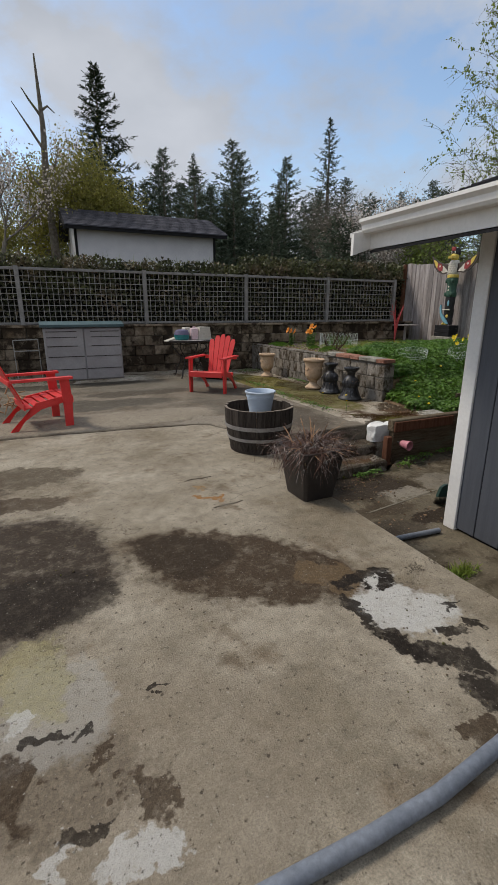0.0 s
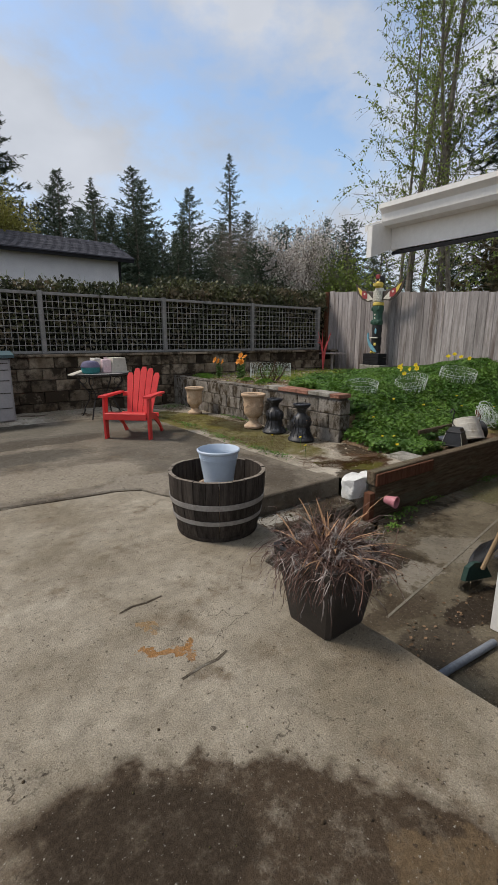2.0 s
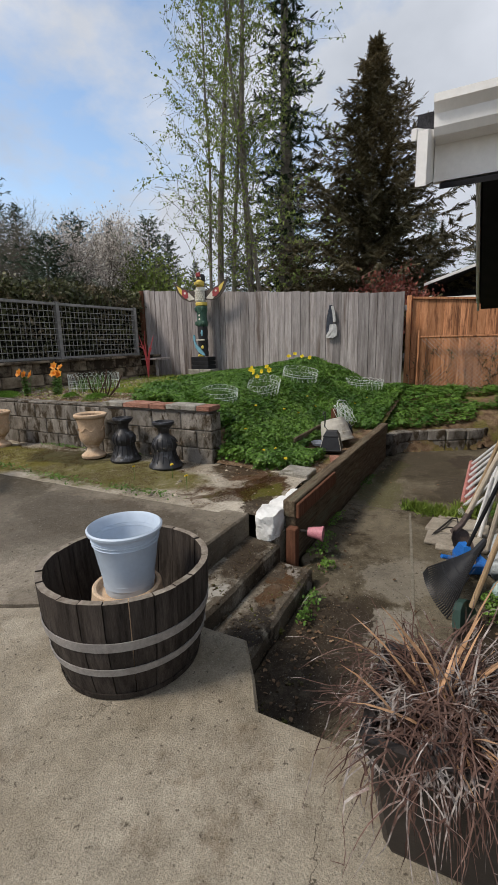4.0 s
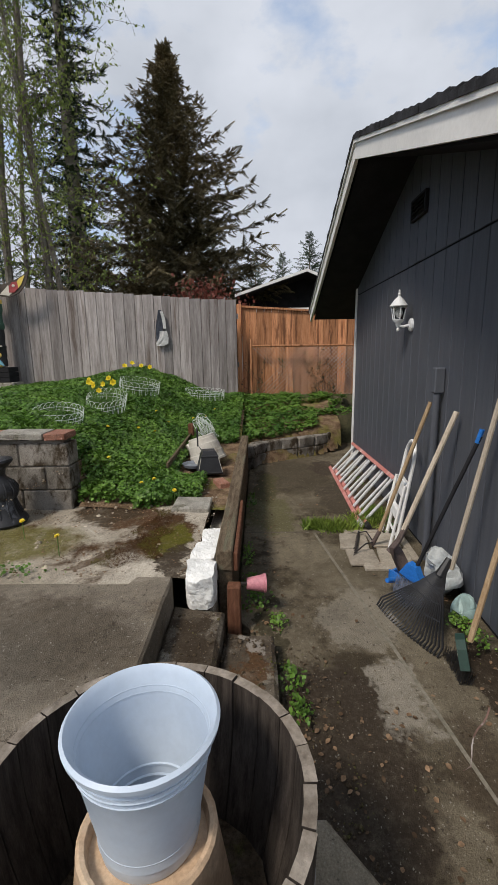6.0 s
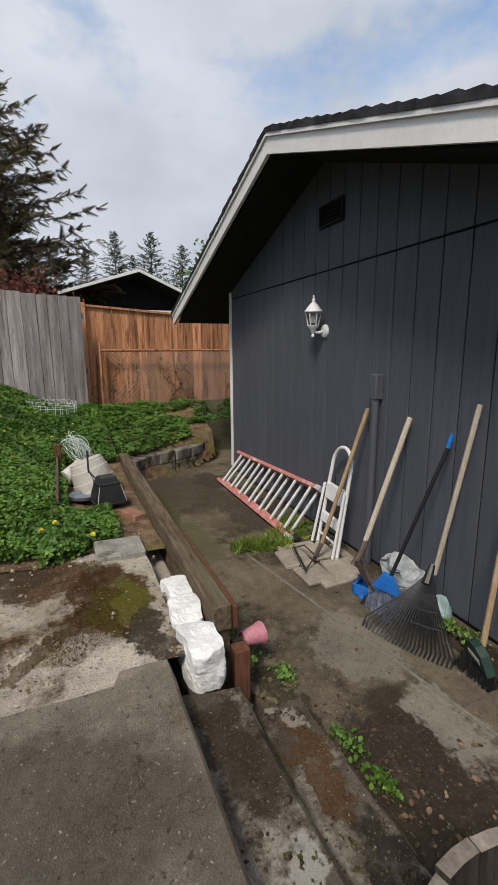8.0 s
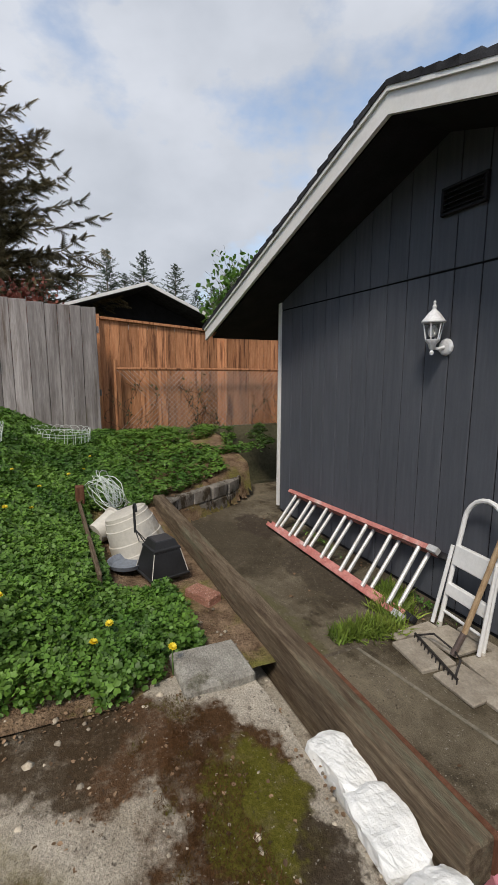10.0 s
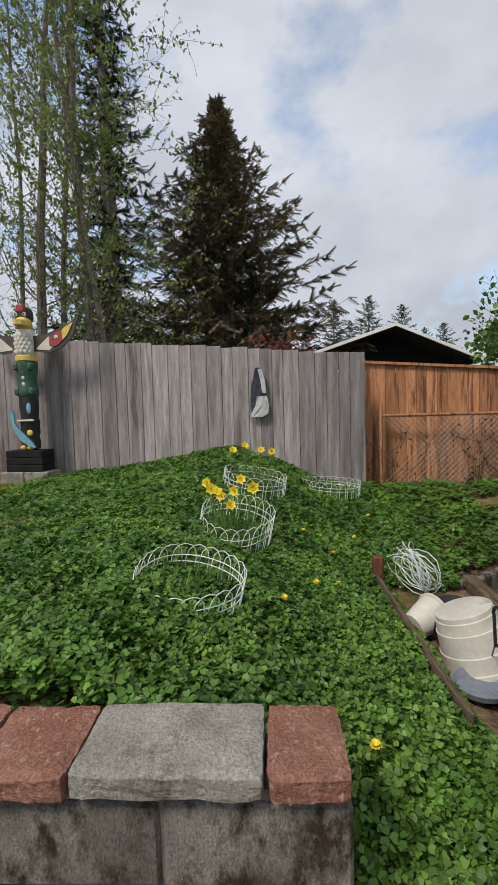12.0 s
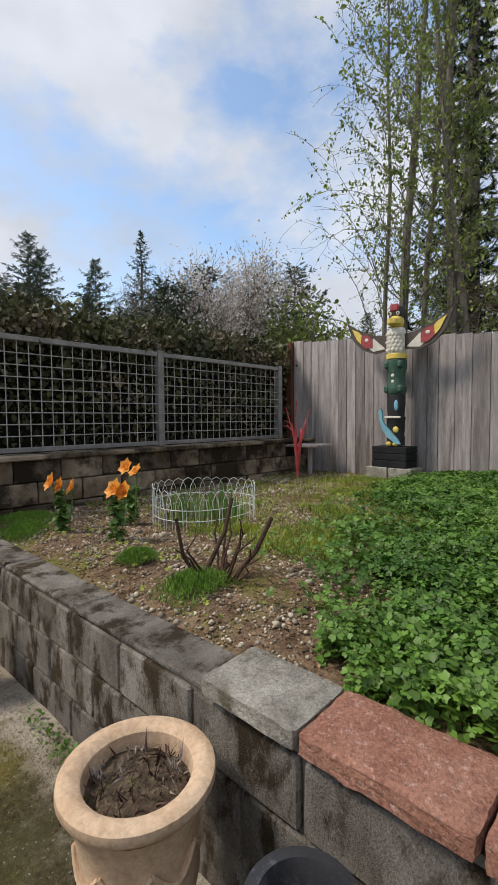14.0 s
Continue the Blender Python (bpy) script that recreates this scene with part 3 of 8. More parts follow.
def slab(name, outline, z0, z1, mat, label, ch=0.012, wob=0.012):
    """A cast slab with worn, slightly wavering edges."""
    pts = []
    for i, (x, y) in enumerate(outline):
        x2, y2 = outline[(i + 1) % len(outline)]
        n = max(1, int(math.hypot(x2 - x, y2 - y) / 0.12)) if abs(x) < 5.5 and abs(x2) < 9 and y > -1.5 else 1
        for k in range(n):
            px, py = x + (x2 - x) * k / n, y + (y2 - y) * k / n
            q = noise.noise_vector(Vector((px * 6, py * 6, 1.7)))
            pts.append((px + q.x * wob, py + q.y * wob))
    cx, cy = sum(p[0] for p in pts) / len(pts), sum(p[1] for p in pts) / len(pts)
    n = len(pts)
    ins = []
    for i in range(n):
        a, b = Vector(pts[i - 1]), Vector(pts[(i + 1) % n])
        d = (b - a)
        nrm = Vector((-d.y, d.x)).normalized() if d.length else Vector((0, 0))
        ins.append((pts[i][0] + nrm.x * ch, pts[i][1] + nrm.y * ch))
    mb = MB()
    vs = [(x, y, z0) for x, y in pts] + [(x, y, z1 - ch) for x, y in pts] + [(x, y, z1) for x, y in ins]
    fs = [tuple(range(2 * n, 3 * n)), tuple(range(n))[::-1]]
    for i in range(n):
        j = (i + 1) % n
        fs += [(i, j, n + j, n + i), (n + i, n + j, 2 * n + j, 2 * n + i)]
    mb.add(vs, fs)
    return struct(name, mb, mat, label, "pavement")


slab("patio_slab", [(-7, -6), (1.81, -6), (1.82, 1.2), (1.825, 2.6), (1.82, 3.2), (1.95, 3.28), (2.14, 3.42), (2.14, 4.06), (1.85, 4.60), (1.74, 4.86), (1.55, 4.96), (0.06, 5.13), (-7, 5.3)],
     -0.5, 0.0, M_PATIO, "pale worn concrete patio with dark blotchy stains")
slab("rear_patio_slab", [(-7, 5.325), (0.06, 5.155), (1.56, 4.985), (1.76, 4.885), (1.872, 4.62), (2.16, 4.09), (3.43, 4.09), (3.43, 4.29), (3.36, 4.32), (3.36, 5.2), (3.35, 6.3), (3.36, 7.9), (2.7, 8.75), (-7, 9.0)],
     -0.5, 0.008, M_SLAB, "darker grey concrete rear patio slab")
slab("walkway", [(1.79, -6), (2.86, -6), (2.86, 2.26), (7.44, 2.26), (7.44, -5), (8.7, -5), (8.6, 2.25), (8.0, 2.75), (7.5, 3.6), (6.95, 3.76), (3.6, 3.74), (3.3, 3.52), (1.78, 3.5)],
     -0.6, -0.36, M_WALK, "sunken damp concrete walkway beside the house", wob=0.004)
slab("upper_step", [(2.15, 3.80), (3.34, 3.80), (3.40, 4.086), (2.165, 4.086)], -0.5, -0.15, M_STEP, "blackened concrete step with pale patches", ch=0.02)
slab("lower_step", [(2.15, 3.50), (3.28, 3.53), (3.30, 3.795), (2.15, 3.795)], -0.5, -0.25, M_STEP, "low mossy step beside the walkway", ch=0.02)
heap("mossy_apron", 3.35, 4.60, 4.0, 9.75, 0.08, lambda x, y: -0.004 + 0.02 * noise.noise(Vector((x * 2, y * 2, 0))), M_MOSSY, "old concrete apron grown over with brown and green moss",
     keep=lambda x, y: x > 3.42 or y > 4.25)
struct("pale_paver", MB().box(4.44, 4.70, 4.0, 4.30, -0.05, 0.035, 0.01).jitter(0.012, 8, 7), M_CAP_GREY, "pale broken concrete paver at the bed edge", "pavement")
struct("apron_edge", MB().box(3.42, 4.9, 3.852, 4.0, -0.4, -0.14, 0.01).jitter(0.01, 3, 4), M_MOSSY, "broken concrete edge behind the timber", "pavement")
heap("moss_strip", -7, 3.2, 8.6, 9.8, 0.14, lambda x, y: 0.0 + 0.05 * sm((y - 8.8) / 0.3), M_MOSSY, "strip of moss and weeds along the block wall")
heap("garden_bed", 4.52, 9.75, 3.86, 9.95, 0.10, bed_z, M_SOIL, "stony soil of the raised garden bed",
     keep=lambda x, y: (y < 5.02 or x > 4.68))
heap("side_bed", 7.0, 9.8, 0.2, 3.95, 0.06, lambda x, y: -0.06 + 0.36 * sm((x - 7.3) / 2.1) - 0.34 * (1 - sm(((x - 7.1) - (3.8 - y) * 0.62) / 0.16)), M_SOIL, "sloping soil beside the walkway",
     keep=lambda x, y: (x - 7.0) > 0.1 + (3.8 - y) * 0.62 if y > 2.36 else False)

# ---- block walls ----


def block_mesh(l, w, h, seed):
    mb = MB().box(-l / 2, l / 2, -w / 2, w / 2, 0, h, 0.008)
    mb.jitter(0.004, seed, 9)
    return mb


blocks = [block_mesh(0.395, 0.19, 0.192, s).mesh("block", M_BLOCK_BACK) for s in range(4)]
low_blocks = [block_mesh(0.39, 0.19, 0.185, s + 5).mesh("block", M_BLOCK) for s in range(4)]
half_blocks = [block_mesh(0.19, 0.19, 0.185, s + 9).mesh("block", M_BLOCK) for s in range(2)]
wall_back = struct("wall_north", MB().box(-7, 9.6, 9.72, 9.9, -0.4, 0.985), M_MORTAR, "blackened block retaining wall under the wire fence", "wall")
low_wall = struct("wall_bed", MB().box(4.545, 4.705, 5.14, 9.70, -0.3, 0.563), M_MORTAR, "stained low concrete block wall of the raised bed", "wall")
rb = random.Random(4)
for c in range(5):
    for i in range(27):
        x = -1.6 + 0.405 * i + (0.2 if c % 2 else 0)
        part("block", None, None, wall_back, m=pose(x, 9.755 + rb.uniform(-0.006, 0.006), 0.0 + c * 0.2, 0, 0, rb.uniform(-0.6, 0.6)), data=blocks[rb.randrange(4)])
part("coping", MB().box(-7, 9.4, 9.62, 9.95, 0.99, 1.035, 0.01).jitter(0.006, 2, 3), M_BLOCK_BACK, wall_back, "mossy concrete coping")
for c in range(3):
    y = 5.10 + (0.2 if c % 2 else 0)
    if c % 2:
        part("block", None, None, low_wall, m=pose(4.625, 5.198, -0.03 + c * 0.192, 0, 0, 90), data=half_blocks[0])
    while y < 9.5:
        part("block", None, None, low_wall, m=pose(4.625 + rb.uniform(-0.004, 0.004), y + 0.2, -0.03 + c * 0.192, 0, 0, 90 + rb.uniform(-0.4, 0.4)), data=low_blocks[rb.randrange(4)])
        y += 0.4
for y0, y1, mat, lab, dz in ((5.108, 5.275, M_CAP_RED, "rough red split-face cap block", 0.0), (5.285, 5.68, M_CAP_GREY, "smooth grey cap block", 0.004), (5.69, 5.905, M_CAP_RED, "red cap block", -0.003),
                             (5.915, 6.295, M_CAP_RED, "long red cap block", 0.002), (6.305, 6.63, M_CAP_GREY, "grey cap block", 0.0)):
    bmc = bmesh.new()
    bmesh.ops.create_cube(bmc, size=1.0)
    bmesh.ops.subdivide_edges(bmc, edges=bmc.edges, cuts=11, use_grid_fill=True)
    am = 0.0055 if mat is M_CAP_RED else 0.004
    for v in bmc.verts:
        c = v.co.copy()
        p = Vector((4.62 + c.x * 0.23, (y0 + y1) / 2 + c.y * (y1 - y0), 0.593 + dz + c.z * 0.054))
        edge_ = sum(1 for q in c if abs(q) > 0.499)
        if edge_ > 1:
            p -= Vector((math.copysign(0.004, c.x) if abs(c.x) > 0.499 else 0, math.copysign(0.004, c.y) if abs(c.y) > 0.499 else 0, math.copysign(0.004, c.z) if abs(c.z) > 0.499 else 0))
        side_ = 0.35 if c.z > 0.499 and edge_ < 2 else 1.0
        v.co = p + noise.noise_vector(p * 70) * am * side_ + noise.noise_vector(p * 11) * 0.003
    me = bpy.data.meshes.new("cap_block")
    bmc.to_mesh(me)
    bmc.free()
    me.materials.append(mat)
    part("cap_block", None, None, low_wall, lab, data=me)
yy = 6.64
while yy < 9.5:
    part("cap_block", MB().box(4.535, 4.715, yy - 0.003, yy + 0.80, 0.546, 0.572, 0.008).jitter(0.008, yy, 5), M_BLOCK, low_wall, "worn mortar topping")
    yy += 0.806
# curved stone edge of the side bed
curve_pts = [(6.98, 3.74), (7.22, 3.70), (7.42, 3.55), (7.56, 3.32), (7.66, 3.07), (7.80, 2.82), (7.98, 2.60), (8.25, 2.44), (8.55, 2.34), (8.9, 2.30), (9.3, 2.28), (9.75, 2.28)]
edge = thing("stone_edging", "curved low wall of grey cut stones along the walkway", "wall", kind="structure")
for c in range(2):
    for i in range(len(curve_pts) - 1):
        (x0, y0), (x1, y1) = curve_pts[i], curve_pts[i + 1]
        l, a = math.hypot(x1 - x0, y1 - y0), math.degrees(math.atan2(y1 - y0, x1 - x0))
        part("stone", MB().box(-l / 2 + 0.004, l / 2 - 0.004, -0.07, 0.07, 0, 0.155, 0.015).jitter(0.012, i + c * 20, 11), M_BLOCK, edge, m=pose((x0 + x1) / 2, (y0 + y1) / 2, -0.37 + 0.158 * c, 0, 0, a))

# ---- fences ----
wire_fence = tagged(new("wire_fence"), "grey wire mesh fence panels on the block wall", "fence", kind="structure")
POSTS = [-4.96, -2.6, -0.22, 2.18, 4.53, 6.79, 8.95]
for x in POSTS:
    part("post", MB().box(x - 0.04, x + 0.04, 9.93, 10.01, 1.0, 2.115, 0.006), M_POSTGREY, wire_fence)
for a, b in zip(POSTS[:-1], POSTS[1:]):
    part("top_rail", MB().box(a + 0.042, b - 0.042, 9.94, 10.0, 2.045, 2.095, 0.005), M_POSTGREY, wire_fence)
    part("bottom_rail", MB().box(a + 0.042, b - 0.042, 9.945, 9.995, 1.04, 1.085, 0.005), M_POSTGREY, wire_fence)
    mb = MB()
    n = round((b - a) / 0.102)
    for i in range(1, n):
        x = a + (b - a) * i / n
        mb.tube([(x, 9.962, 1.07), (x, 9.962, 2.06)], 0.005, 4)
    for k in range(1, 9):
        z = 1.08 + 0.107 * k
        mb.tube([(a + 0.04, 9.956, z), (b - 0.04, 9.956, z)], 0.005, 4)
    part("wire_panel", mb, M_WIRE, wire_fence)

grey_fence = tagged(new("board_fence"), "tall weathered grey board fence, tops stepping down", "fence", kind="structure")
rb = random.Random(7)
y = 10.02
while y > 4.02:
    w = min(rb.choice((0.14, 0.15, 0.19, 0.20)), y - 3.97)
    top = 2.05 + (y - 3.97) * 0.078 + rb.uniform(-0.012, 0.012)
    mb = MB().box(-0.011, 0.011, -w / 2 + 0.002, w / 2 - 0.002, 0, top - 0.3, 0.004).jitter(0.003, y, 2)
    part("board", mb, M_GREYWOOD, grey_fence, m=pose(9.40 + rb.uniform(-0.005, 0.005), y - w / 2, 0.3, 0, 0, rb.uniform(-0.8, 0.8)))
    y -= w
for z in (0.9, 1.75):
    part("rail", MB().box(9.43, 9.47, 3.98, 10.02, z, z + 0.09, 0.004), M_GREYWOOD, grey_fence)
part("corner_post", MB().box(9.33, 9.43, 10.03, 10.13, 0.6, 2.52, 0.008), M_REDWOOD, grey_fence, "reddish brown corner post")

cedar = tagged(new("cedar_fence"), "orange-brown cedar board fence with a top cap", "fence", kind="structure")
y = 3.93
while y > -1.6:
    w = 0.138
    top = 1.97 - (3.93 - y) * 0.072 if y > 2.0 else 1.83 - (2.0 - y) * 0.01
    mb = MB().box(-0.009, 0.009, -w / 2 + 0.002, w / 2 - 0.002, 0, top - 0.1, 0.003).jitter(0.003, y, 2)
    part("board", mb, M_CEDAR, cedar, m=pose(9.80 + rb.uniform(-0.004, 0.004), y - w / 2, 0.1))
    y -= w
part("top_cap", MB().prism([(3.95, 1.975), (2.0, 1.835), (2.0, 1.87), (3.95, 2.01)], 0, 9.75, 9.84), M_CEDAR, cedar)
part("top_cap", MB().box(9.75, 9.84, -1.6, 1.995, 1.815, 1.85, 0.004), M_CEDAR, cedar)
part("post", MB().box(9.70, 9.79, 3.935, 4.02, 0.2, 2.03, 0.006), M_CEDAR, cedar)
part("post", MB().box(9.76, 9.787, 1.98, 2.02, 0.2, 1.83, 0.004), M_CEDAR, cedar)
link = tagged(new("chain_link_fence"), "low rusty chain link fence with a pipe rail", "fence", kind="structure")
part("rail", MB().tube([(9.62, 3.76, 1.27), (9.62, 2.2, 1.265), (9.62, 0.7, 1.25)], 0.021, 8), M_CEDAR, link)
for py in (3.76, 0.72):
    part("post", MB().tube([(9.62, py, 0.2), (9.62, py, 1.40 if py > 3 else 1.26)], 0.024, 8), M_CEDAR, link)
mb = MB()
k = 0
y = 3.74
while y > 0.74 - 1.0:
    for s in (0, 1):
        a, b = (y, y - 0.92) if s == 0 else (y - 0.92, y)
        z0, z1 = 0.36, 1.26
        pa = Vector((9.61 + 0.004 * s, a, z0))
        pb = Vector((9.61 + 0.004 * s, b, z1))
        f0, f1 = 0.0, 1.0
        pts = [pa.lerp(pb, t) for t in (0, 1)]
        if min(a, b) >= 0.74:
            mb.tube(pts, 0.0026, 3, cap=False)
    y -= 0.075
part("mesh", mb, M_WIRE, link, "rusty chain link mesh")

# ---- house ----
house = tagged(new("house"), "charcoal board-sided house gable with white trim", "house", kind="structure")
HX0, HX1, HY, APX, AZ = 2.815, 7.40, 2.30, 5.20, 2.905


def roof_z(x):
    return AZ - abs(x - APX) * 0.338


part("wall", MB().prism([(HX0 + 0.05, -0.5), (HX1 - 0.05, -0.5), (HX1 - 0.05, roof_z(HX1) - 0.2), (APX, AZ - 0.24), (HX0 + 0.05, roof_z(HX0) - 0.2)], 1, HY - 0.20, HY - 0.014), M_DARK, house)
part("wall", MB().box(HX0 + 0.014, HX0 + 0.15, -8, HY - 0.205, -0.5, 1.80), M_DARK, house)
part("wall", MB().box(HX1 - 0.15, HX1 - 0.02, -8, HY - 0.205, -0.5, 1.80), M_SIDING, house)
x = HX0 + 0.045
while x < HX1 - 0.05:
    x2 = min(x + 0.2032, HX1 - 0.045)
    a, b = x + 0.0045, x2 - 0.0045
    part("siding_board", MB().box(a, b, HY - 0.012, HY, -0.33, 1.892, 0.003), M_SIDING, house)
    za, zb = roof_z(a) - 0.17, roof_z(b) - 0.17
    o = [(a, 1.906), (b, 1.906), (b, zb)] + ([(APX, AZ - 0.17)] if a < APX < b else []) + [(a, za)]
    if min(za, zb) > 1.93:
        part("siding_board", MB().prism(o, 1, HY - 0.012, HY), M_SIDING, house)
    x = x2
part("flashing", MB().box(HX0 + 0.05, HX1 - 0.05, HY - 0.013, HY - 0.006, 1.8925, 1.9055), M_BLACKGAP, house, "dark joint line")
y = HY - 0.05
while y > -7:
    part("siding_board", MB().box(HX0, HX0 + 0.012, y - 0.2, y - 0.003, -0.34, 1.80, 0.003), M_SIDING, house)
    y -= 0.2032
part("corner_trim", MB().box(HX1 - 0.042, HX1 + 0.004, HY - 0.07, HY + 0.018, -0.30, 2.0, 0.004), M_WHITE, house, "white corner board")
part("corner_trim", MB().box(HX0 - 0.018, HX0 + 0.042, HY - 0.09, HY + 0.018, -0.36, 2.0, 0.004), M_WHITE, house, "white corner board")
RY = 2.805
for s in (-1, 1):
    xe = APX + (3.24 if s > 0 else -3.11)
    ze = roof_z(xe)
    xr = xe if s > 0 else 2.24
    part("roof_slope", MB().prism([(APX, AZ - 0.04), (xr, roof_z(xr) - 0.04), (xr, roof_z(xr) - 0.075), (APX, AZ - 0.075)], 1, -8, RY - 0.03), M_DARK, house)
    part("soffit", MB().prism([(APX, AZ - 0.155), (xe - s * 0.13, ze - 0.145), (xe - s * 0.13, ze - 0.16), (APX, AZ - 0.17)], 1, -8, RY - 0.05), M_DARK, house, "dark soffit")
    part("barge_board", MB().prism([(APX, AZ - 0.04), (xe, ze - 0.04), (xe, ze - 0.18), (APX, AZ - 0.18)], 1, RY - 0.028, RY), M_WHITE, house, "white barge board")
    part("barge_cap", MB().prism([(APX, AZ - 0.032), (xe, ze - 0.032), (xe, ze - 0.062), (APX, AZ - 0.062)], 1, RY + 0.002, RY + 0.016), M_WHITE, house, "white drip moulding")
    n = 24
    for i in range(n):
        t0, t1 = i / n, (i + 1) / n
        xa, xb = APX + s * (3.27 if s > 0 else 2.95) * t0, APX + s * ((3.27 if s > 0 else 2.95) * t1 + 0.02)
        jz = 0.004 * math.sin(i * 5.1)
        part("shingle_course", MB().prism([(xa, roof_z(xa) - 0.036), (xb, roof_z(xb) - 0.036), (xb, roof_z(xb) + 0.012 + jz), (xa, roof_z(xa) - 0.004)], 1, -8, RY + 0.022 + 0.003 * math.sin(i * 2.3)), M_SHINGLE, house)
    if s == -1:
        part("fascia", MB().box(2.235, 2.26, -8, RY - 0.03, 1.72, 1.865), M_WHITE, house, "white fascia board")
        gut = MB()
        prof = [(2.232, 1.908), (2.232, 1.818), (2.165, 1.818), (2.150, 1.836), (2.146, 1.868), (2.122, 1.888), (2.122, 1.908), (2.129, 1.908), (2.131, 1.892), (2.154, 1.870), (2.158, 1.840), (2.169, 1.825), (2.225, 1.825), (2.225, 1.908)]
        gut.prism(prof, 1, -8, RY - 0.034)
        gut.prism([(2.225, 1.906), (2.225, 1.826), (2.169, 1.826), (2.131, 1.890), (2.131, 1.906)], 1, RY - 0.040, RY - 0.036)
        part("gutter", gut, M_WHITE, house, "white metal gutter")
hang = thing("hanging_hook", "small metal hook with a pale string under the eave", "hook", pose(2.35, 2.655, 1.78))
part("hook", MB().tube([(0, 0, 0.004), (0, 0, -0.02)] + [(0.014 * math.sin(q * 0.6), 0, -0.034 + 0.014 * math.cos(q * 0.6)) for q in range(9)], 0.0022, 5), M_GALV, hang)
part("string", MB().tube([(0, 0, -0.046), (0.001, 0, -0.08), (-0.002, 0, -0.12)], 0.0018, 4), M_WHITE, hang, "pale string")
seam = tagged(new("walkway_joint"), "pale mortar joint along the walkway", "pavement", kind="structure")
part("joint", MB().prism([(4.86, 3.12), (3.6, 2.915), (2.4, 2.735), (2.4, 2.75), (3.6, 2.935), (4.86, 3.14)], 2, -0.363, -0.357), M_FLAGJOINT, seam)
part("joint", MB().box(4.86, 4.885, 2.3, 3.74, -0.363, -0.358).jitter(0.004, 5, 6), M_STEP, seam, "dark mossy joint")

# hairline cracks in the patio
cracks = tagged(new("patio_crack"), "thin dark cracks in the patio concrete", "pavement", kind="structure")
for pts in (((1.19, 2.69), (1.13, 2.668), (1.06, 2.672), (0.96, 2.655)), ((1.15, 3.235), (1.06, 3.225), (0.99, 3.235), (0.92, 3.215)), ((0.05, 5.135), (0.5, 5.085), (1.0, 5.03), (1.55, 4.965), (1.745, 4.865))):
    out_, back_ = [], []
    for k, (x, y) in enumerate(pts):
        w = 0.007 * (0.4 + 0.6 * math.sin(math.pi * (k + 0.5) / len(pts)))
        out_.append((x, y + w))
        back_.append((x + 0.004, y - w))
    part("crack", MB().prism(out_ + back_[::-1], 2, -0.004, 0.0025), M_STEP, cracks)

# ---- trees and distance ----


def tube_np(p0, p1, r0, r1, n=4):
    d = p1 - p0
    l = np.linalg.norm(d) + 1e-9
    d = d / l
    s = np.cross(d, (0.3, 0.9, 0.2) if abs(d[2]) > 0.9 else (0, 0, 1))
    s = s / (np.linalg.norm(s) + 1e-9)
    b = np.cross(d, s)
    a = np.arange(n) * 2 * np.pi / n
    ring = np.outer(np.cos(a), s) + np.outer(np.sin(a), b)
    return np.vstack([p0 + ring * r0, p1 + ring * r1])


def tubes_mesh(name, segs, mat, n=4):
    V = np.vstack([tube_np(*s, n) for s in segs])
    one = np.array([(k, (k + 1) % n, n + (k + 1) % n, n + k) for k in range(n)])
    F = (one[None] + (np.arange(len(segs)) * 2 * n)[:, None, None]).reshape(-1, 4)
    return np_mesh(name, V, F, mat)


def conifer(name, h, r, mat, label, seed, whorls=40, arms=6, sprays=7, bare=0.06, size=0.55, droop=0.35, power=0.8, m=None):
    rng = np.random.default_rng(seed)
    ob = thing(name, label, "tree", m)
    n = 10
    tr = MB().tube([(0.02 * h * rng.normal() * 0.1, 0, h * k / n) for k in range(n + 1)], [0.022 * h * (1 - k / n) + 0.01 for k in range(n + 1)], 7)
    part("trunk", tr, M_BARK, ob)
    segs, pos, head, tilt, sc = [], [], [], [], []
    total = whorls * arms
    for w in range(total):
        t = bare + (1 - bare) * ((w + rng.uniform(0, 1)) / total) ** 1.05
        z = h * t
        L = r * max(0.02, (1 - t)) ** power * (0.34 + 0.88 * rng.random() ** 0.8)
        a = w * 2.399 + rng.uniform(-0.5, 0.5)
        up = 0.55 * t ** 1.5 - droop * (1 - t) + rng.uniform(-0.12, 0.12)
        p0 = np.array((0, 0, z))

        def along(f):
            return p0 + np.array((np.cos(a) * L * f, np.sin(a) * L * f, L * (up * f - 0.12 * f * f + 0.16 * f ** 3)))
        prev = p0
        for q in (0.4, 0.75, 1.0):
            p = along(q)
            segs.append((prev, p, 0.012 * h / 10 * (1.2 - q * 0.8) + 0.004, 0.012 * h / 10 * (1.0 - q * 0.8) + 0.003))
            prev = p
        m_ = max(3, int(sprays * (0.5 + 1.2 * L / r)))
        for q in range(m_):
            f = 0.12 + 0.9 * (q + rng.uniform(0, 1)) / m_
            p = along(f)
            for s in (-1, 1):
                pos.append(p + rng.normal(0, 0.06, 3) * size)
                head.append(a - np.pi / 2 + s * rng.uniform(0.1, 1.2))
                sc.append(size * rng.uniform(0.55, 1.15) * (0.5 + 0.58 * (1 - t)))
    n = len(pos)
    R = turns(rng, n, 0.75, np.array(head))
    V, F = strewn(SPRAY_V, SPRAY_F, np.array(pos), R, np.array(sc))
    tagged(part("limb", None, None, ob, data=tubes_mesh("limb", segs, M_BARK, 3)), kind="stuff")
    tagged(part("crown", None, None, ob, data=np_mesh("crown", V, F, mat)), kind="stuff")
    return ob


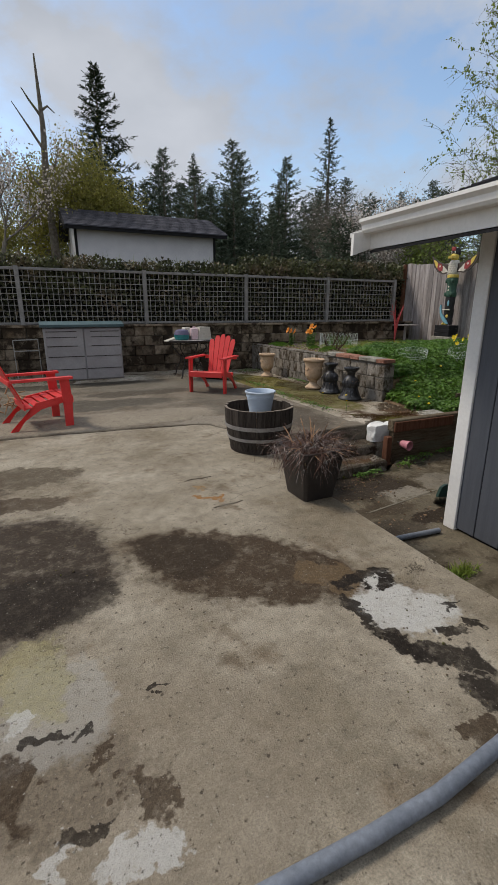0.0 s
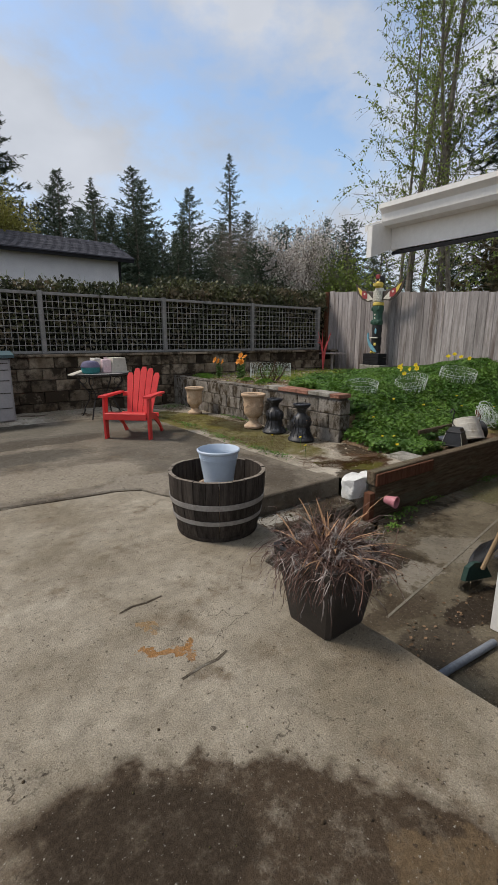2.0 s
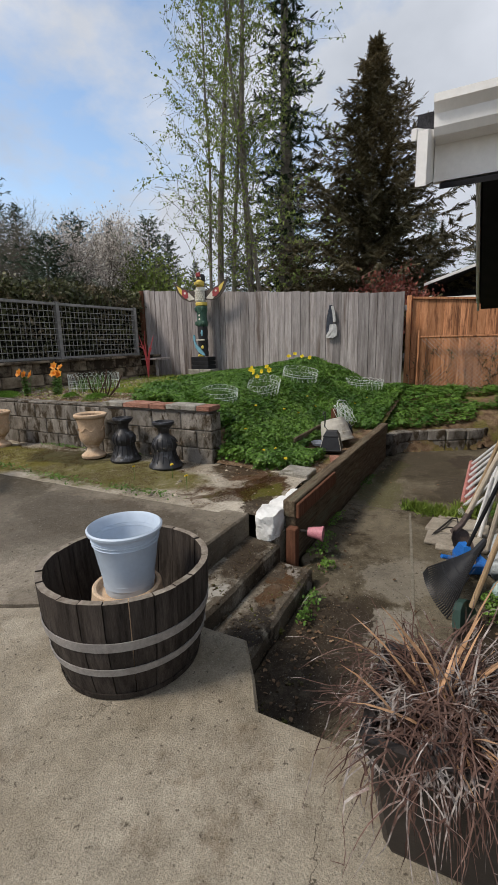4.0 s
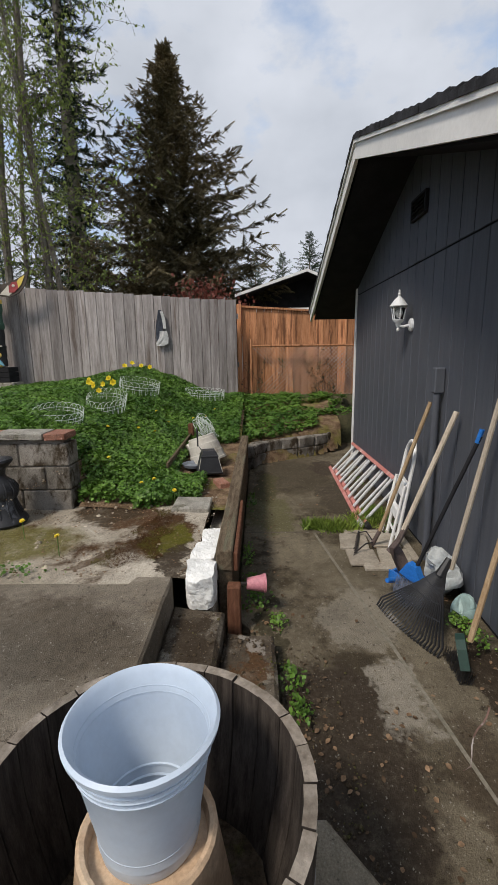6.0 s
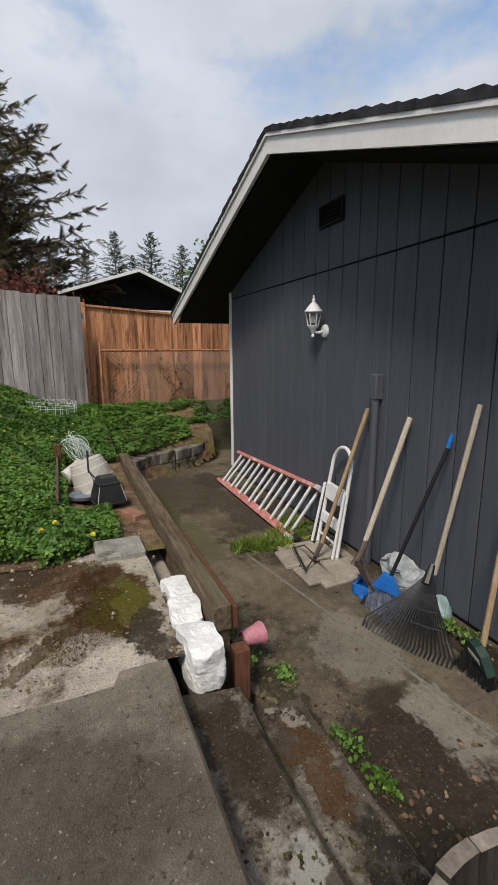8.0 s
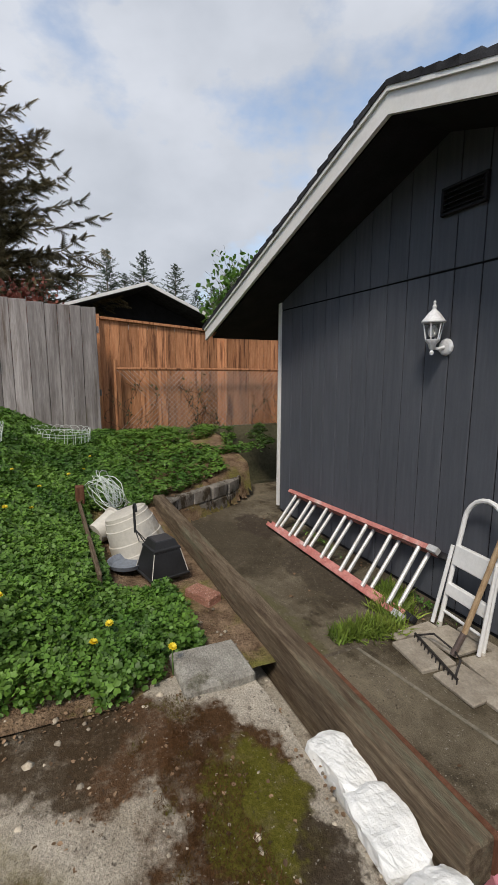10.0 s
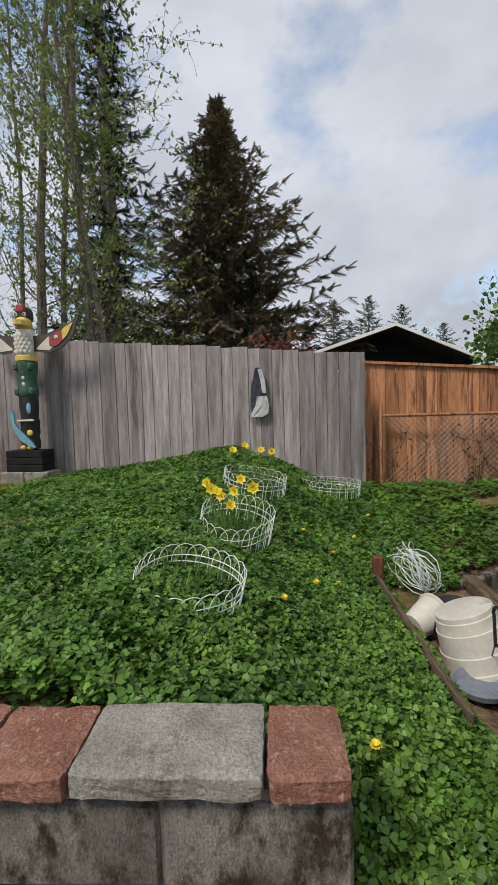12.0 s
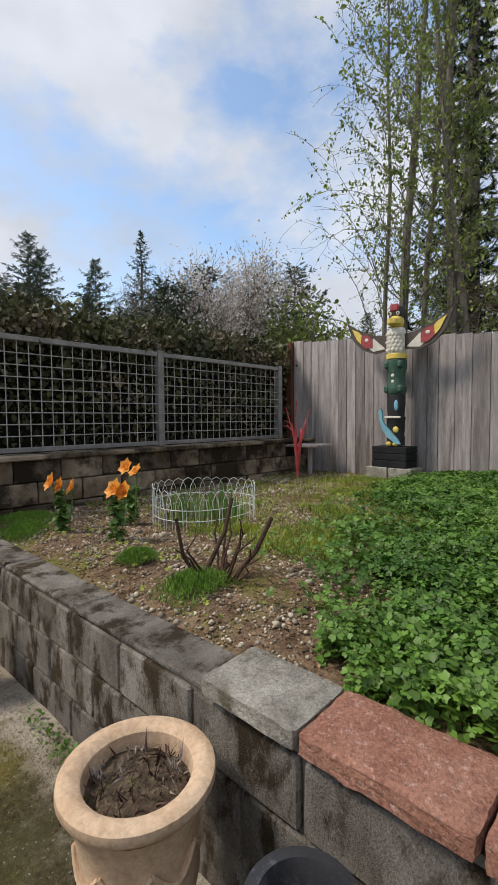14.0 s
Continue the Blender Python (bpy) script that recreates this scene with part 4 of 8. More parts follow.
def broadleaf(name, h, spread, label, seed, leaf=None, leaf_n=0, leaf_s=0.1, trunks=1, r0=0.12, levels=5, up=0.5, kids=3, m=None, hang=0.0, start=0.35, cluster=0.25, tex=LEAF):
    """A branching tree: trunks that fork into limbs and twigs, leaves along the outer twigs."""
    rng = np.random.default_rng(seed)
    ob = thing(name, label, "tree", m)
    segs, tips = [], []

    def grow(p, d, L, r, lev, out):
        n = 3 if lev > 1 else 2
        for k in range(n):
            d = d + rng.normal(0, 0.13, 3) + np.array((0, 0, up * 0.10 - hang * 0.25 * (1 if lev < 3 else 0)))
            d = d / np.linalg.norm(d)
            p2 = p + d * L / n
            r2 = max(0.003, r * (0.86 if lev > 1 else 0.7))
            out.append((p, p2, r, r2))
            if lev <= 2:
                tips.append((p, p2))
            if lev > 0 and (k > 0 or lev < levels):
                for j in range(kids if k == n - 1 else 1 + (rng.random() < 0.6)):
                    a = rng.uniform(0, 2 * np.pi)
                    side = np.array((np.cos(a), np.sin(a), rng.uniform(-0.1, 0.6)))
                    dd = d * (0.75 + 0.4 * up) + side * spread * rng.uniform(0.5, 1.0)
                    dd = dd / np.linalg.norm(dd)
                    grow(p2, dd, L * rng.uniform(0.5, 0.78), r2 * 0.62, lev - 1, segs)
            p, r = p2, r2

    for k in range(trunks):
        a = 2 * np.pi * k / max(1, trunks) + 0.7
        b = np.array((np.cos(a), np.sin(a), 0)) * (0.22 if trunks > 1 else 0)
        trunk = []
        grow(b, np.array((np.cos(a) * 0.08 * (trunks > 1), np.sin(a) * 0.08 * (trunks > 1), 1.0)), h * start, r0, levels, trunk)
        part("trunk", None, None, ob, data=tubes_mesh("trunk", trunk, M_BARK, 7))
    tagged(part("limb", None, None, ob, data=tubes_mesh("limb", segs, M_BARK, 3)), kind="stuff")
    if leaf is not None and tips:
        i = rng.integers(0, len(tips), leaf_n)
        f = rng.random((leaf_n, 1))
        A, B = np.array([t[0] for t in tips]), np.array([t[1] for t in tips])
        pos = A[i] + (B[i] - A[i]) * f + rng.normal(0, cluster, (leaf_n, 3)) * np.array((1, 1, 0.8 + hang))
        V, F = strewn(*tex, pos, turns(rng, leaf_n, 1.4), leaf_s * rng.uniform(0.5, 1.3, leaf_n))
        part("crown", None, None, ob, data=np_mesh("crown", V, F, leaf))
    return ob


# dark spruces behind the board fence
conifer("spruce", 10.1, 5.2, M_NEEDLE_BROWN, "broad brownish spruce behind the board fence", 3, whorls=64, arms=8, sprays=16, size=0.47, bare=0.04, power=0.98, droop=0.0, m=pose(17.2, 6.5, 0.3))
conifer("fir", 19.0, 2.3, M_NEEDLE, "very tall dark fir behind the poplars", 5, whorls=46, arms=5, sprays=8, size=0.5, bare=0.12, droop=0.55, power=0.75, m=pose(19.0, 10.4, 0.3))
conifer("spruce", 19.8, 7.2, M_NEEDLE, "dark spruce towering over the white shed", 8, whorls=34, arms=6, sprays=15, size=0.8, bare=0.1, power=0.85, m=pose(6.9, 46, 1.2))
tall = conifer("fir", 19.5, 5.4, M_NEEDLE_BLUE, "distant bluish fir in the tree line", 11, whorls=34, arms=6, sprays=10, size=0.62, power=0.9, m=pose(30.7, 46, 1.2))
tall["group"] = "distant tree line"
wide = conifer("fir", 15.0, 5.6, M_NEEDLE_BLUE, "distant bluish fir in the tree line", 12, whorls=30, arms=6, sprays=13, size=0.66, power=0.72, m=pose(25.0, 45, 1.2))
wide["group"] = "distant tree line"
rb = random.Random(21)
for x, y, s in ((33.8, 47, 0.95), (19.0, 45, 1.0), (15.4, 46, 0.92), (11.9, 44, 0.95), (22.0, 50, 1.05), (9.0, 50, 0.9), (28.0, 52, 1.0), (37.5, 44, 0.75), (41.0, 41, 0.85), (46.0, 37, 0.8), (13.5, 52, 1.0), (17, 40, 0.7),
                (43, 48, 0.9), (47, 44, 0.9), (2.5, 52, 0.9), (-4, 50, 1.0), (-10, 48, 1.1), (-16, 44, 1.0), (35.5, 55, 0.95), (49, 30, 0.8)):
    c = copy_thing(wide if rb.random() < 0.6 else tall, pose(x, y, 1.2, 0, 0, rb.uniform(0, 360)))
    c.scale = (s, s, s * rb.uniform(0.9, 1.08))
    if c.name.startswith("fir") and c.children and c.children[0].data == tall.children[0].data:
        c.scale = (s * 0.8, s * 0.8, s * 0.8)
for k in range(16):
    x = 9.3 + k * 1.7 + rb.uniform(-0.5, 0.5)
    s = rb.uniform(0.78, 0.98)
    c = copy_thing(wide, pose(x, 54 + rb.uniform(-3, 3), 1.2, 0, 0, rb.uniform(0, 360)))
    c.scale = (s * 0.95, s * 0.95, s)
for k in range(16):
    x = 7 + k * 2.6 + rb.uniform(-0.8, 0.8)
    s = rb.uniform(0.50, 0.72)
    c = copy_thing(wide, pose(x, 40 + rb.uniform(-3, 3) - max(0, x - 30) * 0.5, 1.2, 0, 0, rb.uniform(0, 360)))
    c.scale = (s * 1.25, s * 1.25, s)
broadleaf("budding_tree", 6.6, 0.7, "yellow-green budding tree behind the hedge", 145, M_WILLOW, 7000, 0.07, trunks=1, r0=0.12, levels=4, up=0.5, kids=3, m=pose(-1.6, 22.5, 1.0), start=0.32)
for x, y, s in ((45, -1, 0.72), (46, -4.4, 0.75), (44, -6.8, 0.66), (47, -2.8, 0.62), (46, -9.5, 0.55), (43, 1.6, 0.58), (48, -12, 0.6), (44, 4, 0.6), (46, 8, 0.75), (42, 13, 0.8), (45, 20, 0.85)):
    c = copy_thing(wide, pose(x, y, 0.6, 0, 0, rb.uniform(0, 360)))
    c.scale = (s, s, s)
# budding poplars


def poplar(label, seed, h, m, stems, branches, leaf_n, leaf_s):
    """Tall near-upright stems with long arching twiggy branches hung with catkins."""
    rng = np.random.default_rng(seed)
    ob = thing("poplar", label, "tree", m)
    segs, twig = [], []
    for sx, sy, hh, r0 in stems:
        pts = [np.array((sx, sy, 0.0))]
        d = np.array((sx * 0.03, sy * 0.05, 1.0))
        for k in range(12):
            d = d + np.append(rng.normal(0, 0.035, 2), 0)
            pts.append(pts[-1] + d / np.linalg.norm(d) * hh / 12)
        part("trunk", MB().tube(pts, [r0 * (1 - 0.9 * k / 12) + 0.008 for k in range(13)], 7), M_BARK, ob)
        for q in range(branches):
            t = rng.uniform(0.14, 0.97)
            i = min(11, int(t * 12))
            p = pts[i] + (pts[i + 1] - pts[i]) * (t * 12 - i)
            a, el = rng.uniform(0, 6.283), rng.uniform(0.35, 1.05)
            L = (0.8 + 2.6 * (1 - t) ** 0.7) * rng.uniform(0.5, 1.15)
            d = np.array((np.cos(a) * np.cos(el), np.sin(a) * np.cos(el), np.sin(el)))
            r = 0.006 + 0.012 * (1 - t)
            for k in range(7):
                d = d + rng.normal(0, 0.13, 3) + np.array((0, 0, 0.10 if k < 3 else -0.10))
                d = d / np.linalg.norm(d)
                p2 = p + d * L / 7
                segs.append((p, p2, r * (1 - k / 8), r * (1 - (k + 1) / 8)))
                if k > 1:
                    twig.append((p, p2))
                for j in range(1 + (rng.random() < 0.5)):
                    dd = d * 0.6 + rng.normal(0, 0.55, 3)
                    dd = dd / np.linalg.norm(dd)
                    p3 = p2
                    for u in range(3):
                        dd = dd + np.array((0, 0, 0.05 - 0.15 * u)) + rng.normal(0, 0.15, 3)
                        dd = dd / np.linalg.norm(dd)
                        p4 = p3 + dd * L * 0.085
                        segs.append((p3, p4, 0.0042, 0.003))
                        twig.append((p3, p4))
                        p3 = p4
                p = p2
    tagged(part("limb", None, None, ob, data=tubes_mesh("limb", segs, M_BARK, 3)), kind="stuff")
    i = rng.integers(0, len(twig), leaf_n)
    A, B = np.array([q[0] for q in twig]), np.array([q[1] for q in twig])
    pos = A[i] + (B[i] - A[i]) * rng.random((leaf_n, 1)) + rng.normal(0, 0.025, (leaf_n, 3))
    tv = np.array(LEAF[0]) * np.array((0.7, 1, 1))
    part("crown", None, None, ob, data=np_mesh("crown", *strewn(tv, LEAF[1], pos, turns(rng, leaf_n, 1.4), leaf_s * rng.uniform(0.5, 1.3, leaf_n)), M_SPRING))
    return ob


poplar("bare slender poplars hung with pale catkins behind the fence", 31, 13, pose(12.0, 9.45, 0.35), ((0, 0, 13.5, 0.10), (0.15, -0.28, 12.5, 0.06), (0.1, 0.45, 11.5, 0.05)), 50, 7000, 0.07)
poplar("budding poplars with fresh pale green leaves behind the fence", 33, 13, pose(12.1, 8.6, 0.35), ((0, 0, 13.5, 0.10), (0.2, -0.32, 12.5, 0.07)), 55, 15000, 0.08)
# beyond the wire fence
broadleaf("fruit_tree", 9.5, 0.85, "bare grey fruit tree beyond the fence", 41, M_BLOSSOM, 900, 0.06, trunks=1, r0=0.12, levels=5, up=0.35, kids=3, m=pose(15.6, 21.5, 1.0), start=0.24)
broadleaf("fruit_tree", 7.5, 0.85, "bare grey fruit tree with white blossom", 43, M_BLOSSOM, 5000, 0.07, trunks=1, r0=0.10, levels=5, up=0.3, kids=3, m=pose(17.5, 19.5, 1.0), start=0.22)
broadleaf("cherry_tree", 9.5, 0.75, "white flowering tree behind the hedge", 45, M_BLOSSOM, 2200, 0.10, trunks=1, r0=0.12, levels=4, up=0.5, kids=3, m=pose(-0.9, 20.5, 1.0), start=0.3)
broadleaf("willow_tree", 11.2, 0.8, "yellow-green weeping willow behind the shed", 47, M_WILLOW, 42000, 0.10, trunks=1, r0=0.2, levels=4, up=0.3, kids=3, hang=0.9, m=pose(2.9, 25.0, 1.0), start=0.30, cluster=0.30)
snag = thing("snag_tree", "tall bare snag with broken limbs beyond the hedge", "tree", pose(1.15, 22.5, 1.0))
part("trunk", MB().tube([(0, 0, 0), (0.0, 0, 3), (-0.05, 0, 5.5), (0.05, 0, 7.5), (0.0, 0, 9.9)], [0.2, 0.17, 0.14, 0.10, 0.03], 8), M_BARK, snag)
for pts in (((0.0, 0, 6.6), (-0.5, 0, 7.4), (-1.0, 0.1, 8.2)), ((0.03, 0, 7.8), (-0.35, 0, 8.3), (-0.6, 0, 8.7)), ((0.03, 0, 8.0), (0.3, 0, 8.2), (0.55, 0, 8.0)), ((0, 0, 5.6), (0.4, 0, 6.2), (0.6, 0.1, 7.0)), ((0, 0, 5.0), (-0.5, 0, 5.5), (-0.9, 0, 6.4))):
    part("limb", MB().tube(pts, [0.06, 0.04, 0.015], 6), M_BARK, snag)
for i, (x, y, h, mat, lab) in enumerate(((11.5, 14.5, 4.2, M_NEEDLE_BLUE, "rounded bluish evergreen shrub behind the fence"), (13.6, 13.2, 4.4, M_NEEDLE_BLUE, "grey-green evergreen shrub by the fence corner"), (9.6, 13.5, 3.2, M_NEEDLE_BLUE, "low grey-green evergreen shrub beyond the hedge"))):
    conifer("shrub", h, 1.5, mat, lab, 60 + i, whorls=22, arms=7, sprays=7, size=0.32, bare=0.1, power=0.5, droop=-0.2, m=pose(x, y, 1.0))
broadleaf("laurel_shrub", 3.6, 0.9, "glossy broad-leaved rhododendron over the cedar fence", 71, M_LEAF, 5500, 0.10, trunks=2, r0=0.05, levels=4, up=0.4, kids=3, m=pose(11.0, 0.7, 0.4), start=0.34, cluster=0.12)
broadleaf("laurel_shrub", 4.0, 0.8, "blossoming shrub behind the fence corner", 73, M_SPRING, 5000, 0.09, trunks=2, r0=0.05, levels=4, up=0.4, kids=3, m=pose(11.6, 11.6, 0.6), start=0.32, cluster=0.2)
broadleaf("blossom_shrub", 5.6, 0.8, "white blossoming shrub behind the fence corner", 74, M_BLOSSOM, 14000, 0.055, trunks=2, r0=0.05, levels=4, up=0.4, kids=3, m=pose(10.4, 13.0, 0.6), start=0.32, cluster=0.2)
M_MAPLE = material("red_maple_leaf", (0.16, 0.045, 0.035), (0.26, 0.09, 0.06), scale=2, rough=0.6, isl=0.3, bump=0.0, translucent=0.3)
broadleaf("maple_tree", 3.2, 0.9, "small dark red maple behind the board fence", 75, M_MAPLE, 7000, 0.09, trunks=1, r0=0.06, levels=4, up=0.3, kids=3, m=pose(13.4, 4.9, 0.4), start=0.3, cluster=0.22)
broadleaf("laurel_shrub", 3.4, 0.95, "pale green shrub beyond the carport", 76, M_SPRING, 9000, 0.09, trunks=2, r0=0.06, levels=4, up=0.3, kids=3, m=pose(17.5, 3.2, 0.4), start=0.3, cluster=0.25)


def leaf_cloud(name, label, n, boxes, mat, size, seed, core=None, category="hedge"):
    rng = np.random.default_rng(seed)
    ob = thing(name, label, category, kind="stuff")
    pos = []
    for (x0, x1, y0, y1, z0, z1), f in boxes:
        k = int(n * f)
        p = rng.uniform((x0, y0, z0), (x1, y1, z1), (k, 3))
        wav = np.array([noise.noise(Vector((q[0] * 1.3, q[1] * 1.3, 5))) for q in p])
        p[:, 2] += wav * 0.12 * (p[:, 2] - z0) / (z1 - z0)
        pos.append(p)
    pos = np.vstack(pos)
    V, F = strewn(*LEAF, pos, turns(rng, len(pos), 1.5), size * rng.uniform(0.5, 1.4, len(pos)))
    part("leaves", None, None, ob, data=np_mesh("leaves", V, F, mat))
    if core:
        # dark box behind the leaves; near-black colour stands in for the hedge's inner shade
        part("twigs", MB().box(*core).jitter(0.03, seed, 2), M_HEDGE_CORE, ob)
    return ob


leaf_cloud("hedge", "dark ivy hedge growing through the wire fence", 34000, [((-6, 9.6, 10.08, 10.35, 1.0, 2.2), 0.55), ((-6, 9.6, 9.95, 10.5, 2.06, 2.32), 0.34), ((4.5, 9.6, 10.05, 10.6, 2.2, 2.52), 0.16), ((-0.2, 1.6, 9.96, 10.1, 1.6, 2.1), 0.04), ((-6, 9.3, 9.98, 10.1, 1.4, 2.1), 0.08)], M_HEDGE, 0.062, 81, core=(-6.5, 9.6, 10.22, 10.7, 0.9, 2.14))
# dry shoots standing out of the hedge top
rng = np.random.default_rng(82)
segs = []
for _ in range(260):
    x, yv = rng.uniform(-5, 9.2), rng.uniform(10.0, 10.4)
    hgt = rng.uniform(0.08, 0.32)
    p0 = np.array((x, yv, 2.15))
    segs.append((p0, p0 + np.array((rng.normal(0, 0.04), rng.normal(0, 0.04), hgt)), 0.005, 0.002))
tagged(part("hedge_shoots", None, None, data=tubes_mesh("hedge_shoots", segs, M_SPRING, 3)), "thin shoots standing out of the hedge top", "twigs", kind="stuff")

# ---- neighbouring buildings ----
shed = thing("shed", "white rendered shed with a grey shingle roof beyond the hedge", "shed", pose(1.8, 20, 1.0))
M_SHEDWALL = material("white_render", (0.62, 0.62, 0.66), (0.70, 0.70, 0.73), scale=2, rough=0.8, bump=0.1)
part("wall", MB().box(0, 5.75, 0, 0.15, 0, 3.5), M_SHEDWALL, shed)
part("wall", MB().prism([(0.16, 0), (3.6, 0), (3.6, 3.3), (1.88, 4.2), (0.16, 3.35)], 0, 0.0, 0.15), M_SHEDWALL, shed)
part("wall", MB().prism([(0.16, 0), (3.6, 0), (3.6, 3.3), (1.88, 4.2), (0.16, 3.35)], 0, 5.6, 5.75), M_SHEDWALL, shed)
part("corner_board", MB().box(-0.04, 0.06, -0.03, -0.002, 0, 3.4), M_DARK, shed, "black corner board")
part("corner_board", MB().box(5.69, 5.79, -0.03, -0.002, 0, 3.4), M_DARK, shed, "black corner board")
part("fascia", MB().box(-0.35, 6.2, -0.42, -0.36, 3.30, 3.46), M_DARK, shed, "black fascia")
part("barge_board", MB().prism([(-0.42, 3.42), (1.88, 4.36), (1.88, 4.2), (-0.42, 3.26)], 0, -0.42, -0.37), M_DARK, shed, "black barge board")
for s in range(14):
    t0, t1 = s / 14, (s + 1) / 14 + 0.02
    ya, yb = -0.45 + 2.33 * t0, -0.45 + 2.33 * t1
    za, zb = 3.42 + 0.95 * t0, 3.42 + 0.95 * t1
    part("shingle_course", MB().prism([(ya, za), (yb, zb), (yb, zb + 0.03), (ya, za + 0.05)], 0, -0.38, 6.22), M_SHED_ROOF, shed)
part("roof_slope", MB().prism([(1.88, 4.37), (4.0, 3.4), (4.0, 3.36), (1.88, 4.33)], 0, -0.38, 6.22), M_SHED_ROOF, shed)

port = thing("carport", "dark gabled carport roof with white edges behind the fence", "carport", pose(14.0, 0, 0.35))
for s in (-1, 1):
    part("roof_slope", MB().prism([(2.3, 2.95), (2.3 + s * 1.95, 2.32 if s > 0 else 2.1), (2.3 + s * 1.95, 2.25 if s > 0 else 2.03), (2.3, 2.88)], 0, 0.03, 5), M_SHINGLE, port)
    part("edge_trim", MB().prism([(2.3, 2.965), (2.3 + s * 1.98, 2.33 if s > 0 else 2.1), (2.3 + s * 1.98, 2.26 if s > 0 else 2.03), (2.3, 2.89)], 0, -0.02, 0.026), M_WHITE, port, "white edge trim")
part("end_wall", MB().prism([(0.4, 0), (4.2, 0), (4.2, 2.25), (2.3, 2.86), (0.4, 2.03)], 0, 1.2, 1.3), M_DARK, port, "dark end wall")
for yv in (0.5, 4.1):
    part("post", MB().box(0.05, 0.15, yv - 0.05, yv + 0.05, 0, 2.0), M_WHITE, port)
part("beam", MB().box(0.03, 0.1, 0.5, 4.1, 1.85, 1.95), M_WHITE, port)

# ---- patio things ----
M_RED = material("red_plastic", (0.62, 0.035, 0.035), (0.70, 0.055, 0.05), scale=4, rough=0.42, fine=60, fine_amt=0.08, bump=0.06)
M_STAVE = material("weathered_barrel_oak", (0.026, 0.021, 0.018), (0.072, 0.060, 0.052), scale=5, rough=0.85, fine=40, stretch=(9, 9, 0.8), rnd=0.25, bump=0.4, c3=(0.05, 0.042, 0.036), c3_at=0.58)
M_STAVE_TOP = material("pale_worn_oak", (0.15, 0.125, 0.10), (0.28, 0.245, 0.205), scale=22, rough=0.9, fine=70, rnd=0.15, bump=0.4)
M_HOOP = material("dull_steel_hoop", (0.25, 0.235, 0.225), (0.36, 0.34, 0.325), scale=9, rough=0.6, metal=0.25, fine=60, bump=0.15, c3=(0.14, 0.09, 0.06), c3_at=0.66)
M_POTWHITE = material("pale_blue_white_plastic", (0.45, 0.53, 0.635), (0.52, 0.595, 0.69), scale=3, rough=0.45, fine=40, fine_amt=0.05, bump=0.04)
M_TERRA = material("sandy_terracotta", (0.45, 0.31, 0.20), (0.56, 0.415, 0.29), scale=6, rough=0.85, fine=60, bump=0.25, c3=(0.56, 0.44, 0.32), c3_at=0.58)
M_PLANTER = material("dark_brown_plastic", (0.022, 0.018, 0.016), (0.034, 0.028, 0.025), scale=6, rough=0.5, fine=70, bump=0.12)
M_DRY = material("dry_mauve_grass", (0.052, 0.028, 0.022), (0.135, 0.082, 0.066), scale=12, rough=0.8, isl=0.4, bump=0.0, c3=(0.30, 0.27, 0.25), c3_at=0.56, c3_scale=9)
M_TAN = material("dry_tan_leaf", (0.30, 0.17, 0.09), (0.44, 0.27, 0.16), scale=9, rough=0.7, isl=0.3, bump=0.0)
M_LITTER = material("dead_leaf_litter", (0.07, 0.05, 0.032), (0.17, 0.13, 0.09), scale=25, rough=0.95, fine=90, fine_amt=0.6, bump=1.0, bump_d=0.02, c3=(0.12, 0.13, 0.03), c3_at=0.6, c3_scale=7)
M_BLACKURN = material("black_resin", (0.014, 0.014, 0.016), (0.030, 0.030, 0.033), scale=8, rough=0.45, fine=90, bump=0.2, c3=(0.10, 0.105, 0.12), c3_at=0.59, c3_scale=12)
M_LOCKER = material("grey_resin_panel", (0.26, 0.25, 0.255), (0.33, 0.32, 0.325), scale=2, rough=0.6, fine=30, fine_amt=0.08, bump=0.1, c3=(0.20, 0.20, 0.15), c3_at=0.66)
M_TEAL = material("faded_teal_resin", (0.055, 0.10, 0.115), (0.085, 0.14, 0.155), scale=3, rough=0.55, bump=0.1)
M_IRON = material("black_wrought_iron", (0.022, 0.020, 0.020), (0.045, 0.038, 0.034), scale=15, rough=0.6, metal=0.3, bump=0.1)
M_TABLETOP = material("mosaic_tabletop", (0.26, 0.25, 0.24), (0.42, 0.41, 0.39), scale=30, rough=0.6, fine=80, bump=0.2)
M_PIPE = material("grey_blue_plastic_pipe", (0.145, 0.165, 0.20), (0.195, 0.215, 0.25), scale=6, rough=0.5, fine=50, bump=0.06)
M_ROCK = material("white_painted_rock", (0.68, 0.68, 0.66), (0.80, 0.80, 0.78), scale=8, rough=0.8, fine=60, fine_amt=0.08, bump=0.6, c3=(0.34, 0.31, 0.27), c3_at=0.70, c3_scale=6)
M_PINK = material("dusty_pink_plastic", (0.44, 0.16, 0.20), (0.54, 0.23, 0.27), scale=6, rough=0.55, bump=0.08)
M_BUCKET = material("dirty_cream_plastic", (0.46, 0.43, 0.37), (0.58, 0.55, 0.49), scale=4, rough=0.6, fine=40, fine_amt=0.12, bump=0.1, c3=(0.33, 0.29, 0.23), c3_at=0.62, c3_scale=4)
M_BLACKPL = material("black_plastic", (0.012, 0.012, 0.013), (0.022, 0.022, 0.024), scale=6, rough=0.42, fine=60, bump=0.08)
M_WHITEWIRE = material("white_coated_wire", (0.58, 0.64, 0.60), (0.72, 0.76, 0.72), scale=20, rough=0.55, bump=0.0, rnd=0.05)
M_SHELLPINK = material("pink_white_enamel", (0.62, 0.45, 0.47), (0.70, 0.55, 0.57), scale=8, rough=0.5, bump=0.05)

# half barrel
barrel = thing("half_barrel", "weathered oak half wine barrel with steel hoops", "planter", pose(1.87, 3.82, 0.0))
